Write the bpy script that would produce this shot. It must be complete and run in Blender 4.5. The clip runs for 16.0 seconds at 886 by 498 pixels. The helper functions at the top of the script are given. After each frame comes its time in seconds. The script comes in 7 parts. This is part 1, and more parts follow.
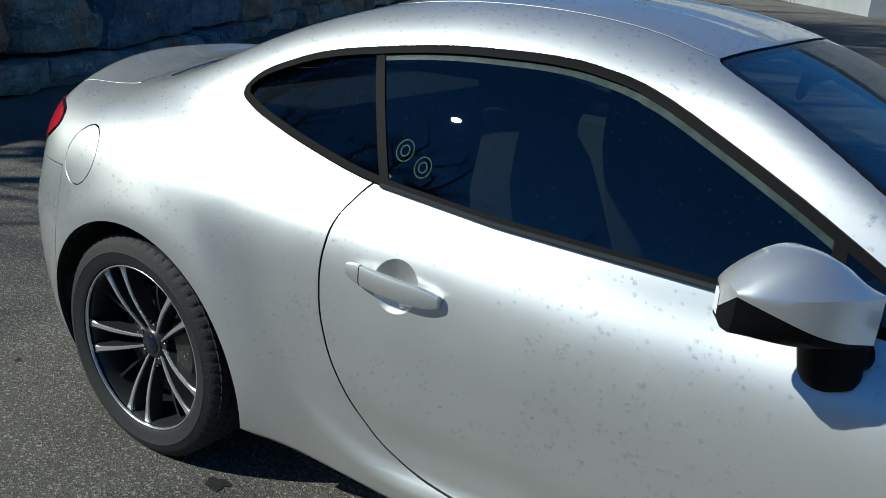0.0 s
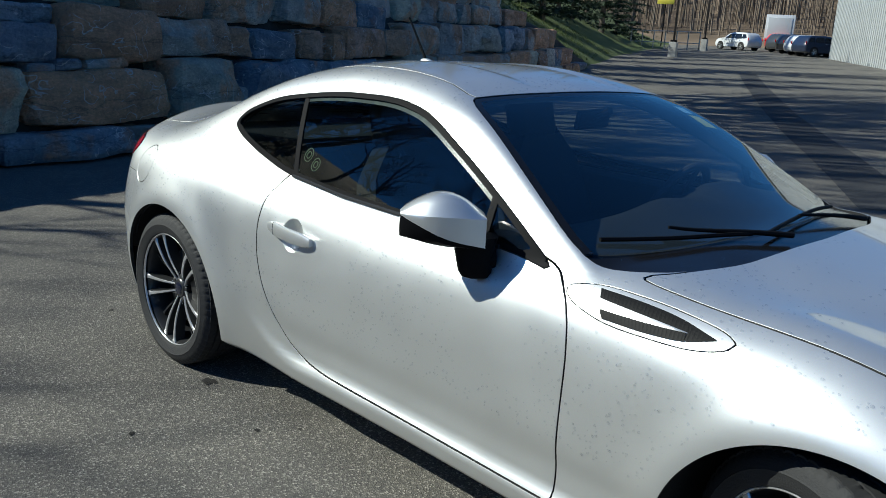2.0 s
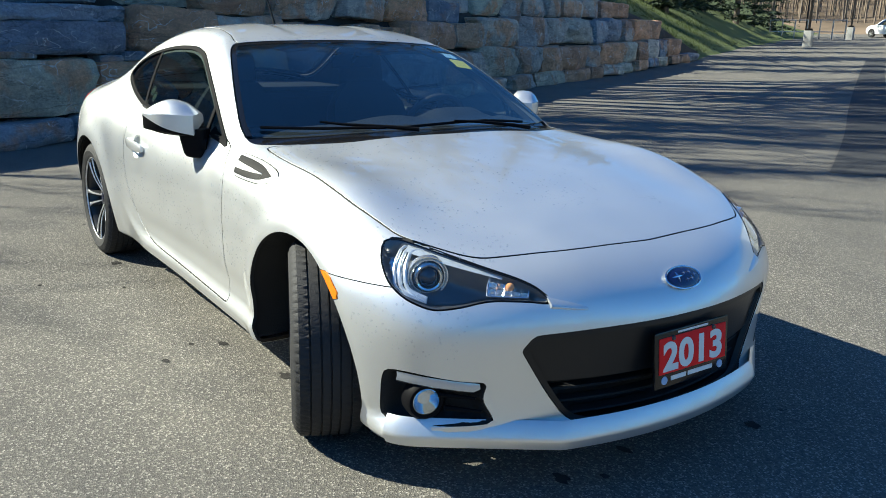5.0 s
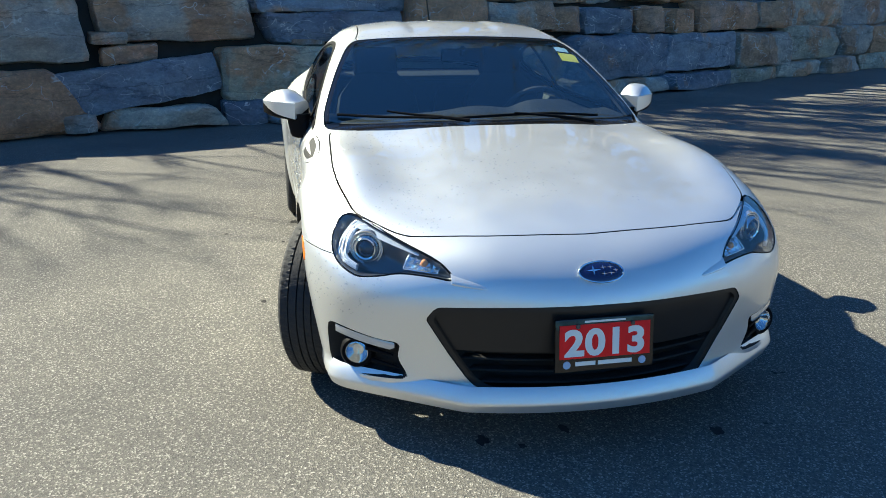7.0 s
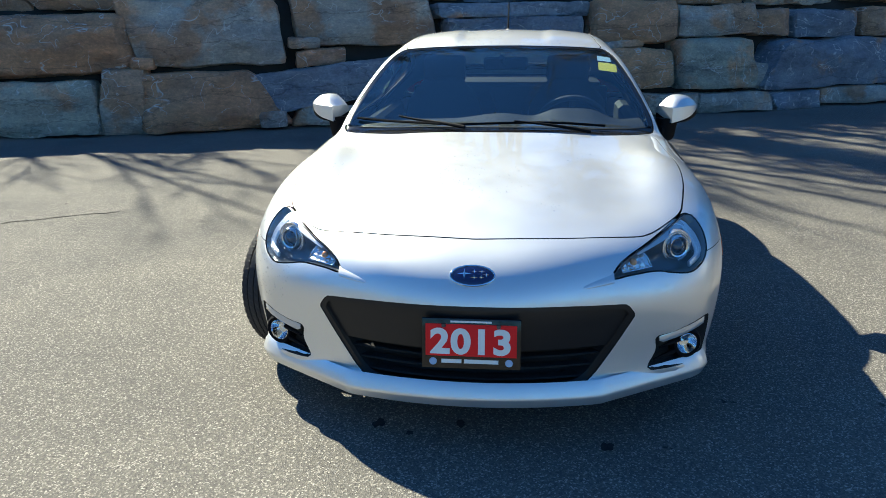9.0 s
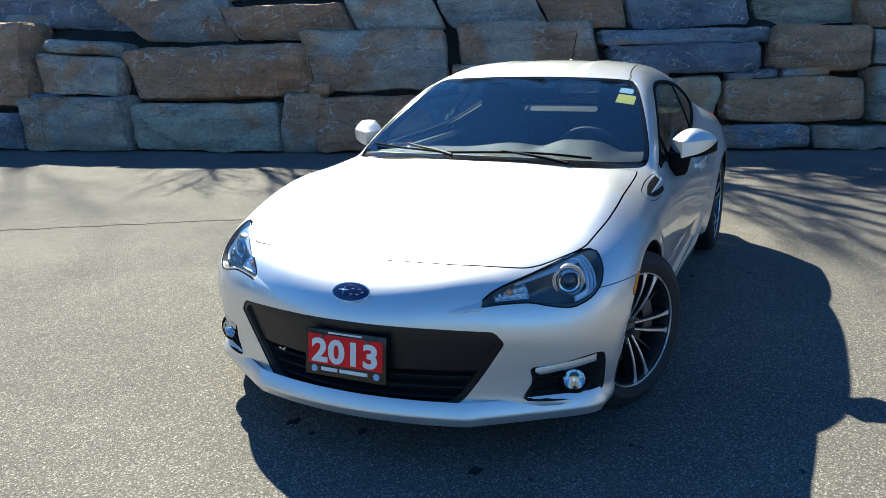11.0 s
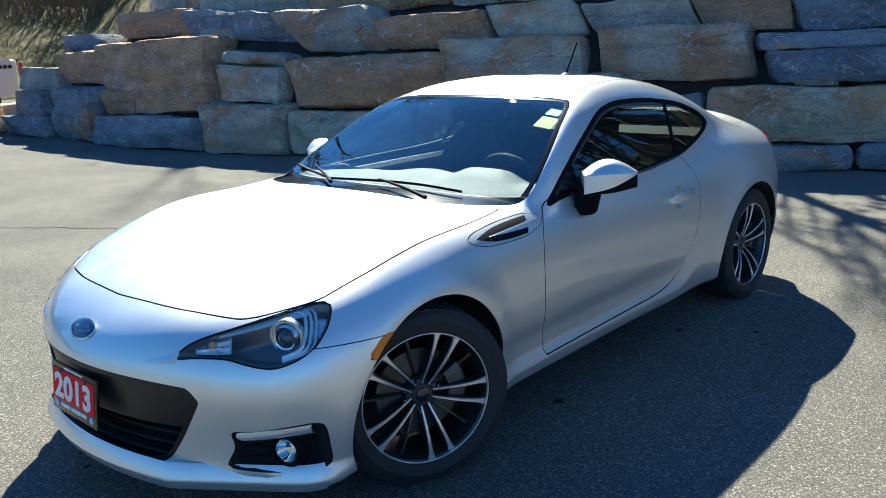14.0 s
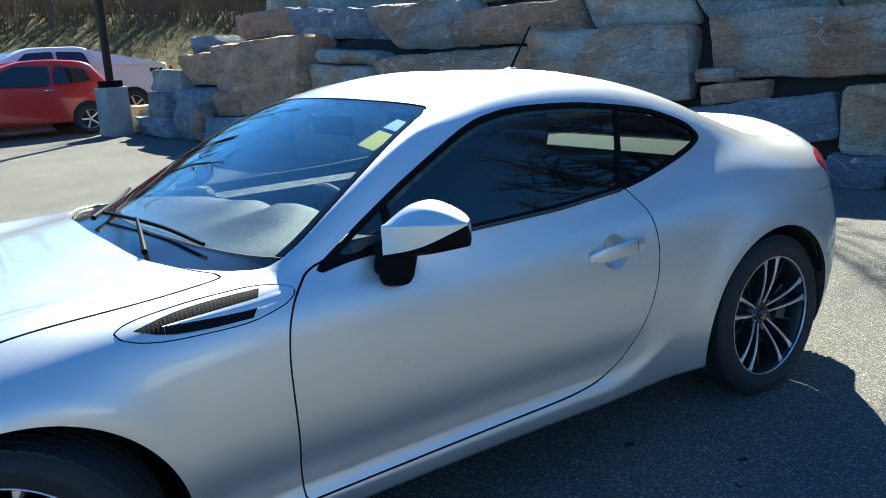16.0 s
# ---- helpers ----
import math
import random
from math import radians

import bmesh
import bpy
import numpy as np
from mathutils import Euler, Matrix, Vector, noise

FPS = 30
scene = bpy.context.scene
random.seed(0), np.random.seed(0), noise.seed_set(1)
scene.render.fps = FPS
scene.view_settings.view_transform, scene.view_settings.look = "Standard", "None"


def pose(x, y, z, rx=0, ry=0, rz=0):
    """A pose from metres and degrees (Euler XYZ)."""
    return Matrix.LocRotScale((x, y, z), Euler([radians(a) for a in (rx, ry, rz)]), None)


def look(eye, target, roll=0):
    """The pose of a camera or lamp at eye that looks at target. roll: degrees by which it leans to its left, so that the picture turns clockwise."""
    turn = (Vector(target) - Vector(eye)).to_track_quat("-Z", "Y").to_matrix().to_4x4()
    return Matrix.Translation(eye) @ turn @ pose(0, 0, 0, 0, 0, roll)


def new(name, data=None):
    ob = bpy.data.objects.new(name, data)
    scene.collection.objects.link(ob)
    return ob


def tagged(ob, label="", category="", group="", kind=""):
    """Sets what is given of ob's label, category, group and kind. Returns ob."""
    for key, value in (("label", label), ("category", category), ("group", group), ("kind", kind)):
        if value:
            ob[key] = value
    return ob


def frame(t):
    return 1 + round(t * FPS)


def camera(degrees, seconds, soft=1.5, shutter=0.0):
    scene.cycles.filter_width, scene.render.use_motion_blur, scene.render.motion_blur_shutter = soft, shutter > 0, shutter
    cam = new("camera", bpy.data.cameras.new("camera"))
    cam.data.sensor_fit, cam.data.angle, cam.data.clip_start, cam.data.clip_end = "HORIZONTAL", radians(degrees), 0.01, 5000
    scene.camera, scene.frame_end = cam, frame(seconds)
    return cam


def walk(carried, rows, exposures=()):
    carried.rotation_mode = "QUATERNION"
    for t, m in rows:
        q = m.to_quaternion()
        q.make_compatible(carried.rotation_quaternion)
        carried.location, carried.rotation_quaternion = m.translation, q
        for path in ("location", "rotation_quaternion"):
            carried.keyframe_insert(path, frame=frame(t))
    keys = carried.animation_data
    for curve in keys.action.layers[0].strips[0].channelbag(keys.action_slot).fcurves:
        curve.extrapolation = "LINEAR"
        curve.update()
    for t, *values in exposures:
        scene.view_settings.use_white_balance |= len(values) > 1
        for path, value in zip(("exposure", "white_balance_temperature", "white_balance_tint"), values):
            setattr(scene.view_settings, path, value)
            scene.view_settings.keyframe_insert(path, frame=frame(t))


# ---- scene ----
cam = camera(56.17, 16.0, soft=0.65)
PATH = [
    (0, (0.4401, -2.0996, 1.3255), (-0.5846, -0.5102, 0.6743), 3.89),
    (0.5, (0.7217, -2.2296, 1.3464), (-0.4447, -0.7048, 0.7857), 2.98),
    (1, (1.0675, -2.2624, 1.3470), (-0.2158, -0.8126, 0.8460), 2.95),
    (1.5, (1.4147, -2.3473, 1.3550), (0.0611, -0.9621, 0.8562), 3.28),
    (2, (1.7271, -2.3815, 1.3665), (0.3702, -0.9989, 0.8692), 3.37),
    (2.5, (2.1055, -2.3321, 1.3540), (0.7361, -0.9655, 0.8470), 2.68),
    (3, (2.4096, -2.3025, 1.2751), (1.0214, -0.9568, 0.7632), 2.66),
    (3.5, (2.6371, -2.2212, 1.2543), (1.2605, -0.8613, 0.7484), 2.77),
    (6, (4.0271, -1.5267, 1.3032), (2.2651, -0.7458, 0.7689), 0.67),
    (6.5, (4.1575, -1.2552, 1.3472), (2.3320, -0.6595, 0.7880), 0.55),
    (7, (4.3096, -0.9581, 1.3762), (2.4321, -0.5704, 0.8064), 0.22),
    (7.5, (4.4452, -0.6913, 1.3839), (2.5469, -0.4265, 0.8129), 0.25),
    (8, (4.4398, -0.3873, 1.3856), (2.5305, -0.2365, 0.8095), 0.21),
    (8.5, (4.4884, -0.0813, 1.4157), (2.5726, -0.0799, 0.8415), 0.03),
    (9, (4.5630, 0.1958, 1.4229), (2.6574, -0.0242, 0.8571), -0.56),
    (11.5, (4.3659, 1.7343, 1.4711), (2.6262, 0.8809, 0.9758), -1.07),
    (12, (4.3075, 2.0865, 1.5187), (2.5952, 1.1780, 1.0260), -1.00),
    (12.5, (4.1719, 2.3929, 1.5431), (2.5075, 1.3990, 1.0512), -1.11),
    (13, (3.9493, 2.4698, 1.5495), (2.3847, 1.3238, 1.0611), -1.84),
    (13.5, (3.5511, 2.5522, 1.4883), (2.0597, 1.3109, 1.0037), -2.16),
    (14, (3.1637, 2.6281, 1.4546), (1.7309, 1.3179, 0.9745), -2.18),
    (14.5, (2.7055, 2.6646, 1.4378), (1.3987, 1.2271, 0.9627), -2.67),
    (15, (2.2939, 2.7318, 1.3826), (1.0991, 1.1971, 0.9165), -3.13),
    (15.5, (1.8353, 2.6778, 1.3717), (0.7007, 1.0975, 0.9077), -3.10),
    (16, (1.4094, 2.6372, 1.3464), (0.3106, 1.0309, 0.8853), -3.11),
]
walk(cam, [(t, look(eye, target, roll)) for t, eye, target, roll in PATH],
     [(0, -0.17, 6050, 4), (1.5, 0.04, 6080, 4), (3.5, 0.58, 6300, 3), (6, 1.34, 6850, 3), (8.5, 1.40, 6950, 4), (11.5, 1.36, 6800, 5), (13.5, 1.40, 6750, 3), (16, 1.62, 6550, 1)])

# ---------------------------------------------------------------- light
SUN_TO = Vector((-0.80, -0.82, 0.92)).normalized()
world = bpy.data.worlds.new("world")
scene.world = world
world.use_nodes = True
wn, wl = world.node_tree.nodes, world.node_tree.links
sky = wn.new("ShaderNodeTexSky")
sky.sky_type, sky.sun_disc = "NISHITA", False
sky.sun_elevation = math.asin(SUN_TO.z)
sky.sun_rotation = math.atan2(SUN_TO.x, SUN_TO.y)
sky.air_density, sky.dust_density, sky.ozone_density = 1.0, 0.0, 7.0
wn["Background"].inputs["Strength"].default_value = 0.064
clear_air = wn.new("ShaderNodeMixRGB")
clear_air.blend_type, clear_air.inputs[0].default_value, clear_air.inputs[2].default_value = "MULTIPLY", 1.0, (0.46, 0.915, 1.26, 1)
wl.new(sky.outputs[0], clear_air.inputs[1])
wl.new(clear_air.outputs[0], wn["Background"].inputs["Color"])
sun = new("sun", bpy.data.lights.new("sun", "SUN"))
sun.data.energy, sun.data.angle, sun.data.color = 5.0, radians(0.53), (1.0, 0.975, 0.86)
sun.matrix_world = look(SUN_TO * 60, (0, 0, 0))

# ---------------------------------------------------------------- car shape
# The car stands along x (nose at +x), mid wheelbase over the origin.
WHEEL_X, WHEEL_Z, TYRE_R = 1.285, 0.312, 0.312


def curve(keys, sigma=0.05):
    """A smooth function through a few (x, value) keys."""
    kx, kv = np.array(keys, float).T
    order = np.argsort(kx)
    kx, kv = kx[order], kv[order]
    step = 0.005
    gx = np.arange(kx[0] - 0.6, kx[-1] + 0.6, step)
    slope = np.gradient(kv, kx) if len(kx) > 2 else np.full(len(kx), (kv[-1] - kv[0]) / (kx[-1] - kx[0]))
    i = np.clip(np.searchsorted(kx, gx) - 1, 0, len(kx) - 2)
    h = kx[i + 1] - kx[i]
    t = (gx - kx[i]) / h
    v = ((1 + 2 * t) * (1 - t) ** 2 * kv[i] + t * (1 - t) ** 2 * h * slope[i]
         + t * t * (3 - 2 * t) * kv[i + 1] + t * t * (t - 1) * h * slope[i + 1])
    low, high = gx < kx[0], gx > kx[-1]
    v[low] = kv[0] + (gx[low] - kx[0]) * slope[0]
    v[high] = kv[-1] + (gx[high] - kx[-1]) * slope[-1]
    n = int(3 * sigma / step)
    g = np.exp(-0.5 * (np.arange(-n, n + 1) * step / sigma) ** 2)
    v = np.convolve(np.pad(v, n, mode="edge"), g / g.sum(), mode="valid")
    return lambda x: np.interp(x, gx, v)


def smax(a, b, k):
    h = np.maximum(k - np.abs(a - b), 0) / k
    return np.maximum(a, b) + h ** 3 * k / 6


def smin(a, b, k):
    return -smax(-a, -b, k)


def bump(x, mid, width):
    return np.exp(-((x - mid) / width) ** 2)


def ramp(x, a, b):
    t = np.clip((x - a) / (b - a), 0, 1)
    return t * t * (3 - 2 * t)


side_plan = curve([(-2.2, 0.74), (-1.95, 0.788), (-1.6, 0.875), (-1.285, 0.893), (-0.95, 0.876), (-0.45, 0.853), (0.0, 0.848),
                   (0.5, 0.855), (0.9, 0.864), (1.285, 0.876), (1.6, 0.862), (1.85, 0.826), (2.1, 0.775)], 0.09)
hood_mid = curve([(2.15, 0.52), (2.06, 0.600), (1.97, 0.652), (1.8, 0.712), (1.6, 0.762), (1.3, 0.818), (1.0, 0.862), (0.7, 0.900), (0.4, 0.915),
                  (0.0, 0.920), (-0.5, 0.935), (-1.0, 0.955), (-1.4, 0.968), (-1.7, 0.975), (-1.9, 0.985), (-2.05, 1.0), (-2.2, 1.01)], 0.05)
edge_drop = curve([(2.1, 0.06), (1.9, 0.07), (1.6, 0.066), (1.3, 0.045), (1.0, 0.055), (0.6, 0.065), (0.0, 0.085), (-0.5, 0.07),
                   (-1.0, 0.08), (-1.4, 0.09), (-1.8, 0.11), (-2.1, 0.14)], 0.08)
roof_mid = curve([(1.1, 0.72), (0.74, 0.895), (0.4, 1.052), (0.05, 1.208), (-0.1, 1.248), (-0.3, 1.276), (-0.5, 1.281), (-0.75, 1.262),
                  (-1.0, 1.208), (-1.3, 1.105), (-1.6, 0.985), (-1.9, 0.85)], 0.05)
roof_drop = curve([(0.8, 0.066), (0.58, 0.050), (0.3, 0.036), (0.0, 0.037), (-0.5, 0.045), (-1.0, 0.055), (-1.5, 0.075)], 0.1)
cabin_plan = curve([(1.0, 0.70), (0.5, 0.745), (0.0, 0.762), (-0.5, 0.758), (-0.9, 0.752), (-1.2, 0.725), (-1.5, 0.66), (-1.8, 0.55)], 0.1)
nose_x = curve([(0.08, 2.10), (0.16, 2.105), (0.21, 2.085), (0.28, 2.082), (0.40, 2.095), (0.50, 2.105), (0.56, 2.09), (0.64, 2.05), (0.8, 1.95)], 0.02)
tail_x = curve([(0.15, -1.98), (0.3, -2.08), (0.45, -2.11), (0.62, -2.11), (0.72, -2.07), (0.85, -2.055), (0.97, -2.06), (1.1, -2.05)], 0.03)


def car_field(p):
    """Negative inside the car's outer skin, about in metres."""
    x, y, z = p[..., 0], np.abs(p[..., 1]), p[..., 2]
    r_front = np.hypot(x - WHEEL_X, z - WHEEL_Z)
    r_rear = np.hypot(x + WHEEL_X, z - WHEEL_Z)
    side = side_plan(x) - 0.16 * np.maximum(z - 0.56, 0) ** 1.7 * 1.6 - 0.42 * np.maximum(0.52 - z, 0) ** 2
    side = side + 0.013 * (bump(r_front, 0.370, 0.065) + bump(r_rear, 0.370, 0.07))
    # the sill flares out under a line that sweeps up in front of the rear wheel
    line = 0.285 + 0.22 * ramp(x, -0.40, -0.95) ** 1.5
    mid = ramp(x, 0.99, 0.90) * ramp(x, -1.0, -0.8)
    side = side + mid * (1 - 0.95 * ramp(x, -0.40, -0.80)) * (0.026 * ramp(z, line + 0.01, line - 0.05) - 0.008 * bump(z, line + 0.06, 0.05))
    # the lip under the front bumper stands out at its corners
    side = side + 0.022 * ramp(x, 1.55, 1.75) * ramp(z, 0.23, 0.16)
    # concave flank over the sill
    side = side - 0.007 * bump(z, 0.45, 0.14) * bump(x, 0.0, 0.7)
    top = hood_mid(x) - edge_drop(x) * (y / 0.76) ** 2.6
    top = top + 0.035 * bump(y, 0.70, 0.12) * bump(x, 1.3, 0.34) + 0.030 * bump(y, 0.74, 0.13) * bump(x, -1.25, 0.4)
    top = top - 0.006 * bump(y, 0.46, 0.12) * bump(x, 1.25, 0.7)
    nose = nose_x(z) - (0.24 - 0.035 * ramp(z, 0.22, 0.16)) * (y / 0.73) ** 1.9
    lip = 2.105 - 0.06 * np.minimum(y / 0.42, 1) ** 2 - 0.74 * np.maximum(y - 0.42, 0)
    low = ramp(z, 0.235, 0.175)
    nose = nose * (1 - low) + lip * low
    tail = tail_x(z) + 0.24 * (y / 0.75) ** 2.2
    body = smax(y - side, z - top, 0.20)
    body = smax(body, x - nose, (0.10 + 0.16 * ramp(y, 0.3, 0.8)) * (1 - 0.8 * low))
    body = smax(body, tail - x, 0.14)
    body = smax(body, (0.185 - 0.033 * ramp(x, 1.5, 1.7)) - z, 0.03)
    flank = cabin_plan(x) - 0.48 * (z - 0.9) - 0.38 * np.maximum(z - 0.9, 0) ** 2 - 0.9 * np.maximum(0.9 - z, 0) ** 2
    roof = roof_mid(x) - roof_drop(x) * (y / 0.55) ** 2 + 0.009 * (ramp(y, 0.20, 0.27) - 0.5) * ramp(x, 0.03, -0.15)
    cabin = smax(y - flank, z - roof, 0.13 - 0.075 * ramp(x, -0.15, 0.12))
    cabin = np.maximum(cabin, 0.60 - z)
    blend = 0.025 + 0.16 * ramp(x, -0.75, -1.35)
    return smin(body, cabin, blend)


def car_normal(p, e=0.006):
    g = np.stack([car_field(p + d) - car_field(p - d) for d in np.eye(3) * e], -1)
    return g / np.maximum(np.linalg.norm(g, axis=-1, keepdims=True), 1e-9)


def cast(origin, way, far=1.6):
    """Where rays from inside leave the skin."""
    lo, hi = np.zeros(len(way)), np.full(len(way), far)
    # first crossing from inside
    steps = np.linspace(0.02, far, 64)
    found = np.full(len(way), far)
    done = np.zeros(len(way), bool)
    last = np.zeros(len(way))
    for s in steps:
        outside = (car_field(origin + way * s) > 0) & ~done
        lo[outside], hi[outside] = last[outside], s
        done |= outside
        last[:] = s
    for _ in range(22):
        m = (lo + hi) / 2
        out = car_field(origin + way * m[:, None]) > 0
        hi, lo = np.where(out, m, hi), np.where(out, lo, m)
    return origin + way * ((lo + hi) / 2)[:, None]


# ---------------------------------------------------------------- mesh helpers
def mesh_of(name, verts, faces, normals=None, smooth=True, mat=None):
    me = bpy.data.meshes.new(name)
    me.from_pydata([tuple(v) for v in verts], [], [tuple(int(i) for i in f) for f in faces])
    if smooth:
        me.polygons.foreach_set("use_smooth", [True] * len(me.polygons))
    if normals is not None:
        me.normals_split_custom_set_from_vertices([tuple(n) for n in normals])
    if mat:
        me.materials.append(mat)
    me.update()
    return me


def bm_mesh(name, bm, mat, smooth=True):
    me = bpy.data.meshes.new(name)
    bmesh.ops.recalc_face_normals(bm, faces=bm.faces)
    bm.to_mesh(me)
    bm.free()
    if smooth:
        me.polygons.foreach_set("use_smooth", [True] * len(me.polygons))
        me.set_sharp_from_angle(angle=radians(35))
    me.materials.append(mat)
    return me


def part(name, bm, material, parent, label="", smooth=True):
    """One mesh object under a thing or a part, from a bmesh or a mesh."""
    me = bm if isinstance(bm, bpy.types.Mesh) else bm_mesh(name, bm, material, smooth)
    ob = new(name, me)
    ob.parent = parent
    if label:
        tagged(ob, label)
    return ob


def box(bm, size, m=None, bevel=0.0, segments=2):
    """A bevelled box centred at m."""
    made = bmesh.ops.create_cube(bm, size=1.0)["verts"]
    bmesh.ops.scale(bm, vec=size, verts=made)
    if bevel:
        edges = list({e for v in made for e in v.link_edges})
        out = bmesh.ops.bevel(bm, geom=edges, offset=bevel, segments=segments, affect="EDGES", profile=0.6)
        made = list({v for f in out["faces"] for v in f.verts} | {v for v in made if v.is_valid})
    if m is not None:
        bmesh.ops.transform(bm, matrix=m, verts=made)
    return made


def rod(bm, a, b, r0, r1=None, sides=10):
    """A tapered round bar from a to b."""
    a, b = Vector(a), Vector(b)
    d = b - a
    made = bmesh.ops.create_cone(bm, cap_ends=True, segments=sides, radius1=r0, radius2=r0 if r1 is None else r1, depth=d.length)["verts"]
    turn = d.to_track_quat("Z", "Y").to_matrix().to_4x4()
    bmesh.ops.transform(bm, matrix=Matrix.Translation((a + b) / 2) @ turn, verts=made)
    return made


def lathe(profile, n=48, close=False):
    """Verts and faces of a profile (radius, y) turned round the y axis."""
    verts, faces, k = [], [], len(profile)
    for i in range(n):
        a = 2 * math.pi * i / n
        verts += [(r * math.cos(a), y, r * math.sin(a)) for r, y in profile]
    for i in range(n):
        j = (i + 1) % n
        for q in range(k if close else k - 1):
            w = (q + 1) % k
            faces.append((i * k + q, i * k + w, j * k + w, j * k + q))
    return verts, faces


def add(bm, verts, faces, m=None):
    vs = [bm.verts.new(m @ Vector(v) if m is not None else v) for v in verts]
    for f in faces:
        try:
            bm.faces.new([vs[i] for i in f])
        except ValueError:
            pass
    return vs


def tube(bm, points, radius, sides=8, closed=False):
    """A round bar along points."""
    pts = [Vector(p) for p in points]
    rings = []
    for i, p in enumerate(pts):
        a = pts[i - 1] if i or closed else p
        b = pts[(i + 1) % len(pts)] if i < len(pts) - 1 or closed else p
        d = (b - a).normalized()
        q = d.to_track_quat("Z", "Y").to_matrix()
        r = radius(i / max(1, len(pts) - 1)) if callable(radius) else radius
        rings.append([bm.verts.new(p + q @ Vector((r * math.cos(t), r * math.sin(t), 0))) for t in [2 * math.pi * k / sides for k in range(sides)]])
    for i in range(len(rings) if closed else len(rings) - 1):
        a, b = rings[i], rings[(i + 1) % len(rings)]
        for k in range(sides):
            bm.faces.new((a[k], a[(k + 1) % sides], b[(k + 1) % sides], b[k]))
    if not closed:
        bm.faces.new(rings[0][::-1])
        bm.faces.new(rings[-1])


def ground_z(x, y):
    """The yard is level round the car and climbs gently towards its far end."""
    up = np.maximum(0, np.asarray(y, float) - 9.0)
    low = np.maximum(0, -9.0 - np.asarray(y, float))
    return 0.0315 * up * up / (up + 12.0) + 0.02 * low * low / (low + 1.0)


# ---------------------------------------------------------------- materials
def material(name):
    m = bpy.data.materials.new(name)
    m.use_nodes = True
    return m, m.node_tree.nodes, m.node_tree.links, m.node_tree.nodes["Principled BSDF"]


def simple(name, color, rough=0.5, metal=0.0, coat=0.0, bump_scale=0.0, bump_strength=0.1, vary=0.0, spec=0.5):
    m, n, l, b = material(name)
    b.inputs["Base Color"].default_value = (*color, 1)
    b.inputs["Roughness"].default_value = rough
    b.inputs["Metallic"].default_value = metal
    b.inputs["Coat Weight"].default_value = coat
    b.inputs["Specular IOR Level"].default_value = spec
    if bump_scale:
        co = n.new("ShaderNodeTexCoord")
        tex = n.new("ShaderNodeTexNoise")
        tex.inputs["Scale"].default_value, tex.inputs["Detail"].default_value = bump_scale, 6
        l.new(co.outputs["Object"], tex.inputs["Vector"])
        bp = n.new("ShaderNodeBump")
        bp.inputs["Strength"].default_value, bp.inputs["Distance"].default_value = bump_strength, 0.01
        l.new(tex.outputs["Fac"], bp.inputs["Height"])
        l.new(bp.outputs[0], b.inputs["Normal"])
        if vary:
            rmp = n.new("ShaderNodeValToRGB")
            rmp.color_ramp.elements[0].position, rmp.color_ramp.elements[1].position = 0.3, 0.7
            rmp.color_ramp.elements[0].color = (*[c * (1 - vary) for c in color], 1)
            rmp.color_ramp.elements[1].color = (*[min(1, c * (1 + vary)) for c in color], 1)
            tex2 = n.new("ShaderNodeTexNoise")
            tex2.inputs["Scale"].default_value, tex2.inputs["Detail"].default_value = bump_scale * 0.13, 5
            l.new(co.outputs["Object"], tex2.inputs["Vector"])
            l.new(tex2.outputs["Fac"], rmp.inputs["Fac"])
            l.new(rmp.outputs[0], b.inputs["Base Color"])
    return m


def paint_material():
    """Silver metallic paint under a clear coat, with fine flake and a little dust."""
    m, n, l, b = material("silver_paint")
    co = n.new("ShaderNodeTexCoord")
    flake = n.new("ShaderNodeTexVoronoi")
    flake.inputs["Scale"].default_value = 2200
    l.new(co.outputs["Object"], flake.inputs["Vector"])
    mixn = n.new("ShaderNodeMixRGB")
    mixn.blend_type, mixn.inputs[0].default_value = "MIX", 0.06
    mixn.inputs[1].default_value = (0.81, 0.825, 0.815, 1)
    l.new(flake.outputs["Color"], mixn.inputs[2])
    dust = n.new("ShaderNodeTexNoise")
    dust.inputs["Scale"].default_value, dust.inputs["Detail"].default_value = 5, 8
    l.new(co.outputs["Object"], dust.inputs["Vector"])
    rr = n.new("ShaderNodeMapRange")
    rr.inputs["From Min"].default_value, rr.inputs["From Max"].default_value = 0.35, 0.7
    rr.inputs["To Min"].default_value, rr.inputs["To Max"].default_value = 0.42, 0.47
    l.new(dust.outputs["Fac"], rr.inputs["Value"])
    l.new(rr.outputs[0], b.inputs["Roughness"])
    l.new(mixn.outputs[0], b.inputs["Base Color"])
    b.inputs["Metallic"].default_value = 0.80
    b.inputs["Coat Weight"].default_value = 1.0
    b.inputs["Coat Roughness"].default_value = 0.02
    b.inputs["Coat IOR"].default_value = 1.6
    return m


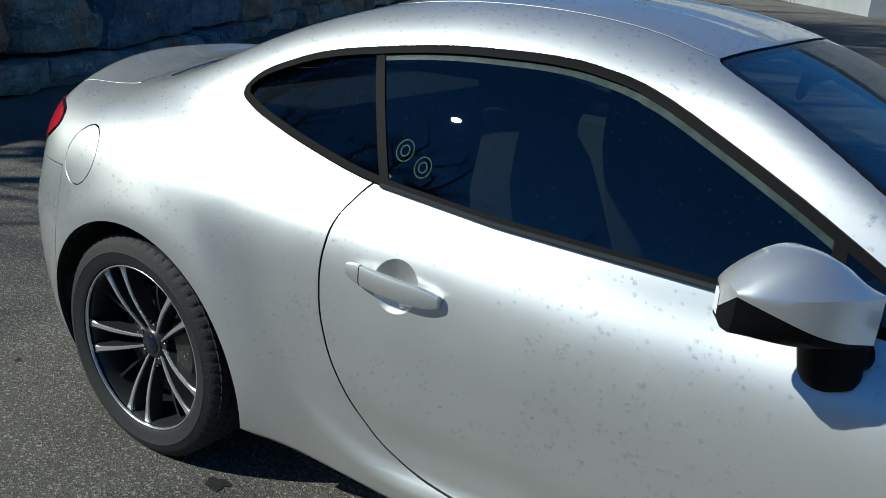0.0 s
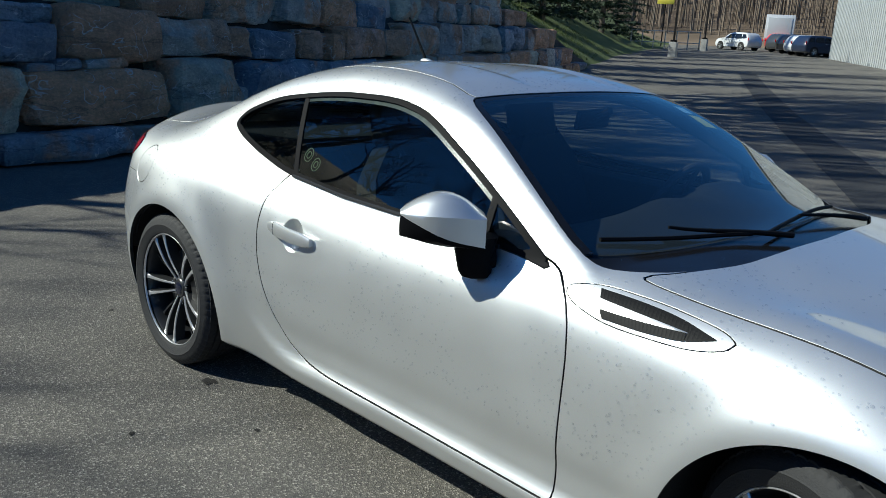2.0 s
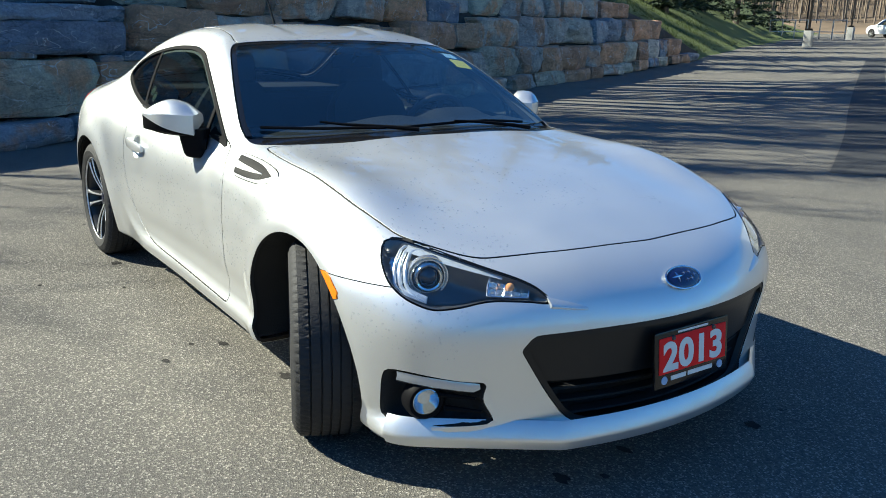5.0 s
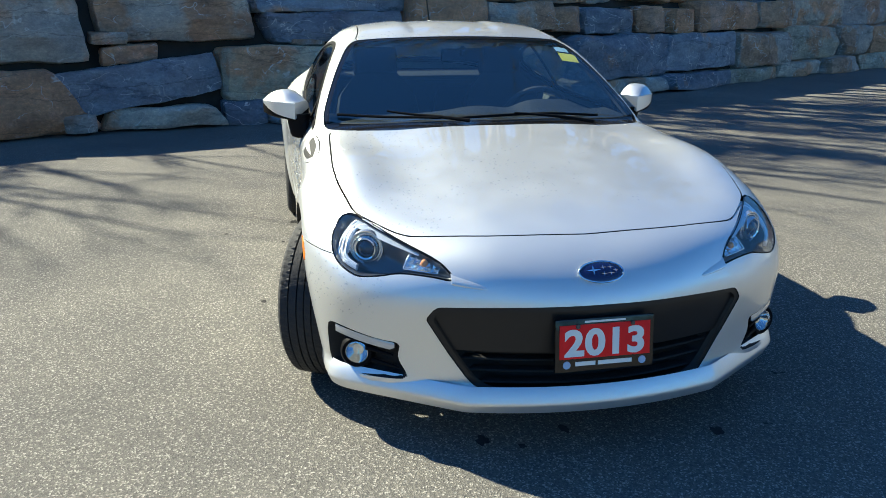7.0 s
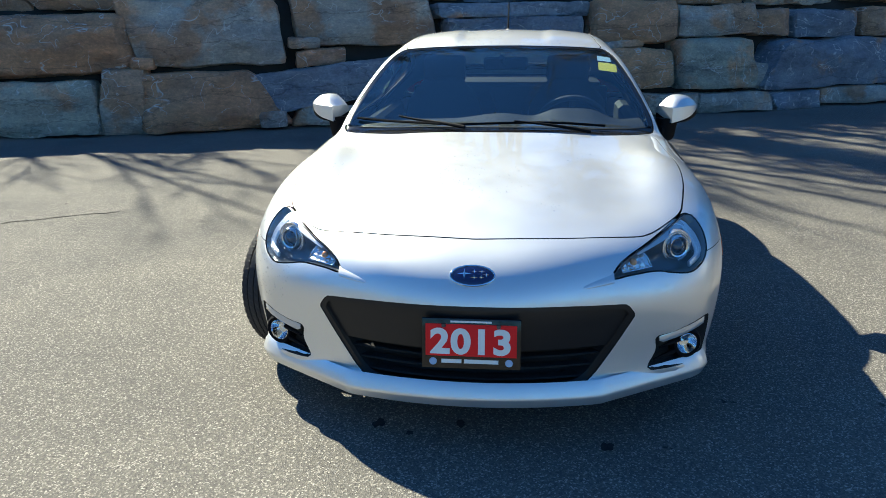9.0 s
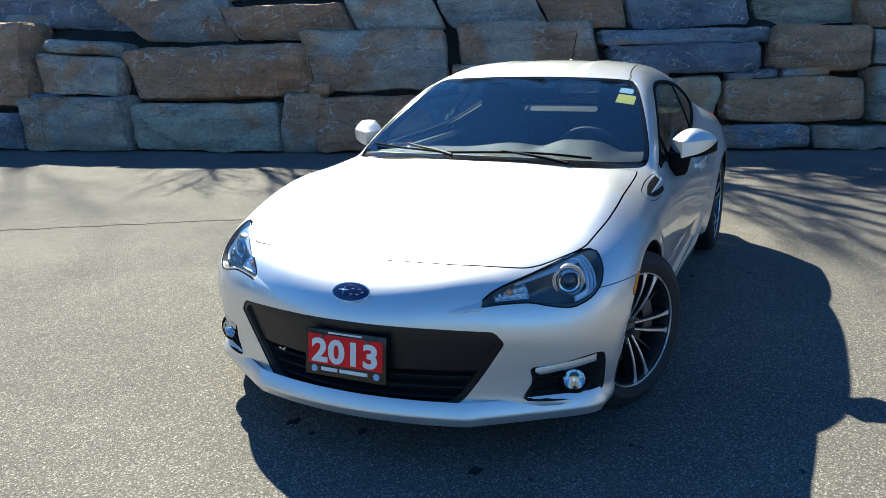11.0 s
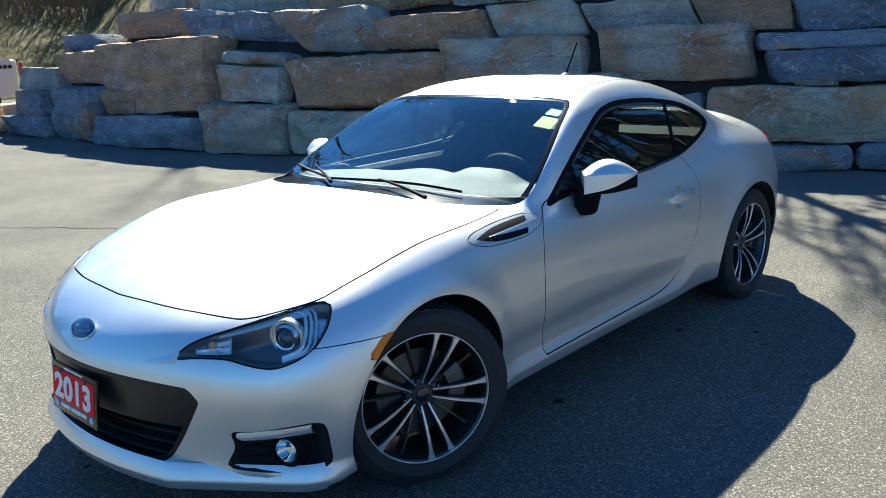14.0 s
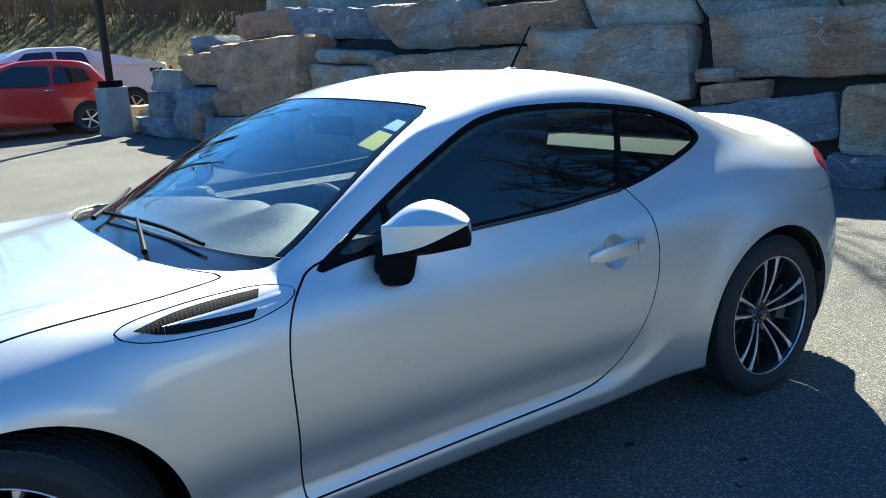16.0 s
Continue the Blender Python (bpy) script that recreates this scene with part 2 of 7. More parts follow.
def glass_material(name, tint, rough=0.0, gloss=1.0, ior=1.56):
    m, n, l, b = material(name)
    n.remove(b)
    out = n["Material Output"]
    clear = n.new("ShaderNodeBsdfTransparent")
    clear.inputs["Color"].default_value = (*tint, 1)
    shine = n.new("ShaderNodeBsdfGlossy")
    shine.inputs["Roughness"].default_value = rough
    shine.inputs["Color"].default_value = (gloss, gloss, gloss, 1)
    # gloss rises towards grazing angles
    lay = n.new("ShaderNodeLayerWeight")
    lay.inputs["Blend"].default_value = 0.5
    rise = n.new("ShaderNodeMath")
    rise.operation, rise.inputs[1].default_value = "POWER", 5.0
    l.new(lay.outputs["Facing"], rise.inputs[0])
    f0 = ((ior - 1) / (ior + 1)) ** 2
    fres = n.new("ShaderNodeMath")
    fres.operation, fres.inputs[1].default_value, fres.inputs[2].default_value = "MULTIPLY_ADD", 1 - f0, f0
    l.new(rise.outputs[0], fres.inputs[0])
    mix = n.new("ShaderNodeMixShader")
    l.new(fres.outputs[0], mix.inputs[0])
    l.new(clear.outputs[0], mix.inputs[1])
    l.new(shine.outputs[0], mix.inputs[2])
    l.new(mix.outputs[0], out.inputs["Surface"])
    return m


def asphalt_material():
    m, n, l, b = material("asphalt")
    co = n.new("ShaderNodeTexCoord")

    def noise_tex(scale, detail=6, rough=0.6):
        t = n.new("ShaderNodeTexNoise")
        t.inputs["Scale"].default_value, t.inputs["Detail"].default_value, t.inputs["Roughness"].default_value = scale, detail, rough
        l.new(co.outputs["Object"], t.inputs["Vector"])
        return t

    stones = n.new("ShaderNodeTexVoronoi")
    stones.inputs["Scale"].default_value = 185
    l.new(co.outputs["Object"], stones.inputs["Vector"])
    sc = n.new("ShaderNodeSeparateColor")
    l.new(stones.outputs["Color"], sc.inputs[0])
    chip = n.new("ShaderNodeValToRGB")
    e = chip.color_ramp.elements
    e[0].position, e[0].color = 0.0, (0.095, 0.092, 0.087, 1)
    e[1].position, e[1].color = 1.0, (0.35, 0.334, 0.30, 1)
    mid = chip.color_ramp.elements.new(0.78)
    mid.color = (0.148, 0.140, 0.126, 1)
    l.new(sc.outputs["Red"], chip.inputs["Fac"])
    big = noise_tex(0.55, 8, 0.65)
    wear = n.new("ShaderNodeValToRGB")
    wear.color_ramp.elements[0].position, wear.color_ramp.elements[1].position = 0.32, 0.70
    wear.color_ramp.elements[0].color, wear.color_ramp.elements[1].color = (0.72, 0.72, 0.74, 1), (1.25, 1.22, 1.16, 1)
    l.new(big.outputs["Fac"], wear.inputs["Fac"])
    mul = n.new("ShaderNodeMixRGB")
    mul.blend_type, mul.inputs[0].default_value = "MULTIPLY", 1.0
    l.new(chip.outputs[0], mul.inputs[1])
    l.new(wear.outputs[0], mul.inputs[2])
    coarse = noise_tex(75, 4, 0.6)
    patchy = n.new("ShaderNodeValToRGB")
    patchy.color_ramp.elements[0].position, patchy.color_ramp.elements[1].position = 0.36, 0.64
    patchy.color_ramp.elements[0].color, patchy.color_ramp.elements[1].color = (0.80, 0.80, 0.81, 1), (1.20, 1.20, 1.18, 1)
    l.new(coarse.outputs["Fac"], patchy.inputs["Fac"])
    mulp = n.new("ShaderNodeMixRGB")
    mulp.blend_type, mulp.inputs[0].default_value = "MULTIPLY", 1.0
    l.new(mul.outputs[0], mulp.inputs[1])
    l.new(patchy.outputs[0], mulp.inputs[2])
    # small dark oil spots
    spots = noise_tex(7.0, 3, 0.5)
    sr = n.new("ShaderNodeValToRGB")
    sr.color_ramp.elements[0].position, sr.color_ramp.elements[1].position = 0.725, 0.75
    sr.color_ramp.elements[0].color, sr.color_ramp.elements[1].color = (1, 1, 1, 1), (0.3, 0.3, 0.3, 1)
    l.new(spots.outputs["Fac"], sr.inputs["Fac"])
    mul2 = n.new("ShaderNodeMixRGB")
    mul2.blend_type, mul2.inputs[0].default_value = "MULTIPLY", 1.0
    l.new(mulp.outputs[0], mul2.inputs[1])
    l.new(sr.outputs[0], mul2.inputs[2])
    l.new(mul2.outputs[0], b.inputs["Base Color"])
    b.inputs["Roughness"].default_value = 0.85
    b.inputs["Specular IOR Level"].default_value = 0.2
    fine = noise_tex(260, 3)
    hsum = n.new("ShaderNodeMath")
    hsum.operation = "ADD"
    l.new(stones.outputs["Distance"], hsum.inputs[0])
    l.new(fine.outputs["Fac"], hsum.inputs[1])
    bp = n.new("ShaderNodeBump")
    bp.inputs["Strength"].default_value, bp.inputs["Distance"].default_value = 0.75, 0.004
    l.new(hsum.outputs[0], bp.inputs["Height"])
    l.new(bp.outputs[0], b.inputs["Normal"])
    return m


def stone_material(name, tones, rusty):
    """Quarried gneiss: grey to blue-grey with rusty faces, pale veins and layered grain; each stone differs."""
    m, n, l, b = material(name)
    co = n.new("ShaderNodeTexCoord")
    info = n.new("ShaderNodeObjectInfo")
    shift = n.new("ShaderNodeVectorMath")
    shift.operation = "MULTIPLY_ADD"
    shift.inputs[1].default_value = (1, 1, 1)
    l.new(co.outputs["Object"], shift.inputs[0])
    rnd = n.new("ShaderNodeMath")
    rnd.operation, rnd.inputs[1].default_value = "MULTIPLY", 40
    l.new(info.outputs["Random"], rnd.inputs[0])
    l.new(rnd.outputs[0], shift.inputs[2])

    def noise_tex(scale, detail, rough, stretch=None):
        t = n.new("ShaderNodeTexNoise")
        t.inputs["Scale"].default_value, t.inputs["Detail"].default_value, t.inputs["Roughness"].default_value = scale, detail, rough
        if stretch:
            mp = n.new("ShaderNodeMapping")
            mp.inputs["Scale"].default_value = stretch
            l.new(shift.outputs[0], mp.inputs["Vector"])
            l.new(mp.outputs[0], t.inputs["Vector"])
        else:
            l.new(shift.outputs[0], t.inputs["Vector"])
        return t

    def ramp_of(tex, *stops):
        r = n.new("ShaderNodeValToRGB")
        els = r.color_ramp.elements
        els[0].position, els[0].color = stops[0][0], (*stops[0][1], 1)
        els[1].position, els[1].color = stops[-1][0], (*stops[-1][1], 1)
        for pos, col in stops[1:-1]:
            els.new(pos).color = (*col, 1)
        l.new(tex, r.inputs["Fac"])
        return r

    def mixed(kind, fac, a, c):
        x = n.new("ShaderNodeMixRGB")
        x.blend_type = kind
        if isinstance(fac, float):
            x.inputs[0].default_value = fac
        else:
            l.new(fac, x.inputs[0])
        l.new(a, x.inputs[1])
        l.new(c, x.inputs[2])
        return x.outputs[0]

    tone = ramp_of(info.outputs["Random"], (0.0, tones[0]), (0.5, tones[1]), (1.0, tones[2]))
    # each stone lighter or darker
    pick = n.new("ShaderNodeMath")
    pick.operation, pick.inputs[1].default_value = "MULTIPLY", 7.31
    l.new(info.outputs["Random"], pick.inputs[0])
    frac = n.new("ShaderNodeMath")
    frac.operation = "FRACT"
    l.new(pick.outputs[0], frac.inputs[0])
    shade = ramp_of(frac.outputs[0], (0.0, (0.86, 0.87, 0.90)), (0.5, (1.0, 1.0, 1.0)), (1.0, (1.18, 1.16, 1.12)))
    grain = noise_tex(2.6, 10, 0.66, (0.8, 0.8, 1.7))
    layers = ramp_of(grain.outputs["Fac"], (0.33, (0.62, 0.63, 0.66)), (0.50, (1.0, 1.0, 1.0)), (0.70, (1.4, 1.38, 1.33)))
    col = mixed("MULTIPLY", 1.0, tone.outputs[0], layers.outputs[0])
    col = mixed("MULTIPLY", 1.0, col, shade.outputs[0])
    patch = noise_tex(1.35, 5, 0.55)
    rustm = ramp_of(patch.outputs["Fac"], (0.62 - 0.3 * rusty, (0, 0, 0)), (0.70 - 0.3 * rusty, (0.8, 0.8, 0.8)))
    rust = n.new("ShaderNodeRGB")
    rust.outputs[0].default_value = (0.62, 0.33, 0.18, 1)
    rusted = mixed("MULTIPLY", 0.8, rust.outputs[0], layers.outputs[0])
    rusted = mixed("MULTIPLY", 1.0, rusted, shade.outputs[0])
    col = mixed("MIX", rustm.outputs[0], col, rusted)
    grit = noise_tex(26, 8, 0.75, (1, 1, 1.6))
    gritty = ramp_of(grit.outputs["Fac"], (0.36, (0.50, 0.50, 0.52)), (0.52, (1.0, 1.0, 1.0)), (0.66, (1.7, 1.68, 1.62)))
    col = mixed("MULTIPLY", 0.35, col, gritty.outputs[0])
    # short pale scratches and mineral veins
    wob = noise_tex(3.2, 7, 0.68)
    vadd = n.new("ShaderNodeVectorMath")
    vadd.operation = "ADD"
    l.new(shift.outputs[0], vadd.inputs[0])
    l.new(wob.outputs["Color"], vadd.inputs[1])
    line = noise_tex(3.6, 2.2, 0.5, (0.9, 0.9, 1.3))
    line.inputs["Distortion"].default_value = 0.7
    off = n.new("ShaderNodeMath")
    off.operation, off.inputs[1].default_value = "SUBTRACT", 0.5
    l.new(line.outputs["Fac"], off.inputs[0])
    near = n.new("ShaderNodeMath")
    near.operation = "ABSOLUTE"
    l.new(off.outputs[0], near.inputs[0])
    vm = ramp_of(near.outputs[0], (0.0, (0.85, 0.85, 0.85)), (0.013, (0, 0, 0)))
    speck = noise_tex(3.4, 4, 0.55)
    vgate = ramp_of(speck.outputs["Fac"], (0.46, (0, 0, 0)), (0.55, (1, 1, 1)))
    gate = mixed("MULTIPLY", 1.0, vm.outputs[0], vgate.outputs[0])
    pale = n.new("ShaderNodeRGB")
    pale.outputs[0].default_value = (0.85, 0.84, 0.80, 1)
    col = mixed("MIX", gate, col, pale.outputs[0])
    # dark splits
    crack = n.new("ShaderNodeTexVoronoi")
    crack.feature = "DISTANCE_TO_EDGE"
    crack.inputs["Scale"].default_value = 1.1
    wob2 = noise_tex(1.7, 8, 0.65, (0.5, 0.5, 1.6))
    cadd = n.new("ShaderNodeVectorMath")
    cadd.operation = "MULTIPLY_ADD"
    cadd.inputs[1].default_value = (0.7, 0.7, 0.7)
    l.new(wob2.outputs["Color"], cadd.inputs[0])
    bed = n.new("ShaderNodeMapping")
    bed.inputs["Scale"].default_value = (0.30, 0.30, 2.0)
    l.new(shift.outputs[0], bed.inputs["Vector"])
    l.new(bed.outputs[0], cadd.inputs[2])
    l.new(cadd.outputs[0], crack.inputs["Vector"])
    cm = ramp_of(crack.outputs["Distance"], (0.0, (0.62, 0.61, 0.62)), (0.016, (1, 1, 1)))
    col = mixed("MULTIPLY", 1.0, col, cm.outputs[0])
    l.new(col, b.inputs["Base Color"])
    b.inputs["Roughness"].default_value = 0.82
    rough = noise_tex(7, 11, 0.70, (1, 1, 1.4))
    hs = n.new("ShaderNodeMath")
    hs.operation = "ADD"
    l.new(rough.outputs["Fac"], hs.inputs[0])
    l.new(grain.outputs["Fac"], hs.inputs[1])
    bp = n.new("ShaderNodeBump")
    bp.inputs["Strength"].default_value, bp.inputs["Distance"].default_value = 1.0, 0.06
    l.new(hs.outputs[0], bp.inputs["Height"])
    # split facets
    facet = n.new("ShaderNodeTexVoronoi")
    facet.inputs["Scale"].default_value = 3.6
    l.new(vadd.outputs[0], facet.inputs["Vector"])
    step = n.new("ShaderNodeMath")
    step.operation, step.inputs[1].default_value = "MULTIPLY_ADD", 0.22
    l.new(cm.outputs[0], step.inputs[0])
    l.new(facet.outputs["Distance"], step.inputs[2])
    bp2 = n.new("ShaderNodeBump")
    bp2.inputs["Strength"].default_value, bp2.inputs["Distance"].default_value = 0.9, 0.07
    l.new(step.outputs[0], bp2.inputs["Height"])
    l.new(bp.outputs[0], bp2.inputs["Normal"])
    l.new(bp2.outputs[0], b.inputs["Normal"])
    return m


def grass_material():
    """Dry yellow grass, greener down the yard."""
    m = simple("dry_grass", (0.135, 0.100, 0.026), 0.9, bump_scale=34, bump_strength=1.0, vary=0.55)
    n, l, b = m.node_tree.nodes, m.node_tree.links, m.node_tree.nodes["Principled BSDF"]
    dry = b.inputs["Base Color"].links[0].from_socket
    co = n.new("ShaderNodeTexCoord")
    xyz = n.new("ShaderNodeSeparateXYZ")
    l.new(co.outputs["Object"], xyz.inputs[0])
    far = n.new("ShaderNodeMapRange")
    far.inputs["From Min"].default_value, far.inputs["From Max"].default_value = 2.0, 14.0
    l.new(xyz.outputs["Y"], far.inputs["Value"])
    green = n.new("ShaderNodeMixRGB")
    green.inputs[2].default_value = (0.085, 0.115, 0.030, 1)
    l.new(far.outputs[0], green.inputs[0])
    l.new(dry, green.inputs[1])
    l.new(green.outputs[0], b.inputs["Base Color"])
    return m


PAINT = paint_material()
GLASS = glass_material("window_glass", (0.43, 0.50, 0.49), ior=1.74)
SCREEN = glass_material("windscreen_glass", (0.74, 0.82, 0.84), ior=2.05)
DARKGLASS = glass_material("tinted_glass", (0.40, 0.43, 0.43))
LENS = glass_material("clear_lens", (0.94, 0.96, 0.97), ior=1.55)
ASPHALT = asphalt_material()
STONES = {
    "grey": stone_material("grey_quarry_stone", ((0.52, 0.475, 0.42), (0.58, 0.52, 0.44), (0.47, 0.445, 0.42)), 0.40),
    "rust": stone_material("rusty_quarry_stone", ((0.66, 0.43, 0.31), (0.67, 0.38, 0.25), (0.60, 0.43, 0.34)), 0.85),
    "blue": stone_material("blue_grey_quarry_stone", ((0.26, 0.30, 0.36), (0.32, 0.36, 0.41), (0.24, 0.27, 0.32)), 0.12),
    "olive": stone_material("olive_quarry_stone", ((0.52, 0.48, 0.37), (0.55, 0.51, 0.39), (0.47, 0.455, 0.38)), 0.30)}
GRASS = grass_material()
RUBBER = simple("tyre_rubber", (0.022, 0.022, 0.023), 0.72, bump_scale=240, bump_strength=0.25)
GLASSEDGE = simple("bare_glass_edge", (0.050, 0.068, 0.060), 0.18, spec=0.5, bump_scale=240, bump_strength=0.04, vary=0.35)
BELT = simple("belt_moulding", (0.035, 0.036, 0.038), 0.24, spec=0.55, bump_scale=300, bump_strength=0.02)
TRIM = simple("black_trim", (0.007, 0.007, 0.008), 0.55, spec=0.06, bump_scale=500, bump_strength=0.015)
GLOSSBLACK = simple("gloss_black", (0.008, 0.008, 0.009), 0.12)
SATINBLACK = simple("satin_black_plastic", (0.012, 0.012, 0.013), 0.38, spec=0.4, bump_scale=400, bump_strength=0.03)
LINER = simple("black_plastic_liner", (0.012, 0.012, 0.012), 0.8, bump_scale=160, bump_strength=0.3)
MESHBLACK = simple("black_mesh", (0.0045, 0.0045, 0.005), 0.6, spec=0.2, bump_scale=300, bump_strength=0.1)
CHROME = simple("chrome", (0.75, 0.77, 0.79), 0.08, 1.0)
MACHINED = simple("machined_alloy", (0.80, 0.80, 0.81), 0.32, 0.82)
GUNMETAL = simple("dark_alloy_paint", (0.040, 0.041, 0.043), 0.38, 0.5, coat=0.3)
STEEL = simple("brake_steel", (0.11, 0.108, 0.105), 0.45, 0.9, bump_scale=90, bump_strength=0.2, vary=0.2)
AMBER = simple("amber_plastic", (0.92, 0.22, 0.008), 0.25, coat=0.25, bump_scale=220, bump_strength=0.3)
REDLENS = simple("red_lens", (0.62, 0.015, 0.02), 0.12, coat=1.0, bump_scale=150, bump_strength=0.2)
CABIN = simple("charcoal_cabin", (0.035, 0.036, 0.04), 0.7, bump_scale=300, bump_strength=0.3)
DASH = simple("dash_plastic", (0.024, 0.026, 0.026), 0.46, bump_scale=420, bump_strength=0.35)
CLOTH = simple("seat_cloth", (0.03, 0.031, 0.034), 0.9, bump_scale=520, bump_strength=0.4)
HEADLINER = simple("grey_headliner", (0.30, 0.30, 0.29), 0.9, bump_scale=600, bump_strength=0.2)
BLUE = simple("badge_blue", (0.006, 0.012, 0.07), 0.15, coat=1.0)
PLATERED = simple("red_plastic", (0.92, 0.028, 0.026), 0.7, spec=0.15, bump_scale=200, bump_strength=0.02)
WHITE = simple("white_plastic", (0.84, 0.83, 0.78), 0.6, spec=0.2)
YELLOW = simple("yellow_paper", (0.85, 0.72, 0.08), 0.6)
MIRRORGLASS = simple("mirror_glass", (0.9, 0.9, 0.9), 0.02, 1.0)

# ---------------------------------------------------------------- ground
def build_ground():
    near = np.concatenate([np.linspace(-900, -60, 8), np.linspace(-50, 100, 101), np.linspace(140, 900, 8)])
    verts = [(x, y, float(ground_z(x, y))) for x in np.linspace(-900, 900, 19) for y in near]
    k = len(near)
    faces = [(i * k + j, (i + 1) * k + j, (i + 1) * k + j + 1, i * k + j + 1) for i in range(18) for j in range(k - 1)]
    ob = new("ground", mesh_of("ground", verts, faces, mat=ASPHALT))
    tagged(ob, "worn grey asphalt yard with oil spots and pale chippings", "asphalt ground", kind="structure")


build_ground()


def build_patch():
    """A dark strip of newer asphalt laid over a trench down the yard."""
    line = [(-0.60, 6.1), (-1.79, 8.33), (-2.87, 10.36), (-4.1, 12.4), (-6.45, 16.7), (-10.9, 25.0), (-15.2, 33.2)]
    rng = random.Random(4)
    verts, faces = [], []
    for i, (x, y) in enumerate(line):
        a, b = Vector(line[max(0, i - 1)]), Vector(line[min(len(line) - 1, i + 1)])
        d = (b - a).normalized()
        for s in (-0.36, 0.36):
            q = s + rng.uniform(-0.04, 0.04)
            px, py = x + d.y * q, y - d.x * q
            verts.append((px, py, float(ground_z(px, py)) + 0.006))
    for i in range(len(line) - 1):
        faces.append((2 * i, 2 * i + 1, 2 * i + 3, 2 * i + 2))
    ob = new("asphalt_patch", mesh_of("asphalt_patch", verts, faces, mat=simple("new_asphalt", (0.055, 0.056, 0.058), 0.85, spec=0.2, bump_scale=180, bump_strength=0.5, vary=0.25)))
    tagged(ob, "dark strip of newer asphalt laid over a trench", "asphalt patch", kind="structure")


build_patch()


def build_stains():
    """Oil spots and a tarred crack on the asphalt."""
    oil = simple("oil_stain", (0.040, 0.038, 0.036), 0.9, spec=0.1, bump_scale=180, bump_strength=0.5, vary=0.3)
    rng = random.Random(12)
    for x, y, r in ((0.85, -0.71, 0.034), (0.42, -0.79, 0.026), (0.48, -1.04, 0.020), (0.36, -0.90, 0.014), (-0.55, -0.93, 0.014), (-1.02, -0.85, 0.036), (1.96, -0.34, 0.030), (1.94, -0.05, 0.024), (2.02, -0.22, 0.018),
                    (-0.79, -1.27, 0.016), (2.05, 0.45, 0.028), (-0.56, 0.82, 0.024), (0.51, 0.82, 0.030), (-0.76, 1.13, 0.02)):
        turn, ring = rng.uniform(0, 6.28), []
        for k in range(18):
            a = 2 * math.pi * k / 18
            q = 0.75 * r * (0.75 + 0.5 * noise.noise(Vector((math.cos(a) * 1.6 + turn, math.sin(a) * 1.6, r * 90))) + 0.25 * rng.random())
            ring.append((x + q * 1.5 * math.cos(a + turn), y + q * math.sin(a + turn), 0.0025))
        ob = new("oil_stain", mesh_of("oil_stain", [(x, y, 0.0025)] + ring, [(0, 1 + k, 1 + (k + 1) % 18) for k in range(18)], mat=oil))
        tagged(ob, "small dark oil stain on the asphalt", "stain", "oil stains")
    verts, faces = [], []
    for i in range(40):
        t = i / 39
        x, y = 0.75 - 1.75 * t + rng.uniform(-0.025, 0.025), -5.75 + 2.95 * t + rng.uniform(-0.025, 0.025)
        w = rng.uniform(0.004, 0.009)
        verts += [(x - w, y - w * 0.6, 0.0025), (x + w, y + w * 0.6, 0.0025)]
    for i in range(39):
        faces.append((2 * i, 2 * i + 1, 2 * i + 3, 2 * i + 2))
    ob = new("pavement_crack", mesh_of("pavement_crack", verts, faces, mat=oil))
    tagged(ob, "thin dark tarred crack across the asphalt", "crack", kind="structure")


build_stains()

# the foot of the stone wall, x by y, and its height
wall_foot = curve([(-16, -2.9), (-13, -3.1), (-10, -3.3), (-8, -3.55), (-6, -4.05), (-4, -4.45), (-2.5, -5.15), (-1.0, -5.55), (0.5, -6.15), (2, -6.55),
                   (3.6, -7.3), (5, -8.0), (8.5, -10.1), (11, -11.4), (14.6, -13.1), (22, -16.8), (27, -19.2)], 0.5)
wall_top = curve([(-16, 0.3), (-14, 0.9), (-12, 1.9), (-9.5, 3.1), (-5, 3.3), (5, 3.3), (12, 3.2), (18, 2.6), (23, 1.6), (27, 0.6)], 0.5)


def set_back(z):
    """How far the wall's face stands back at a height."""
    return 0.40 * z + 0.80 * max(0.0, z - 1.35)



def wall_frame(y, z):
    """A place on the sloping wall face, and its way along the wall."""
    y0, y1 = y - 0.2, y + 0.2
    along = Vector((float(wall_foot(y1) - wall_foot(y0)), 0.4, 0)).normalized()
    return Vector((float(wall_foot(y)) - set_back(z), y, z + float(ground_z(0, y)))), along


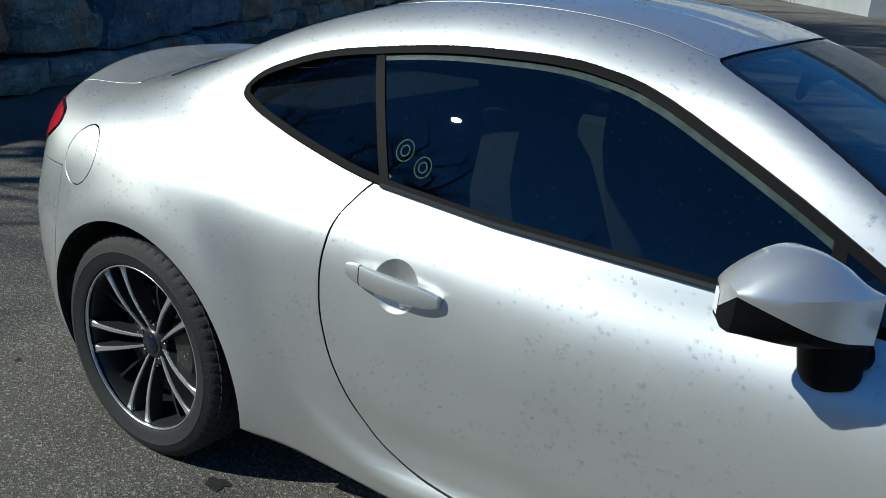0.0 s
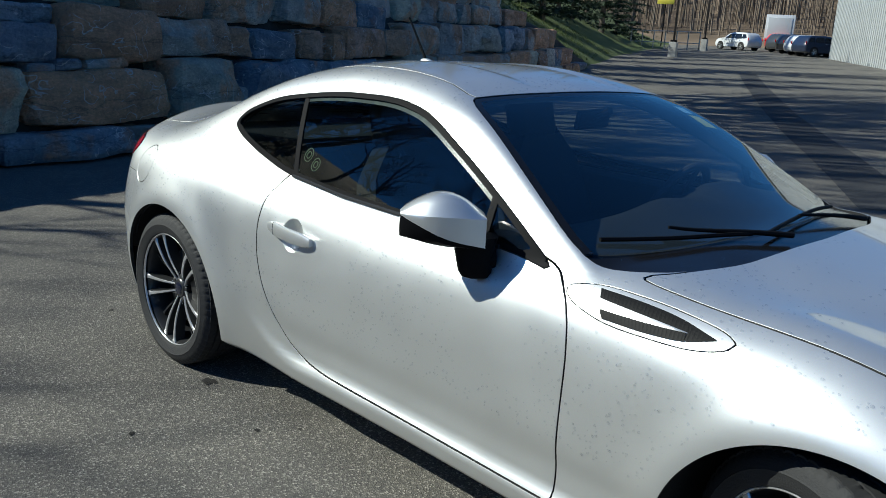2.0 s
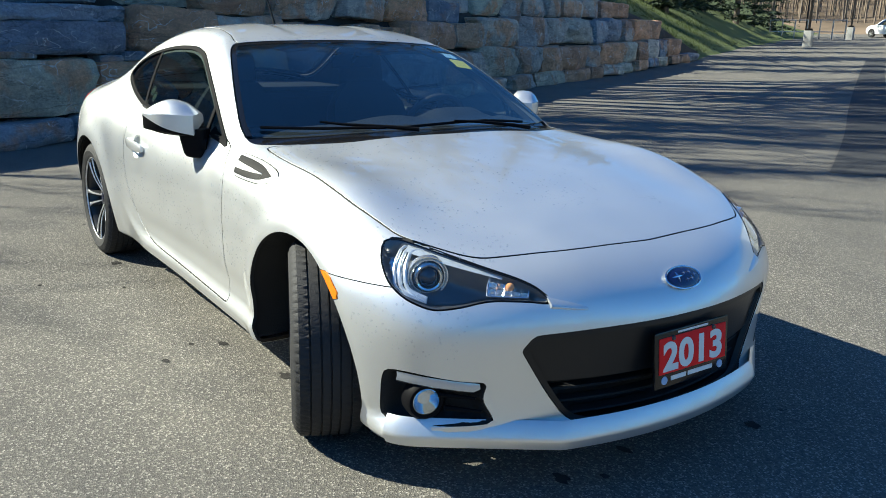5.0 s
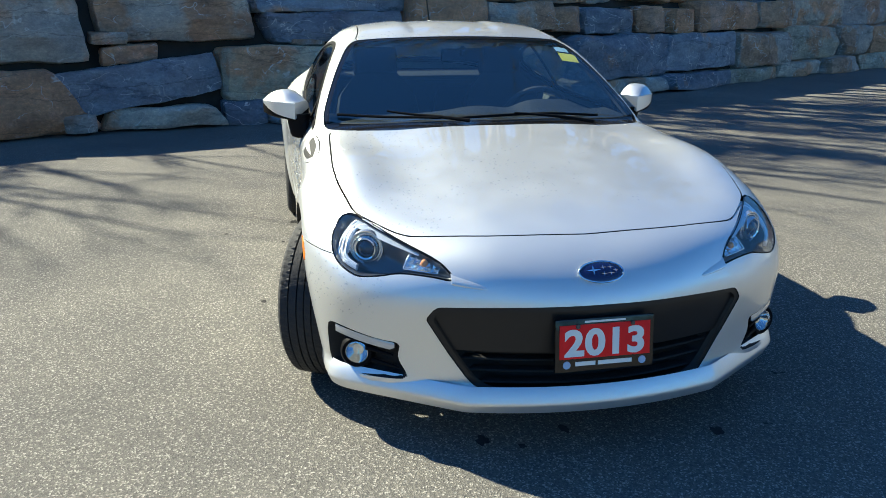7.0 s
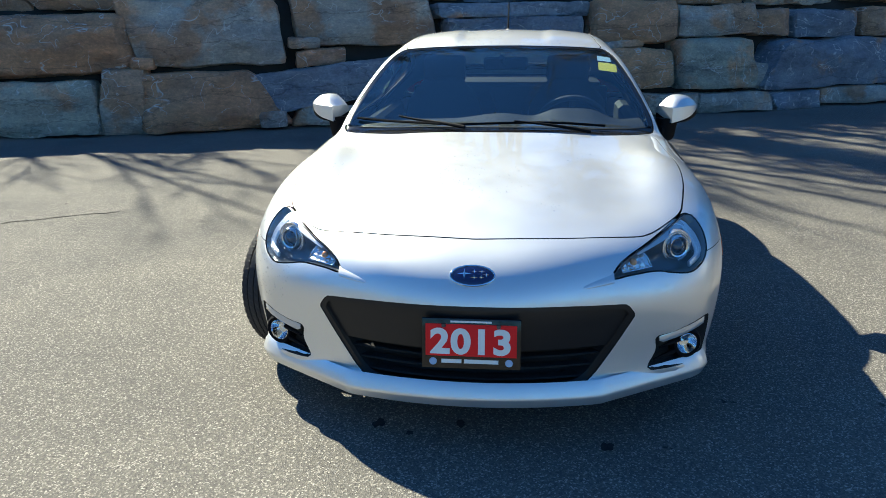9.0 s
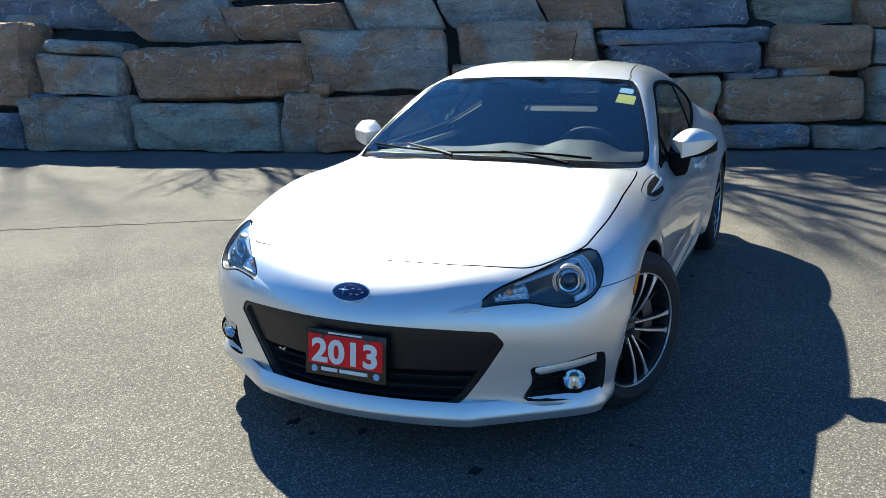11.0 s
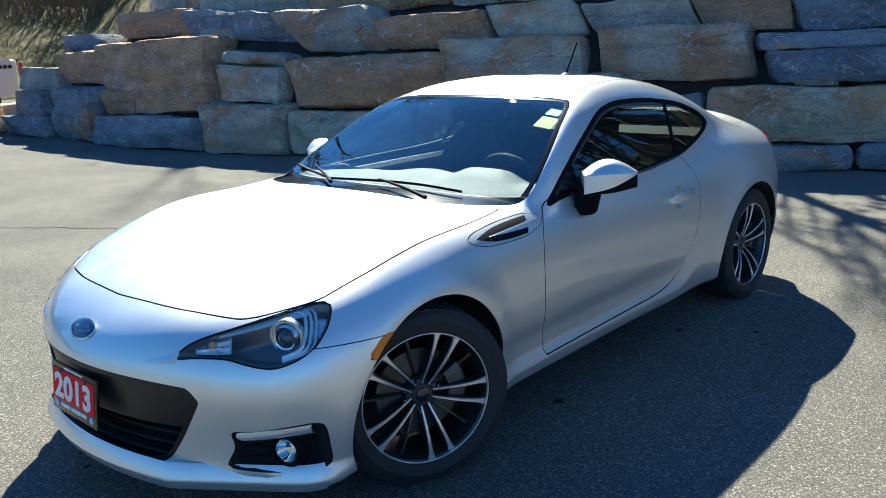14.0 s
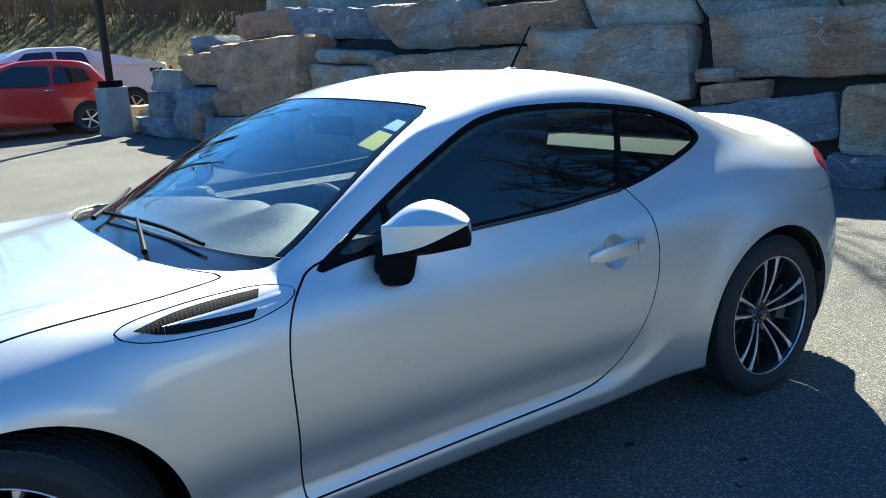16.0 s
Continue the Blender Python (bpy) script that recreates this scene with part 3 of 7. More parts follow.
def stone_mesh(name, w, h, d, seed, l, r, rise, tone):
    """A quarried block with split facets, chipped arrises and layered ledges; its face looks along -y. l and r lean its ends, rise lifts one end."""
    rng = random.Random(seed)
    n = (max(6, int(w / 0.065)), 4, max(5, int(h / 0.06)))
    off = Vector((rng.uniform(-50, 50), rng.uniform(-50, 50), rng.uniform(-50, 50)))
    index, verts, faces = {}, [], []
    # the split face is made of a few planes
    planes = [(rng.uniform(-0.06, 0.06), rng.uniform(-0.10, 0.10), 0.03)]
    for _ in range(4):
        a = rng.uniform(0, 2 * math.pi)
        s = rng.uniform(0.2, 0.7)
        planes.append((math.cos(a) * s / max(1.0, w), math.sin(a) * s, rng.uniform(0.03, 0.09) + 0.16 * s * h))
    power = rng.uniform(9, 22)

    def vert(i, j, k):
        key = (i, j, k)
        if key in index:
            return index[key]
        u, v, t = 2 * i / n[0] - 1, 2 * j / n[1] - 1, 2 * k / n[2] - 1
        q = Vector((u, v, t))
        m = max(abs(u), abs(v), abs(t))
        size = (abs(u) ** power + abs(v) ** power + abs(t) ** power) ** (1 / power)
        q = q * (m / size)
        fu = (u + 1) / 2
        x = q.x * w / 2 + (l * (1 - fu) + r * fu) * t / 2
        p = Vector((x, q.y * d / 2, q.z * h / 2 + rise * u / 2))
        front = max(0.0, -v)
        depth = min(a * p.x + b * p.z + c for a, b, c in planes)
        p.y -= max(-0.10, min(0.05, depth)) * front
        big = noise.noise_vector(p * 1.6 + off) * 0.075 + noise.noise_vector(p * 4.0 + off) * 0.034
        led = noise.noise(Vector((p.x * 0.5, p.y * 0.5, p.z * 7)) + off)
        led = 0.016 * (1 if led > 0.1 else 0 if led < 0.0 else led * 10) + noise.noise(Vector((p.x * 1.2, p.y, p.z * 18)) + off) * 0.006
        fine = noise.noise_vector(p * 12 + off) * 0.010
        p = p + Vector((big.x * 0.6 + fine.x, big.y * 0.5 + (led + fine.y) * front, big.z * 0.45 + fine.z))
        index[key] = len(verts)
        verts.append(p)
        return index[key]

    for axis in range(3):
        for side in (0, n[axis]):
            b, c = [q for q in range(3) if q != axis]
            for s in range(n[b]):
                for t in range(n[c]):
                    quad = []
                    for ds, dt in ((0, 0), (1, 0), (1, 1), (0, 1)):
                        ijk = [0, 0, 0]
                        ijk[axis], ijk[b], ijk[c] = side, s + ds, t + dt
                        quad.append(vert(*ijk))
                    flip = (side == 0) != (axis == 1)
                    faces.append(quad[::-1] if flip else quad)
    me = mesh_of(name, verts, faces, mat=STONES[tone])
    me.set_sharp_from_angle(angle=radians(24))
    return me


# the stones of each course: from y, to y, foot, top, stone, lean of the two ends, rise along the wall
FOOT_STONES = [(-15.6, -14.5, 0, 0.5, "grey"), (-14.45, -12.75, 0, 0.34, "blue"), (-12.75, -11.15, 0, 0.90, "blue", -0.25, 0.1), (-11.2, -8.42, 0, 0.48, "blue", 0, -0.1),
               (-8.42, -6.88, 0, 0.70, "grey", -0.1, -0.05), (-6.85, -4.78, 0, 0.60, "olive", -0.1, -0.05), (-4.76, -4.28, 0, 0.74, "grey"), (-4.3, -2.88, 0, 0.68, "rust", 0, -0.42), (-2.72, -1.45, 0, 0.22, "grey", 0.1, -0.2),
               (-1.44, -0.96, 0, 0.26, "blue"), (-0.95, 0.03, 0, 0.25, "blue"), (0.05, 1.43, 0, 0.26, "blue"), (1.45, 2.30, 0, 0.26, "grey")]
YARD_FOOT = [(2.32, 3.32, 0, 0.25, "grey"), (3.34, 4.12, 0, 0.23, "blue"), (4.16, 5.32, 0, 0.23, "grey"), (5.36, 7.02, 0, 0.24, "blue"), (7.06, 8.64, 0, 0.23, "olive"), (8.68, 10.2, 0, 0.26, "grey")]
LOW_STONES = [(-14.25, -12.9, 0.34, 0.80, "blue", 0.2), (-11.15, -10.2, 0.48, 0.86, "rust"), (-11.35, -8.46, 0.52, 1.66, "rust", -0.45, -0.15, 0.08), (-8.3, -7.08, 0.73, 1.24, "grey", -0.1, -0.05, -0.08), (-8.25, -7.1, 1.26, 1.41, "grey", 0, 0, -0.1),
              (-7.1, -4.46, 0.66, 1.33, "rust", -0.25, -0.15, 0.05), (-4.5, -2.84, 0.74, 1.50, "grey", -0.25, -0.1), (-3.02, -1.47, 0.27, 0.71, "blue", -0.28, -0.05, 0.2), (-2.70, -2.12, 0.73, 0.90, "rust", 0, 0, 0.05)]
FACE_STONES = [(-1.42, 0.37, 0.27, 0.86, "olive", 0.0, 0.05), (0.40, 2.03, 0.30, 0.82, "rust"), (2.06, 3.14, 0.30, 0.95, "olive"), (3.28, 5.56, 0.27, 0.90, "blue", 0.35, 0.1), (5.50, 7.32, 0.28, 0.87, "blue", 0.1, -0.1),
               (7.40, 9.0, 0.26, 0.86, "grey", -0.1), (-2.78, -1.10, 0.93, 1.54, "grey", -0.15, -0.12), (-1.08, 0.92, 1.26, 1.42, "blue"), (-0.92, 0.84, 0.90, 1.25, "blue", -0.1, 0.0), (0.90, 2.02, 0.90, 1.45, "rust", 0.05)]
MID_STONES = [(-12.9, -11.2, 0.95, 1.50, "rust", -0.4, -0.4), (2.05, 3.15, 0.97, 1.36, "grey"), (3.18, 3.75, 0.96, 1.30, "rust"), (3.78, 4.83, 0.93, 1.30, "blue"), (4.86, 5.52, 0.92, 1.31, "rust"), (5.55, 6.27, 0.90, 1.28, "rust"),
              (6.33, 8.22, 0.92, 1.40, "rust"), (8.25, 9.35, 0.92, 1.40, "grey"), (-13.4, -12.2, 1.48, 1.78, "blue", -0.3, -0.3), (-14.2, -12.9, 0.80, 1.20, "grey", -0.2, -0.2)]
HIGH_STONES = [(-11.9, -9.62, 1.70, 2.13, "rust", -0.5, -0.45), (-9.85, -7.32, 1.60, 2.06, "blue", -0.3, -0.55, -0.16), (-7.42, -5.9, 1.38, 2.0, "grey", -0.75, -0.4), (-5.88, -4.2, 1.41, 1.84, "rust", -0.3, -0.2),
               (-4.2, -3.14, 1.47, 1.90, "grey", -0.2, -0.2), (-3.1, -1.86, 1.49, 1.86, "grey", -0.2, -0.15), (-1.90, -0.88, 1.46, 1.96, "rust", -0.25, -0.1), (-0.85, 0.58, 1.44, 1.89, "blue", -0.1, -0.05),
               (0.62, 1.80, 1.47, 1.93, "olive", -0.1)]
RUBBLE = [(-9.35, -8.5, 1.66, 1.80, "grey"), (-2.78, -2.42, 0.92, 1.03, "grey"), (-0.62, -0.22, 0.84, 0.91, "grey"), (0.42, 0.68, 0.82, 0.90, "blue"), (0.70, 1.0, 0.82, 0.91, "blue"), (1.05, 1.6, 0.83, 0.91, "grey"),
          (-3.05, -2.75, 0.02, 0.2, "grey"), (3.1, 3.35, 0.25, 0.6, "grey"), (-4.45, -4.2, 0.72, 0.84, "rust"), (-8.4, -7.9, 0.66, 0.76, "blue")]


def build_wall():
    wall = tagged(new("wall_stone"), "battered retaining wall of large grey, blue and rust-brown quarried stone blocks", "stone wall", kind="structure")
    rng = random.Random(7)
    stones = FOOT_STONES + YARD_FOOT + LOW_STONES + FACE_STONES + MID_STONES + HIGH_STONES + RUBBLE
    # courses down the yard and above, laid by chance
    for foot, tall, lo, hi in ((0.0, 0.30, 10.25, 26.5), (0.29, 0.62, 9.05, 24.5), (0.93, 0.66, 9.4, 21.5), (1.38, 0.44, 1.85, 8.0), (1.62, 0.52, 8.0, 19.5), (1.93, 0.46, -11.4, 7.8), (2.16, 0.5, 8.0, 18.0),
                               (2.41, 0.46, -10.8, 7.8), (2.66, 0.46, 8, 16), (2.88, 0.44, -10.2, 8)):
        y = lo
        while y < hi:
            w = rng.uniform(0.9, 1.9)
            stones.append((y, y + w - 0.01, foot + rng.uniform(-0.03, 0.03), foot + tall * rng.uniform(0.94, 1.05), rng.choice(("grey", "rust", "blue", "olive", "grey", "rust")),
                           rng.uniform(-0.15, 0.15), rng.uniform(-0.15, 0.15), rng.uniform(-0.04, 0.04)))
            y += w
    for i, (y0, y1, z0, z1, tone, *more) in enumerate(stones):
        l, r, rise = (more + [0.0, 0.0, 0.0])[:3]
        y, z, w, h = (y0 + y1) / 2, (z0 + z1) / 2, y1 - y0, z1 - z0
        place, along = wall_frame(y, z)
        # lengths are counted along y; the wall runs aslant to it
        aslant = 1 / max(0.5, along.y)
        ob = new("stone", stone_mesh("stone", w * aslant, h + 0.018, 0.75, i + 11, l * aslant, r * aslant, rise, tone))
        ob.parent = wall
        out = Vector((along.y, -along.x, 0))
        m = Matrix((along, -out, Vector((0, 0, 1)))).transposed().to_4x4()
        back = 0.33 if w > 0.7 else 0.40
        ob.matrix_basis = Matrix.Translation(place - out * (back + rng.uniform(-0.03, 0.05))) @ m @ pose(0, 0, 0, rng.uniform(-5, 2), 0, rng.uniform(-2.5, 2.5))
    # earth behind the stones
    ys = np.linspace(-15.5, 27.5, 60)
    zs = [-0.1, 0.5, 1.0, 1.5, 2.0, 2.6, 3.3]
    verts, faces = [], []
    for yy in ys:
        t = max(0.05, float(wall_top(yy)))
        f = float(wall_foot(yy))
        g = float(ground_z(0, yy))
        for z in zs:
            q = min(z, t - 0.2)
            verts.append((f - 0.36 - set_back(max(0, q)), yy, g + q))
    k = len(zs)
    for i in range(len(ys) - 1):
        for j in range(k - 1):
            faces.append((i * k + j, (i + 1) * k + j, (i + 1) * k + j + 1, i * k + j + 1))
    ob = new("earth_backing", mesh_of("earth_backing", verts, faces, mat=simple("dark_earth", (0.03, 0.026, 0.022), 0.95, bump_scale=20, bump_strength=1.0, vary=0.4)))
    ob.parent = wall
    return wall


def bank_z(x, y):
    """Height of the bank over a place; it wraps round the near end of the yard."""
    yc = min(max(y, -15.5), 27)
    t = max(0.0, float(wall_top(yc))) * (1.0 if -15.5 < y < 27 else math.exp(-((max(-15.5 - y, y - 27)) / 1.5) ** 2))
    f = float(wall_foot(yc))
    if y < -15.5:
        f = max(f + (y + 15.5) * 0.95, -7.5)
    if y > 27:
        f -= (y - 27) * 0.55
    r = f - 0.5 - set_back(t) - x
    g = float(ground_z(0, y))
    end = (-24.0 - y) - max(0.0, x - 2.0) * 0.35
    z = g - 0.12
    if r > 0:
        z = g + max(0, t - 0.25) + (min(0.60 * r, 2.2 + 0.42 * r, 6.5 + 0.1 * r) if y < 27 else min(0.42 * r, 1.6 + 0.25 * r))
    if end > 0:
        z = max(z, g + min(0.50 * end, 2.3 + 0.10 * end, 6 + 0.02 * end))
    return z


def build_bank():
    """The bank of dry grass behind and above the wall."""
    xs = np.concatenate([np.linspace(-75, -36, 14), np.linspace(-35, -2, 67), np.linspace(0, 40, 14)])
    ys = np.concatenate([np.linspace(-90, -40, 14), np.linspace(-39, 45, 141), np.linspace(48, 90, 12)])
    verts, faces = [], []
    for x in xs:
        for y in ys:
            z = bank_z(x, y)
            if z > float(ground_z(0, y)):
                z += 0.12 * noise.noise(Vector((x * 0.5, y * 0.5, 0))) + 0.05 * noise.noise(Vector((x * 2, y * 2, 0)))
            verts.append((x, y, z))
    k = len(ys)
    for i in range(len(xs) - 1):
        for j in range(k - 1):
            q = (i * k + j, (i + 1) * k + j, (i + 1) * k + j + 1, i * k + j + 1)
            if max(verts[v][2] - float(ground_z(0, verts[v][1])) for v in q) > -0.1:
                faces.append(q)
    ob = new("grass_bank", mesh_of("grass_bank", verts, faces, mat=GRASS))
    tagged(ob, "steep bank of dry yellow-green grass above the wall", "grass bank", kind="structure")
    # tufts of dry grass
    rng = random.Random(5)
    tv, tf = [], []
    for _ in range(24000):
        if rng.random() < 0.65:
            x, y = rng.uniform(-14, 5), rng.uniform(-36, -13)
        else:
            y = rng.uniform(16, 42)
            x = float(wall_foot(min(y, 27))) - max(0, y - 27) * 0.55 - rng.uniform(0.6, 9)
        z = bank_z(x, y)
        if z < float(ground_z(0, y)) + 0.15:
            continue
        for _ in range(3):
            a = rng.uniform(0, 6.28)
            l, wd = rng.uniform(0.08, 0.20), rng.uniform(0.006, 0.014)
            dx, dy = math.cos(a), math.sin(a)
            b = len(tv)
            tv += [(x - dy * wd, y + dx * wd, z - 0.03), (x + dy * wd, y - dx * wd, z - 0.03), (x + dx * l * 0.8, y + dy * l * 0.8, z + l * 0.7)]
            tf.append((b, b + 1, b + 2))
    ob = new("dry_grass", mesh_of("dry_grass", tv, tf, mat=GRASS, smooth=False))
    tagged(ob, "tufts of dry yellow grass on the bank", "grass", kind="stuff")


build_bank()

# ---------------------------------------------------------------- trees
BARK = simple("grey_brown_bark", (0.13, 0.105, 0.085), 0.9, bump_scale=30, bump_strength=0.9, vary=0.35)
NEEDLES = simple("dark_needles", (0.022, 0.040, 0.018), 0.8, bump_scale=40, bump_strength=0.6, vary=0.5)


def bare_tree(tall, seed, spread=1.0, levels=3):
    rng = random.Random(seed)
    bm = bmesh.new()

    def limb(p, d, length, r, level):
        pts, dirs = [p], [d]
        steps = 5 if level == 0 else 4
        q, dd = p.copy(), d.copy()
        for _ in range(steps):
            dd = (dd + Vector((rng.uniform(-1, 1), rng.uniform(-1, 1), rng.uniform(-0.3, 0.9))) * (0.08 if level == 0 else 0.2)).normalized()
            q = q + dd * (length / steps)
            pts.append(q.copy())
            dirs.append(dd.copy())
        tube(bm, pts, lambda t: r * (1 - 0.72 * t) + 0.002, 6 if level == 0 else 4 if level == 1 else 3)
        if level >= levels:
            return
        count = (11, 7, 5)[level]
        for _ in range(count):
            t = rng.uniform(0.3, 1.0) if level == 0 else rng.uniform(0.25, 1.0)
            i = min(int(t * steps), steps - 1)
            base = pts[i].lerp(pts[i + 1], t * steps - i)
            a = rng.uniform(0, 2 * math.pi)
            side = Vector((math.cos(a), math.sin(a), rng.uniform(0.1, 0.9))).normalized()
            nd = (dirs[i] * 0.5 + side * spread).normalized()
            limb(base, nd, length * rng.uniform(0.28, 0.5) * (1.15 - 0.5 * t), r * (1 - 0.6 * t) * 0.5, level + 1)

    limb(Vector((0, 0, -0.3)), Vector((0, 0, 1)), tall, tall * 0.013 + 0.03, 0)
    return bm


def conifer_meshes(tall, seed):
    rng = random.Random(seed)
    trunk = bmesh.new()
    rod(trunk, (0, 0, -0.3), (0, 0, tall * 0.97), tall * 0.014 + 0.03, 0.02, 8)
    v, f = [], []
    z = tall * 0.04
    while z < tall:
        reach = (tall - z) * 0.26 + 0.15
        for _ in range(9):
            a = rng.uniform(0, 2 * math.pi)
            l = reach * rng.uniform(0.6, 1.1)
            dx, dy = math.cos(a), math.sin(a)
            droop = rng.uniform(0.15, 0.45)
            n = max(3, int(l / 0.22))
            for i in range(n):
                t = (i + 0.4) / n
                c = Vector((dx * l * t, dy * l * t, z - droop * l * t * t + 0.1 * l * t))
                w = 0.10 + 0.30 * l * (1 - t) * 0.5
                for _ in range(3):
                    s = Vector((rng.uniform(-1, 1), rng.uniform(-1, 1), rng.uniform(-0.6, 0.4))) * w
                    u = Vector((rng.uniform(-1, 1), rng.uniform(-1, 1), rng.uniform(-0.8, 0.3))) * w * 0.8
                    b = len(v)
                    v += [c, c + s, c + u]
                    f.append((b, b + 1, b + 2))
        z += max(0.28, (tall - z) * 0.055)
    return bm_mesh("trunk", trunk, BARK), mesh_of("crown", v, f, mat=NEEDLES, smooth=False)


def build_trees():
    bare = [bm_mesh("trunk", bare_tree(h, s, sp), BARK) for h, s, sp in ((12.0, 1, 1.0), (14.5, 2, 0.8), (10.0, 3, 1.1), (13.0, 4, 0.9))]
    pines = [conifer_meshes(h, s) for h, s in ((13.0, 5), (10.0, 6), (15.5, 7))]
    rng = random.Random(21)

    def put_bare(x, y, z, scale=1.0, group="bare trees", label="leafless grey-barked deciduous tree in early spring"):
        t = tagged(new("bare_tree"), label, "tree", group)
        t.matrix_basis = pose(x, y, z, 0, 0, rng.uniform(0, 360)) @ Matrix.Scale(scale, 4)
        ob = new("trunk", rng.choice(bare))
        ob.parent = t

    def put_pine(x, y, z, scale=1.0):
        t = tagged(new("conifer"), "dark green conifer with drooping boughs", "tree", "conifers")
        t.matrix_basis = pose(x, y, z, 0, 0, rng.uniform(0, 360)) @ Matrix.Scale(scale, 4)
        a, b = rng.choice(pines)
        for me in (a, b):
            ob = new(me.name, me)
            ob.parent = t

    # brush and trees on the bank, towards the sun; they throw the streaks on the yard
    for i in range(46):
        line = 5.8 + i * 0.52 + rng.uniform(-0.4, 0.4)
        back = rng.uniform(0.8, 6.0)
        x = -9.0
        for _ in range(6):
            y = line + 1.025 * x
            t = float(wall_top(min(max(y, -15), 26)))
            x = float(wall_foot(min(max(y, -15), 26))) - 0.6 - set_back(t) - back
        z = bank_z(x, y)
        reach = -2.0 + 0.35 * max(0, line - 17) + rng.uniform(-1.6, 1.4)
        tall = (reach - x) / 0.87 - z
        if tall < 2.0 or i in (17, 18):
            continue
        if i in (1, 3, 5, 8, 13):
            put_pine(x, y, z - 0.2, min(1.0, tall / 12.0))
        else:
            put_bare(x, y, z - 0.1, min(1.1, tall / 12.0), "bank brush", "leafless grey-barked tree in the brush above the wall")
    for line, back, reach in ((-1.6, 2.6, -1.9), (-0.9, 3.2, -1.5), (-0.4, 1.4, -2.2), (0.3, 2.8, -1.7), (0.8, 2.2, -2.5), (2.0, 1.2, -3.1), (3.2, 2.0, -2.3), (4.3, 1.4, -1.8), (4.9, 2.4, -1.2)):
        x = -8.0
        for _ in range(6):
            y = line + 1.025 * x
            x = float(wall_foot(max(y, -15))) - 0.6 - set_back(float(wall_top(max(y, -15)))) - back
        z = bank_z(x, y)
        put_bare(x, y, z - 0.1, max(0.2, ((reach - x) / 0.87 - z) / 12.0), "bank brush", "leafless grey-barked tree in the brush above the wall")
    for x, y, s in ((-24.0, 12.5, 1.1), (-24.0, 17.0, 1.0), (-27.0, 21.0, 1.1), (-25.5, 25.0, 1.0), (-28.0, 31.0, 1.1), (-30.0, 37.0, 1.1)):
        put_pine(x, y, bank_z(x, y) - 0.1, s)
    for az, d, s in ((123.6, 78, 0.9), (124.6, 74, 0.9), (125.6, 68, 1.0), (126.6, 72, 1.1), (127.6, 64, 1.0), (128.6, 60, 1.0), (129.8, 62, 1.1), (131.0, 56, 1.0), (132.2, 58, 1.0)):
        x, y = 2.64 + d * math.cos(radians(az)), -2.22 + d * math.sin(radians(az))
        put_pine(x, y, bank_z(x, y) - 0.1, s)
    # beyond the yard's near end
    for x, y, s in ((-15.0, -31.0, 1.0), (-19.0, -24.0, 0.9), (-6.0, -37.0, 1.0), (-22.0, -29.0, 1.0), (-1.0, -40.0, 1.0), (4.0, -38.0, 0.9), (-11.0, -40.0, 1.0), (-26.0, -20.0, 1.0)):
        put_bare(x, y, bank_z(x, y) - 0.1, s)
    # brush along the top of the end bank
    for i in range(34):
        x, y = -17.0 + i * 0.62 + rng.uniform(-0.4, 0.4), -30.5 + rng.uniform(-2.5, 1.5)
        put_bare(x, y, bank_z(x, y) - 0.1, rng.uniform(0.22, 0.42), "end brush", "leafless brown shrub on the grass bank")
    # woods round the rest of the yard, seen in the car's glass and paint
    for i in range(34):
        a = radians(-82 + i * 4.7)
        d = rng.uniform(32, 46)
        x, y = 4 + d * math.cos(a), d * math.sin(a)
        if i % 3:
            put_pine(x, y, float(ground_z(x, y)) - 0.1, rng.uniform(0.65, 0.95))
        else:
            put_bare(x, y, float(ground_z(x, y)) - 0.1, rng.uniform(0.8, 1.15))
    for x, y, s in ((9, -33, 0.8), (4, -42, 0.95), (-3, -44, 0.9), (15, -29, 0.85), (12, -38, 1.0)):
        put_pine(x, y, bank_z(x, y) - 0.2, s)


build_trees()


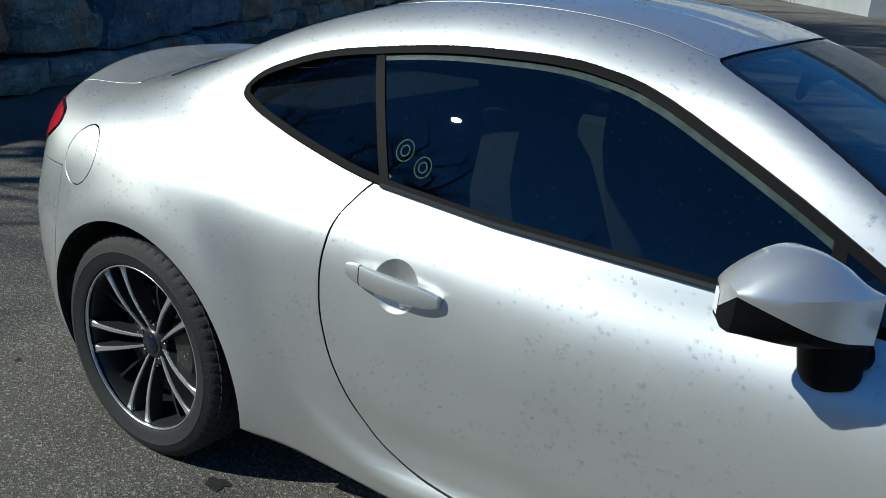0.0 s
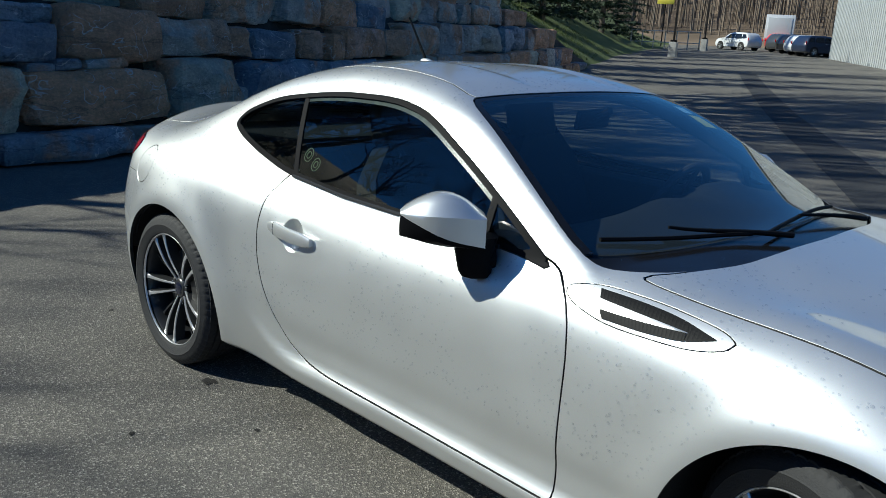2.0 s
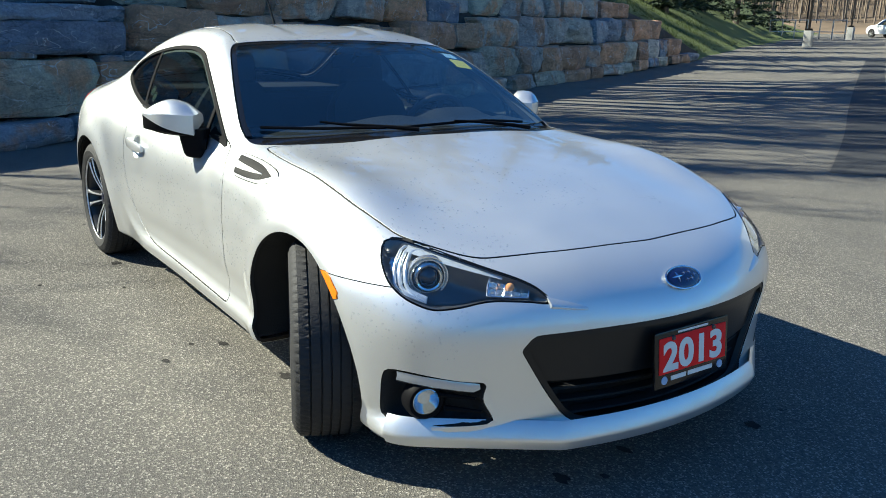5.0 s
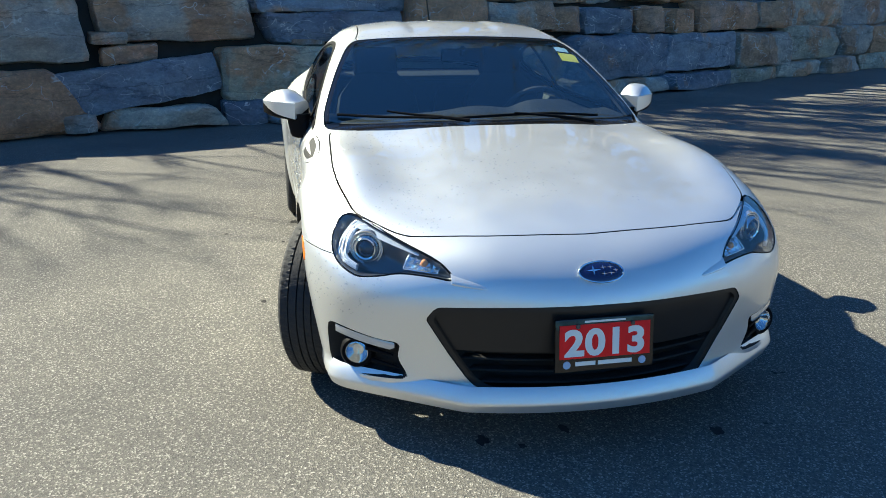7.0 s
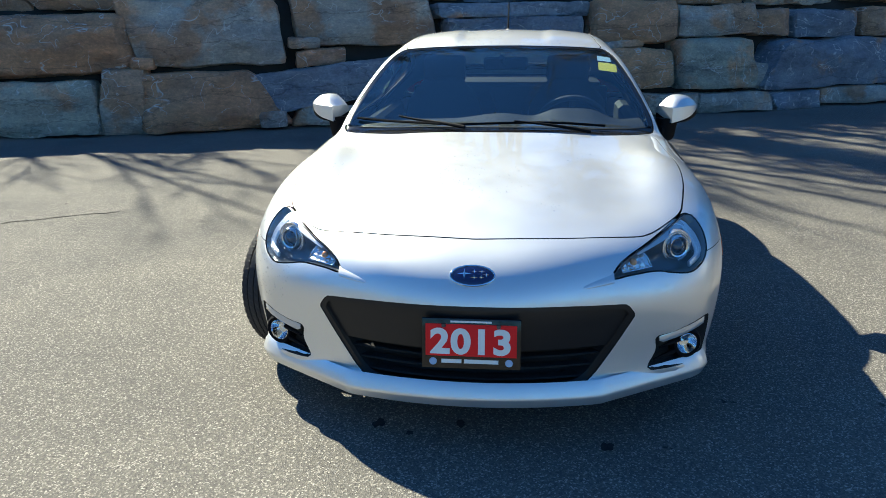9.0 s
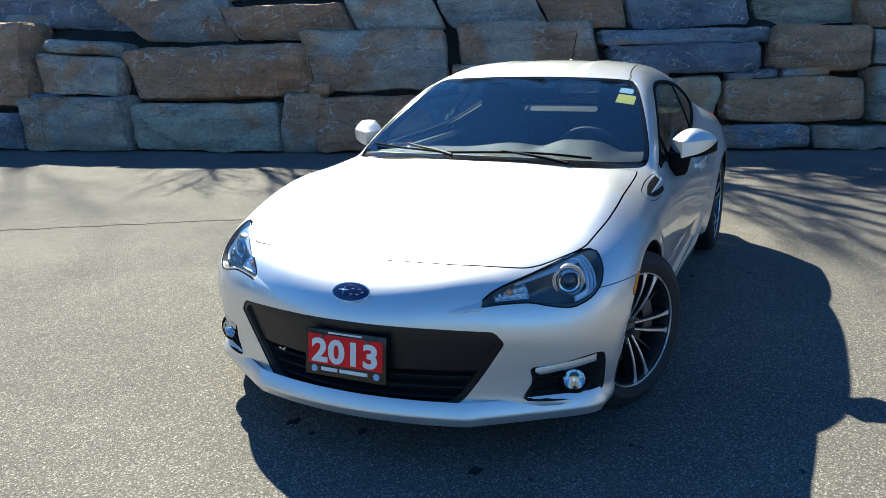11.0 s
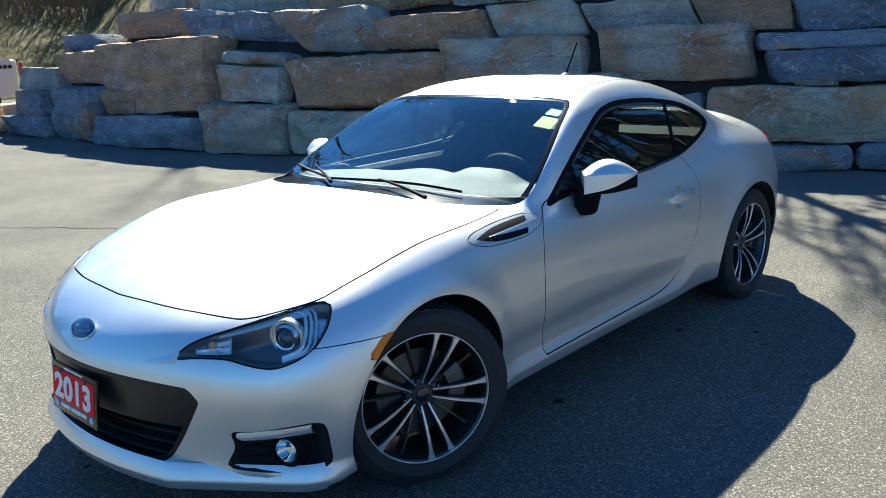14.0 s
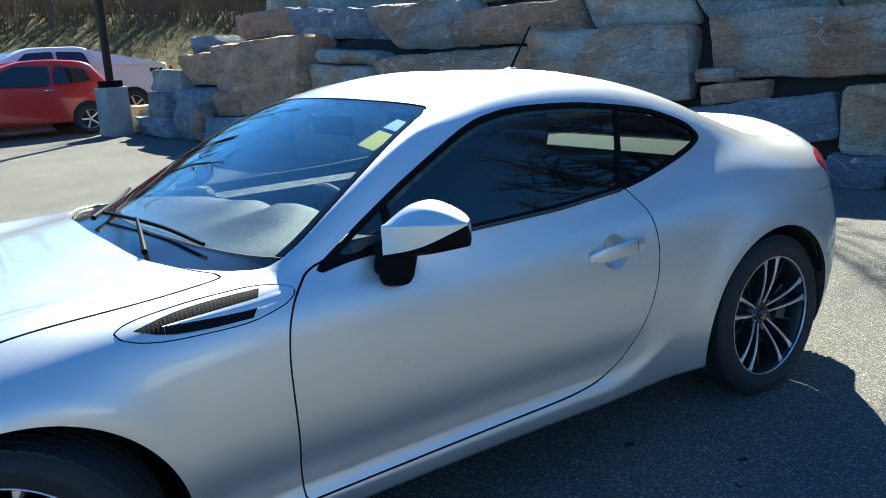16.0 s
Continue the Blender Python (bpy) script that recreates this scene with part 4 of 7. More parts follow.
def build_far_woods():
    """The hillside of leafless trunks far behind the yard."""
    rng = random.Random(31)
    verts, faces = [], []

    def stick(a, b, r0, r1, sides):
        base = len(verts)
        for p, r in ((a, r0), (b, r1)):
            verts.extend((p.x + r * math.cos(2 * math.pi * k / sides), p.y + r * math.sin(2 * math.pi * k / sides), p.z) for k in range(sides))
        faces.extend((base + k, base + (k + 1) % sides, base + sides + (k + 1) % sides, base + sides + k) for k in range(sides))

    for _ in range(1700):
        a = radians(rng.uniform(100, 140))
        d = rng.uniform(100, 150)
        x, y = 2.6 + d * math.cos(a), -2 + d * math.sin(a)
        z = float(ground_z(x, y)) + (d - 100) * 0.16 - 0.5
        h = rng.uniform(8, 15)
        lean = Vector((rng.uniform(-0.05, 0.05) * h, rng.uniform(-0.05, 0.05) * h, h))
        p = Vector((x, y, z))
        stick(p, p + lean, rng.uniform(0.05, 0.13), 0.02, 5)
        for _ in range(3):
            t = rng.uniform(0.35, 0.95)
            q = p + lean * t
            b = rng.uniform(0, 6.28)
            stick(q, q + Vector((math.cos(b), math.sin(b), 1.1)) * rng.uniform(0.6, 1.8), 0.04, 0.01, 3)
    ob = new("far_woods", mesh_of("far_woods", verts, faces, smooth=False, mat=simple("pale_bark", (0.20, 0.155, 0.115), 0.9, bump_scale=4, bump_strength=0.5, vary=0.4)))
    tagged(ob, "distant hillside of bare brown tree trunks", "woods", kind="stuff")
    # leaf litter and brush on the hill behind them
    verts, faces = [], []
    n = 40
    for i in range(n + 1):
        a = radians(92 + 56 * i / n)
        for d, dz in ((92, 0.0), (118, 3.5), (150, 10), (175, 22 + 3 * noise.noise(Vector((i * 0.7, 0, 0))))):
            x, y = 2.6 + d * math.cos(a), -2 + d * math.sin(a)
            verts.append((x, y, float(ground_z(x, y)) + dz - 0.2))
    for i in range(n):
        for j in range(3):
            faces.append((i * 4 + j, i * 4 + j + 1, (i + 1) * 4 + j + 1, (i + 1) * 4 + j))
    ob = new("backdrop_hill", mesh_of("backdrop_hill", verts, faces, mat=simple("leaf_litter", (0.16, 0.115, 0.075), 0.95, bump_scale=1.2, bump_strength=1.0, vary=0.5)))
    tagged(ob, "brown hillside under bare woods", "hillside", kind="structure")


build_far_woods()


def build_thicket():
    """Leafless brown brush standing along the top of the end bank."""
    rng = random.Random(44)
    verts, faces = [], []
    for _ in range(5200):
        x, y = rng.uniform(-22, 5), rng.uniform(-41, -28.5)
        z = bank_z(x, y) - 0.1
        h = rng.uniform(0.8, 2.6)
        for _ in range(3):
            a, b = rng.uniform(0, 6.28), rng.uniform(0, 6.28)
            tip = (x + math.cos(a) * h * 0.32, y + math.sin(a) * h * 0.32, z + h * rng.uniform(0.6, 1.0))
            w = rng.uniform(0.010, 0.022)
            base = len(verts)
            verts += [(x + w * math.cos(b + k * 2.094), y + w * math.sin(b + k * 2.094), z) for k in range(3)] + [tip]
            faces += [(base + k, base + (k + 1) % 3, base + 3) for k in range(3)]
    ob = new("brush", mesh_of("brush", verts, faces, mat=simple("brown_twigs", (0.19, 0.135, 0.085), 0.9, bump_scale=6, bump_strength=0.3, vary=0.4), smooth=False))
    tagged(ob, "thicket of leafless brown brush on the bank", "brush", kind="stuff")


build_thicket()

# ---------------------------------------------------------------- car: skin and its cutting
def skin_half():
    """The left half of the outer skin as a grid of points."""
    rows = []
    v = np.linspace(-math.pi / 2, math.pi / 2, 171)
    flat = np.stack([0 * v, np.cos(v), np.sin(v)], -1)
    x0, x1, z0 = -1.45, 1.55, 0.44
    for th in np.linspace(math.pi / 2, 0, 64, endpoint=False):
        rows.append((x0, flat * math.cos(th) + np.array([-math.sin(th), 0, 0])))
    for x in np.linspace(x0, x1, 230):
        rows.append((x, flat))
    for th in np.linspace(0, math.pi / 2, 81)[1:]:
        rows.append((x1, flat * math.cos(th) + np.array([math.sin(th), 0, 0])))
    origin = np.concatenate([np.tile([x, 0, z0], (len(v), 1)) for x, _ in rows])
    way = np.concatenate([w for _, w in rows])
    p = cast(origin, way)
    k = len(v)
    i, j = np.meshgrid(np.arange(len(rows) - 1), np.arange(k - 1), indexing="ij")
    a = (i * k + j).ravel()
    tris = np.concatenate([np.stack([a, a + k + 1, a + k], -1), np.stack([a, a + 1, a + k + 1], -1)])
    return p, tris


def cut(skin, f):
    """Splits a skin (points, triangles) along f = 0. Returns the inside (f < 0) and the outside."""
    p, tris = skin
    if len(tris) == 0:
        return (p, tris), (p, tris)
    f = np.where(np.abs(f) < 1e-7, 1e-7, f)
    s = f[tris] < 0
    n_in = s.sum(1)
    inside, outside = [tris[n_in == 3]], [tris[n_in == 0]]
    extra, index = [], {}
    base = len(p)

    def mid(a, b):
        key = (a, b) if a < b else (b, a)
        if key not in index:
            t = f[a] / (f[a] - f[b])
            index[key] = base + len(extra)
            extra.append(p[a] + (p[b] - p[a]) * t)
        return index[key]

    for tri, ss in zip(tris[(n_in == 1) | (n_in == 2)], s[(n_in == 1) | (n_in == 2)]):
        odd = int(np.argmax(ss)) if ss.sum() == 1 else int(np.argmin(ss))
        a, b, c = int(tri[odd]), int(tri[(odd + 1) % 3]), int(tri[(odd + 2) % 3])
        ab, ac = mid(a, b), mid(a, c)
        one, two = [[a, ab, ac]], [[ab, b, c], [ab, c, ac]]
        (inside if ss[odd] else outside).append(np.array(one))
        (outside if ss[odd] else inside).append(np.array(two))
    q = np.concatenate([p, np.array(extra)]) if extra else p
    return (q, np.concatenate(inside).astype(int)), (q, np.concatenate(outside).astype(int))


def tidy(skin):
    p, tris = skin
    used, inv = np.unique(tris, return_inverse=True)
    return p[used], inv.reshape(-1, 3)


def both(skin):
    """Joins the half with its mirror image, welded along the middle."""
    p, t = tidy(skin)
    on = np.abs(p[:, 1]) < 1e-5
    p = p.copy()
    p[on, 1] = 0
    q = p * [1, -1, 1]
    new_index = np.where(on, np.arange(len(p)), np.cumsum(~on) - 1 + len(p))
    return np.concatenate([p, q[~on]]), np.concatenate([t, new_index[t][:, ::-1]])


def flipped(skin):
    p, t = tidy(skin)
    return p * [1, -1, 1], t[:, ::-1]


def panel_mesh(name, skin, mat, rim=0.014, push=0.0, exact=True):
    """A panel of the skin, with its edges turned in."""
    p, t = tidy(skin)
    n = car_normal(p)
    p = p + n * (push(p)[:, None] if callable(push) else push)
    edges = np.concatenate([t[:, [0, 1]], t[:, [1, 2]], t[:, [2, 0]]])
    verts, norms = [p], [n]
    faces = t.tolist()
    if rim:
        key = np.sort(edges, 1)
        _, first, cnt = np.unique(key, axis=0, return_index=True, return_counts=True)
        rimmed = edges[first[cnt == 1]]
        ids = np.unique(rimmed)
        where = {int(v): len(p) + i for i, v in enumerate(ids)}
        deep = {int(v): len(p) + len(ids) + i for i, v in enumerate(ids)}
        mid = p[ids]
        verts += [mid - n[ids] * 0.0012, mid - n[ids] * rim]
        norms += [n[ids], n[ids]]
        for a, b in rimmed.tolist():
            faces.append((b, a, where[a], where[b]))
            faces.append((where[b], where[a], deep[a], deep[b]))
    verts, norms = np.concatenate(verts), np.concatenate(norms)
    me = bpy.data.meshes.new(name)
    me.from_pydata(verts.tolist(), [], faces)
    me.polygons.foreach_set("use_smooth", [True] * len(me.polygons))
    if exact:
        me.normals_split_custom_set_from_vertices(norms.tolist())
    me.materials.append(mat)
    if rim and mat == PAINT:
        # the turned-in edges are coloured black, painting in the shade of the shut lines
        me.materials.append(LINER)
        index = np.zeros(len(faces), dtype=np.int32)
        index[len(t) + 1::2] = 1
        me.polygons.foreach_set("material_index", index)
    return me


def rounded(points, times=3, closed=True):
    """Corner-cut outline."""
    p = np.array(points, float)
    for _ in range(times):
        q = np.roll(p, -1, 0)
        if closed:
            p = np.stack([0.8 * p + 0.2 * q, 0.2 * p + 0.8 * q], 1).reshape(-1, 2)
        else:
            a, b = p[:-1], p[1:]
            p = np.concatenate([p[:1], np.stack([0.8 * a + 0.2 * b, 0.2 * a + 0.8 * b], 1).reshape(-1, 2), p[-1:]])
    return p


def outline_field(u, v, poly):
    """Signed distance of (u, v) to a closed outline, negative inside."""
    pts = np.stack([u, v], -1)
    best = np.full(len(pts), 1e9)
    inside = np.zeros(len(pts), bool)
    for a, b in zip(poly, np.roll(poly, -1, 0)):
        e, w = b - a, pts - a
        t = np.clip((w @ e) / max(e @ e, 1e-12), 0, 1)
        best = np.minimum(best, ((w - t[:, None] * e) ** 2).sum(1))
        cross = ((a[1] > pts[:, 1]) != (b[1] > pts[:, 1])) & (pts[:, 0] < (b[0] - a[0]) * (pts[:, 1] - a[1]) / ((b[1] - a[1]) if abs(b[1] - a[1]) > 1e-12 else 1e-12) + a[0])
        inside ^= cross
    return np.where(inside, -1, 1) * np.sqrt(best)


# outlines on the left half: (x, z) from the side, (x, y) from above, (y, z) from ahead
SIDE_GLASS = rounded([(-1.085, 1.000), (-1.035, 1.058), (-0.86, 1.122), (-0.55, 1.164), (-0.26, 1.170), (-0.08, 1.140), (0.19, 1.020), (0.385, 0.918),
                      (0.56, 0.812), (0.40, 0.838), (0.05, 0.850), (-0.30, 0.858), (-0.62, 0.880), (-0.84, 0.925), (-1.00, 0.965)], 2)
SCREEN_LINE = rounded([(0.043, -0.2), (0.043, 0.0), (0.036, 0.22), (0.006, 0.46), (-0.004, 0.548), (0.32, 0.664), (0.585, 0.742), (0.72, 0.70),
                       (0.80, 0.63), (0.875, 0.40), (0.89, 0.0), (0.89, -0.2)], 2)
HOOD_LINE = rounded([(0.893, -0.2), (0.893, 0.0), (0.878, 0.40), (0.803, 0.635), (0.74, 0.712), (0.80, 0.724), (1.13, 0.742), (1.30, 0.750), (1.43, 0.744),
                     (1.55, 0.724), (1.645, 0.705), (1.81, 0.575), (1.85, 0.47), (1.895, 0.30), (1.917, 0.0), (1.917, -0.2)], 2)
REAR_GLASS = rounded([(-0.86, -0.2), (-0.86, 0.0), (-0.845, 0.30), (-0.82, 0.46), (-0.90, 0.50), (-1.30, 0.55), (-1.50, 0.56), (-1.56, 0.50), (-1.585, 0.3), (-1.60, 0.0), (-1.60, -0.2)], 2)
DOOR_LINE = rounded([(-0.575, 0.905), (-0.625, 0.862), (-0.662, 0.80), (-0.674, 0.70), (-0.666, 0.60), (-0.638, 0.50), (-0.585, 0.405), (-0.51, 0.325), (-0.42, 0.282),
                     (-0.28, 0.264), (0.17, 0.257), (0.60, 0.2525), (0.634, 0.252), (0.642, 0.253), (0.6425, 0.262), (0.644, 0.30), (0.648, 0.42), (0.656, 0.63), (0.642, 0.72), (0.612, 0.78), (0.535, 0.845), (0.2, 0.90)], 2)
LAMP_LINE = rounded([(-0.006, 0.566), (0.000, 0.582), (0.044, 0.610), (0.102, 0.630), (0.229, 0.660), (0.433, 0.706), (0.490, 0.704), (0.478, 0.655), (0.440, 0.605),
                     (0.385, 0.572), (0.305, 0.549), (0.228, 0.560), (0.160, 0.577), (0.055, 0.574)], 2)
GRILLE_LINE = rounded([(-0.2, 0.503), (0.0, 0.503), (0.30, 0.498), (0.482, 0.488), (0.494, 0.486), (0.504, 0.480), (0.524, 0.452), (0.527, 0.444), (0.524, 0.436), (0.455, 0.322), (0.385, 0.222), (0.30, 0.208), (0.0, 0.212), (-0.2, 0.212)], 2)
FOG_LINE = rounded([(0.600, 0.352), (0.66, 0.354), (0.795, 0.378), (0.815, 0.365), (0.805, 0.222), (0.785, 0.213), (0.60, 0.226), (0.575, 0.235), (0.612, 0.30)], 2)
MARKER_LINE = rounded([(1.452, 0.596), (1.524, 0.602), (1.590, 0.545), (1.580, 0.535), (1.532, 0.526)], 1)
VENT_LINE = rounded([(0.600, 0.792), (0.605, 0.808), (0.69, 0.822), (0.85, 0.815), (1.00, 0.800), (1.045, 0.782), (1.00, 0.762), (0.93, 0.750), (0.74, 0.748), (0.64, 0.770)], 2)
TAIL_LINE = rounded([(-1.68, 0.838), (-1.71, 0.868), (-1.80, 0.882), (-2.3, 0.885), (-2.3, 0.76), (-1.84, 0.772), (-1.74, 0.79)], 1)
ROOF_LINE = rounded([(0.041, -0.2), (0.041, 0.0), (0.034, 0.22), (0.004, 0.46), (-0.002, 0.525), (-0.15, 0.492), (-0.5, 0.468), (-0.82, 0.452), (-0.843, 0.30), (-0.858, 0.0), (-0.858, -0.2)], 1)
GAP = 0.0028


def lamp_uv(p):
    return ((1.966 - p[:, 0]) * 0.745 + (p[:, 1] - 0.432) * 0.667) * 1.035, p[:, 2]


def cup_field(p):
    return np.where(p[:, 1] > 0.5, np.hypot(p[:, 0] + 0.478, (p[:, 2] - 0.703)) - 0.056, 1.0)


def build_skin(car):
    def split(skin, f, gap=GAP):
        ins, _ = cut(skin, f(skin[0]) + gap)
        _, out = cut(skin, f(skin[0]) - gap)
        return tidy(ins), tidy(out)

    far = 1.0
    shell = skin_half()
    sidef = lambda line, lo=0.40: (lambda p: np.where(p[:, 1] > lo, outline_field(p[:, 0], p[:, 2], line), far))
    topf = lambda line, z, z1=9.0: (lambda p: np.where((p[:, 2] > z) & (p[:, 2] < z1), outline_field(p[:, 0], p[:, 1], line), far))
    frontf = lambda line: (lambda p: np.where(p[:, 0] > 1.45, outline_field(p[:, 1], p[:, 2], line), far))
    # wheel openings
    for sx in (1, -1):
        r = 0.362 if sx > 0 else 0.366
        f = lambda p: np.where(p[:, 1] > 0.45, np.hypot(p[:, 0] - sx * WHEEL_X, (p[:, 2] - 0.297)) - r, far)
        _, shell = split(shell, f, 0)
    # open underside between the wheels stays
    glass_all, shell = split(shell, sidef(SIDE_GLASS), 0.0015)
    screen, shell = split(shell, topf(SCREEN_LINE, 0.79), 0.003)
    rear, shell = split(shell, topf(REAR_GLASS, 0.93), 0.003)
    roof, shell = split(shell, topf(ROOF_LINE, 1.0), 0.003)
    hood, shell = split(shell, topf(HOOD_LINE, 0.56), 0.0031)
    door, shell = split(shell, sidef(DOOR_LINE, 0.6))
    cup, door = split(door, cup_field, 0)
    lampf = lambda p: np.where((p[:, 0] > 1.3) & (p[:, 1] > 0.3), outline_field(*lamp_uv(p), LAMP_LINE), far)
    lamp, shell = split(shell, lampf, 0.0018)
    grille, shell = split(shell, frontf(GRILLE_LINE), 0.001)
    fog, shell = split(shell, frontf(FOG_LINE), 0.001)
    marker, shell = split(shell, sidef(MARKER_LINE, 0.6), 0.0014)
    vent, shell = split(shell, sidef(VENT_LINE, 0.6), 0.0013)
    tail, shell = split(shell, lambda p: np.where(p[:, 1] > 0.42, outline_field(p[:, 0], p[:, 2], TAIL_LINE), far))
    # bumpers part from the fenders along a seam
    seam = lambda p: np.where(p[:, 0] > 1.5, np.maximum(p[:, 2] - (0.598 + np.maximum(0, 0.66 - p[:, 1]) * 1.3), 1.50 - p[:, 0]), far)
    bumper, shell = split(shell, seam, 0.0014)
    seam2 = lambda p: np.where(p[:, 0] < -1.5, np.maximum(p[:, 2] - 0.75, p[:, 0] + 1.63 - 0.10 * (p[:, 2] - 0.3)), far)
    rear_bumper, shell = split(shell, seam2, 0.0014)
    lidf = lambda p: np.where((p[:, 0] < -1.5) & (p[:, 2] > 0.76), np.maximum(p[:, 1] - 0.58, p[:, 0] + 1.61), far)
    lid, shell = split(shell, lidf)
    fuelf = lambda p: np.where(p[:, 1] < -0.5, np.hypot((p[:, 0] + 1.513) * 1.0, (p[:, 2] - 0.790) * 0.92) - 0.068, far)
    part("cabin_lining", panel_mesh("cabin_lining", both(cut(shell, np.abs(shell[0][:, 0] + 0.5) - 1.15)[0]), CABIN, 0, -0.03), CABIN, car, "dark cabin lining")
    part("headliner", panel_mesh("headliner", both(roof), HEADLINER, 0, -0.035), HEADLINER, car, "grey fabric headliner")
    shell = both(shell)
    cap, shell = split(shell, fuelf, 0.0015)
    part("body", panel_mesh("body", shell, PAINT), PAINT, car)
    part("fuel_flap", panel_mesh("fuel_flap", cap, PAINT, 0.01), PAINT, car)
    part("hood", panel_mesh("hood", both(hood), PAINT), PAINT, car, "silver hood wet with small raindrops")
    part("roof_panel", panel_mesh("roof_panel", both(roof), PAINT, 0.012), PAINT, car)
    part("boot_lid", panel_mesh("boot_lid", both(lid), PAINT), PAINT, car)
    part("front_bumper", panel_mesh("front_bumper", both(bumper), PAINT), PAINT, car)
    part("rear_bumper", panel_mesh("rear_bumper", both(rear_bumper), PAINT), PAINT, car)
    # glass: windscreen over a black cowl, rear screen, side panes in black trim
    edge = lambda p: p[:, 0] - (0.775 - 0.36 * np.abs(p[:, 1]) ** 2.2)
    cowl, pane = cut(screen, -edge(screen[0]))
    band = lambda p: -outline_field(p[:, 0], p[:, 1], SCREEN_LINE) - 0.022
    frit, pane = cut(tidy(pane), band(tidy(pane)[0]))
    part("cowl", panel_mesh("cowl", both(cowl), GLOSSBLACK, 0.02, -0.010), GLOSSBLACK, car, "black plastic cowl under the windscreen")
    ws = part("windscreen", panel_mesh("windscreen", both(pane), SCREEN, 0.004, -0.002), SCREEN, car)
    part("windscreen_border", panel_mesh("windscreen_border", both(frit), GLOSSBLACK, 0.006, -0.002), GLOSSBLACK, car)
    band = lambda p: -outline_field(p[:, 0], p[:, 1], REAR_GLASS) - 0.03
    frit, pane = cut(rear, band(rear[0]))
    part("rear_screen", panel_mesh("rear_screen", both(pane), GLASS, 0.004, -0.002), GLASS, car)
    part("rear_screen_border", panel_mesh("rear_screen_border", both(frit), GLOSSBLACK, 0.006, -0.002), GLOSSBLACK, car)
    trimf = lambda p: -outline_field(p[:, 0], p[:, 2], SIDE_GLASS) - 0.016
    trim, pane = cut(glass_all, trimf(glass_all[0]))
    pane = tidy(pane)
    bar = lambda p: p[:, 0] - (-0.578 - (p[:, 2] - 0.886) * 0.53)
    quarter, pane = cut(pane, bar(pane[0]) + 0.012)
    post, pane = cut(tidy(pane), bar(tidy(pane)[0]) - 0.012)
    split_bar = lambda p: p[:, 0] - (0.285 + (0.99 - p[:, 2]) * 0.10)
    pane, front = cut(tidy(pane), split_bar(tidy(pane)[0]) + 0.010)
    bar2, front = cut(tidy(front), split_bar(tidy(front)[0]) - 0.012)
    # the film on the glass stops short of its upper edge
    film_line = lambda p: np.maximum(-outline_field(p[:, 0], p[:, 2], SIDE_GLASS) - 0.027, 0.895 - p[:, 2])
    glass_rim, pane = cut(tidy(pane), film_line(tidy(pane)[0]))
    for name, side in (("left", lambda s: s), ("right", flipped)):
        d = part("door", panel_mesh("door", side(door), PAINT), PAINT, car)
        part("door_card", panel_mesh("door_card", side(door), CABIN, 0, -0.05), CABIN, d)
        part("handle_cup", panel_mesh("handle_cup", side(cup), PAINT, 0, lambda p: -0.034 * np.maximum(0, 1 - (cup_field(np.abs(p)* [-1, 1, 1]) / 0.056 + 1) ** 2), False), PAINT, d)
        part("window_trim", panel_mesh("window_trim", side(trim), TRIM, 0.010, 0.003), TRIM, car)
        part("side_window", panel_mesh("side_window", side(pane), GLASS, 0.004, -0.004), GLASS, d)
        part("window_edge", panel_mesh("window_edge", side(glass_rim), GLASSEDGE, 0.004, -0.004), GLASSEDGE, d, "pale green edge of bare glass")
        part("front_quarter_window", panel_mesh("front_quarter_window", side(front), GLASS, 0.004, -0.004), GLASS, d)
        part("window_bar", panel_mesh("window_bar", side(bar2), TRIM, 0.008, 0.0), TRIM, d)
        part("rear_quarter_window", panel_mesh("rear_quarter_window", side(quarter), DARKGLASS, 0.004, -0.004), DARKGLASS, car)
        part("door_post", panel_mesh("door_post", side(post), TRIM, 0.008, -0.001), TRIM, car, "black window post")
        part("side_marker", panel_mesh("side_marker", side(marker), AMBER, 0.008, 0.0015), AMBER, car, "amber side marker lamp")
        part("tail_lamp", panel_mesh("tail_lamp", side(tail), REDLENS, 0.01, 0.004), REDLENS, car, "red rear lamp")
        # fender vent: a painted plate; its mesh and fin follow below
        v = part("fender_vent", panel_mesh("fender_vent", side(vent), PAINT, 0.010, 0.001), PAINT, car)
        vents.append(v)
        lens = part("headlamp", panel_mesh("headlamp", side(lamp), LENS, 0.006, -0.001), LENS, car, "clear headlamp lens over a dark housing")
        yield_lamp.append(lens)
    return grille, fog, lamp


yield_lamp, vents = [], []
car = tagged(new("car"), "silver two-door sports coupe wet with raindrops, front wheels turned", "car")
GRILLE_SKIN, FOG_SKIN, LAMP_SKIN = build_skin(car)

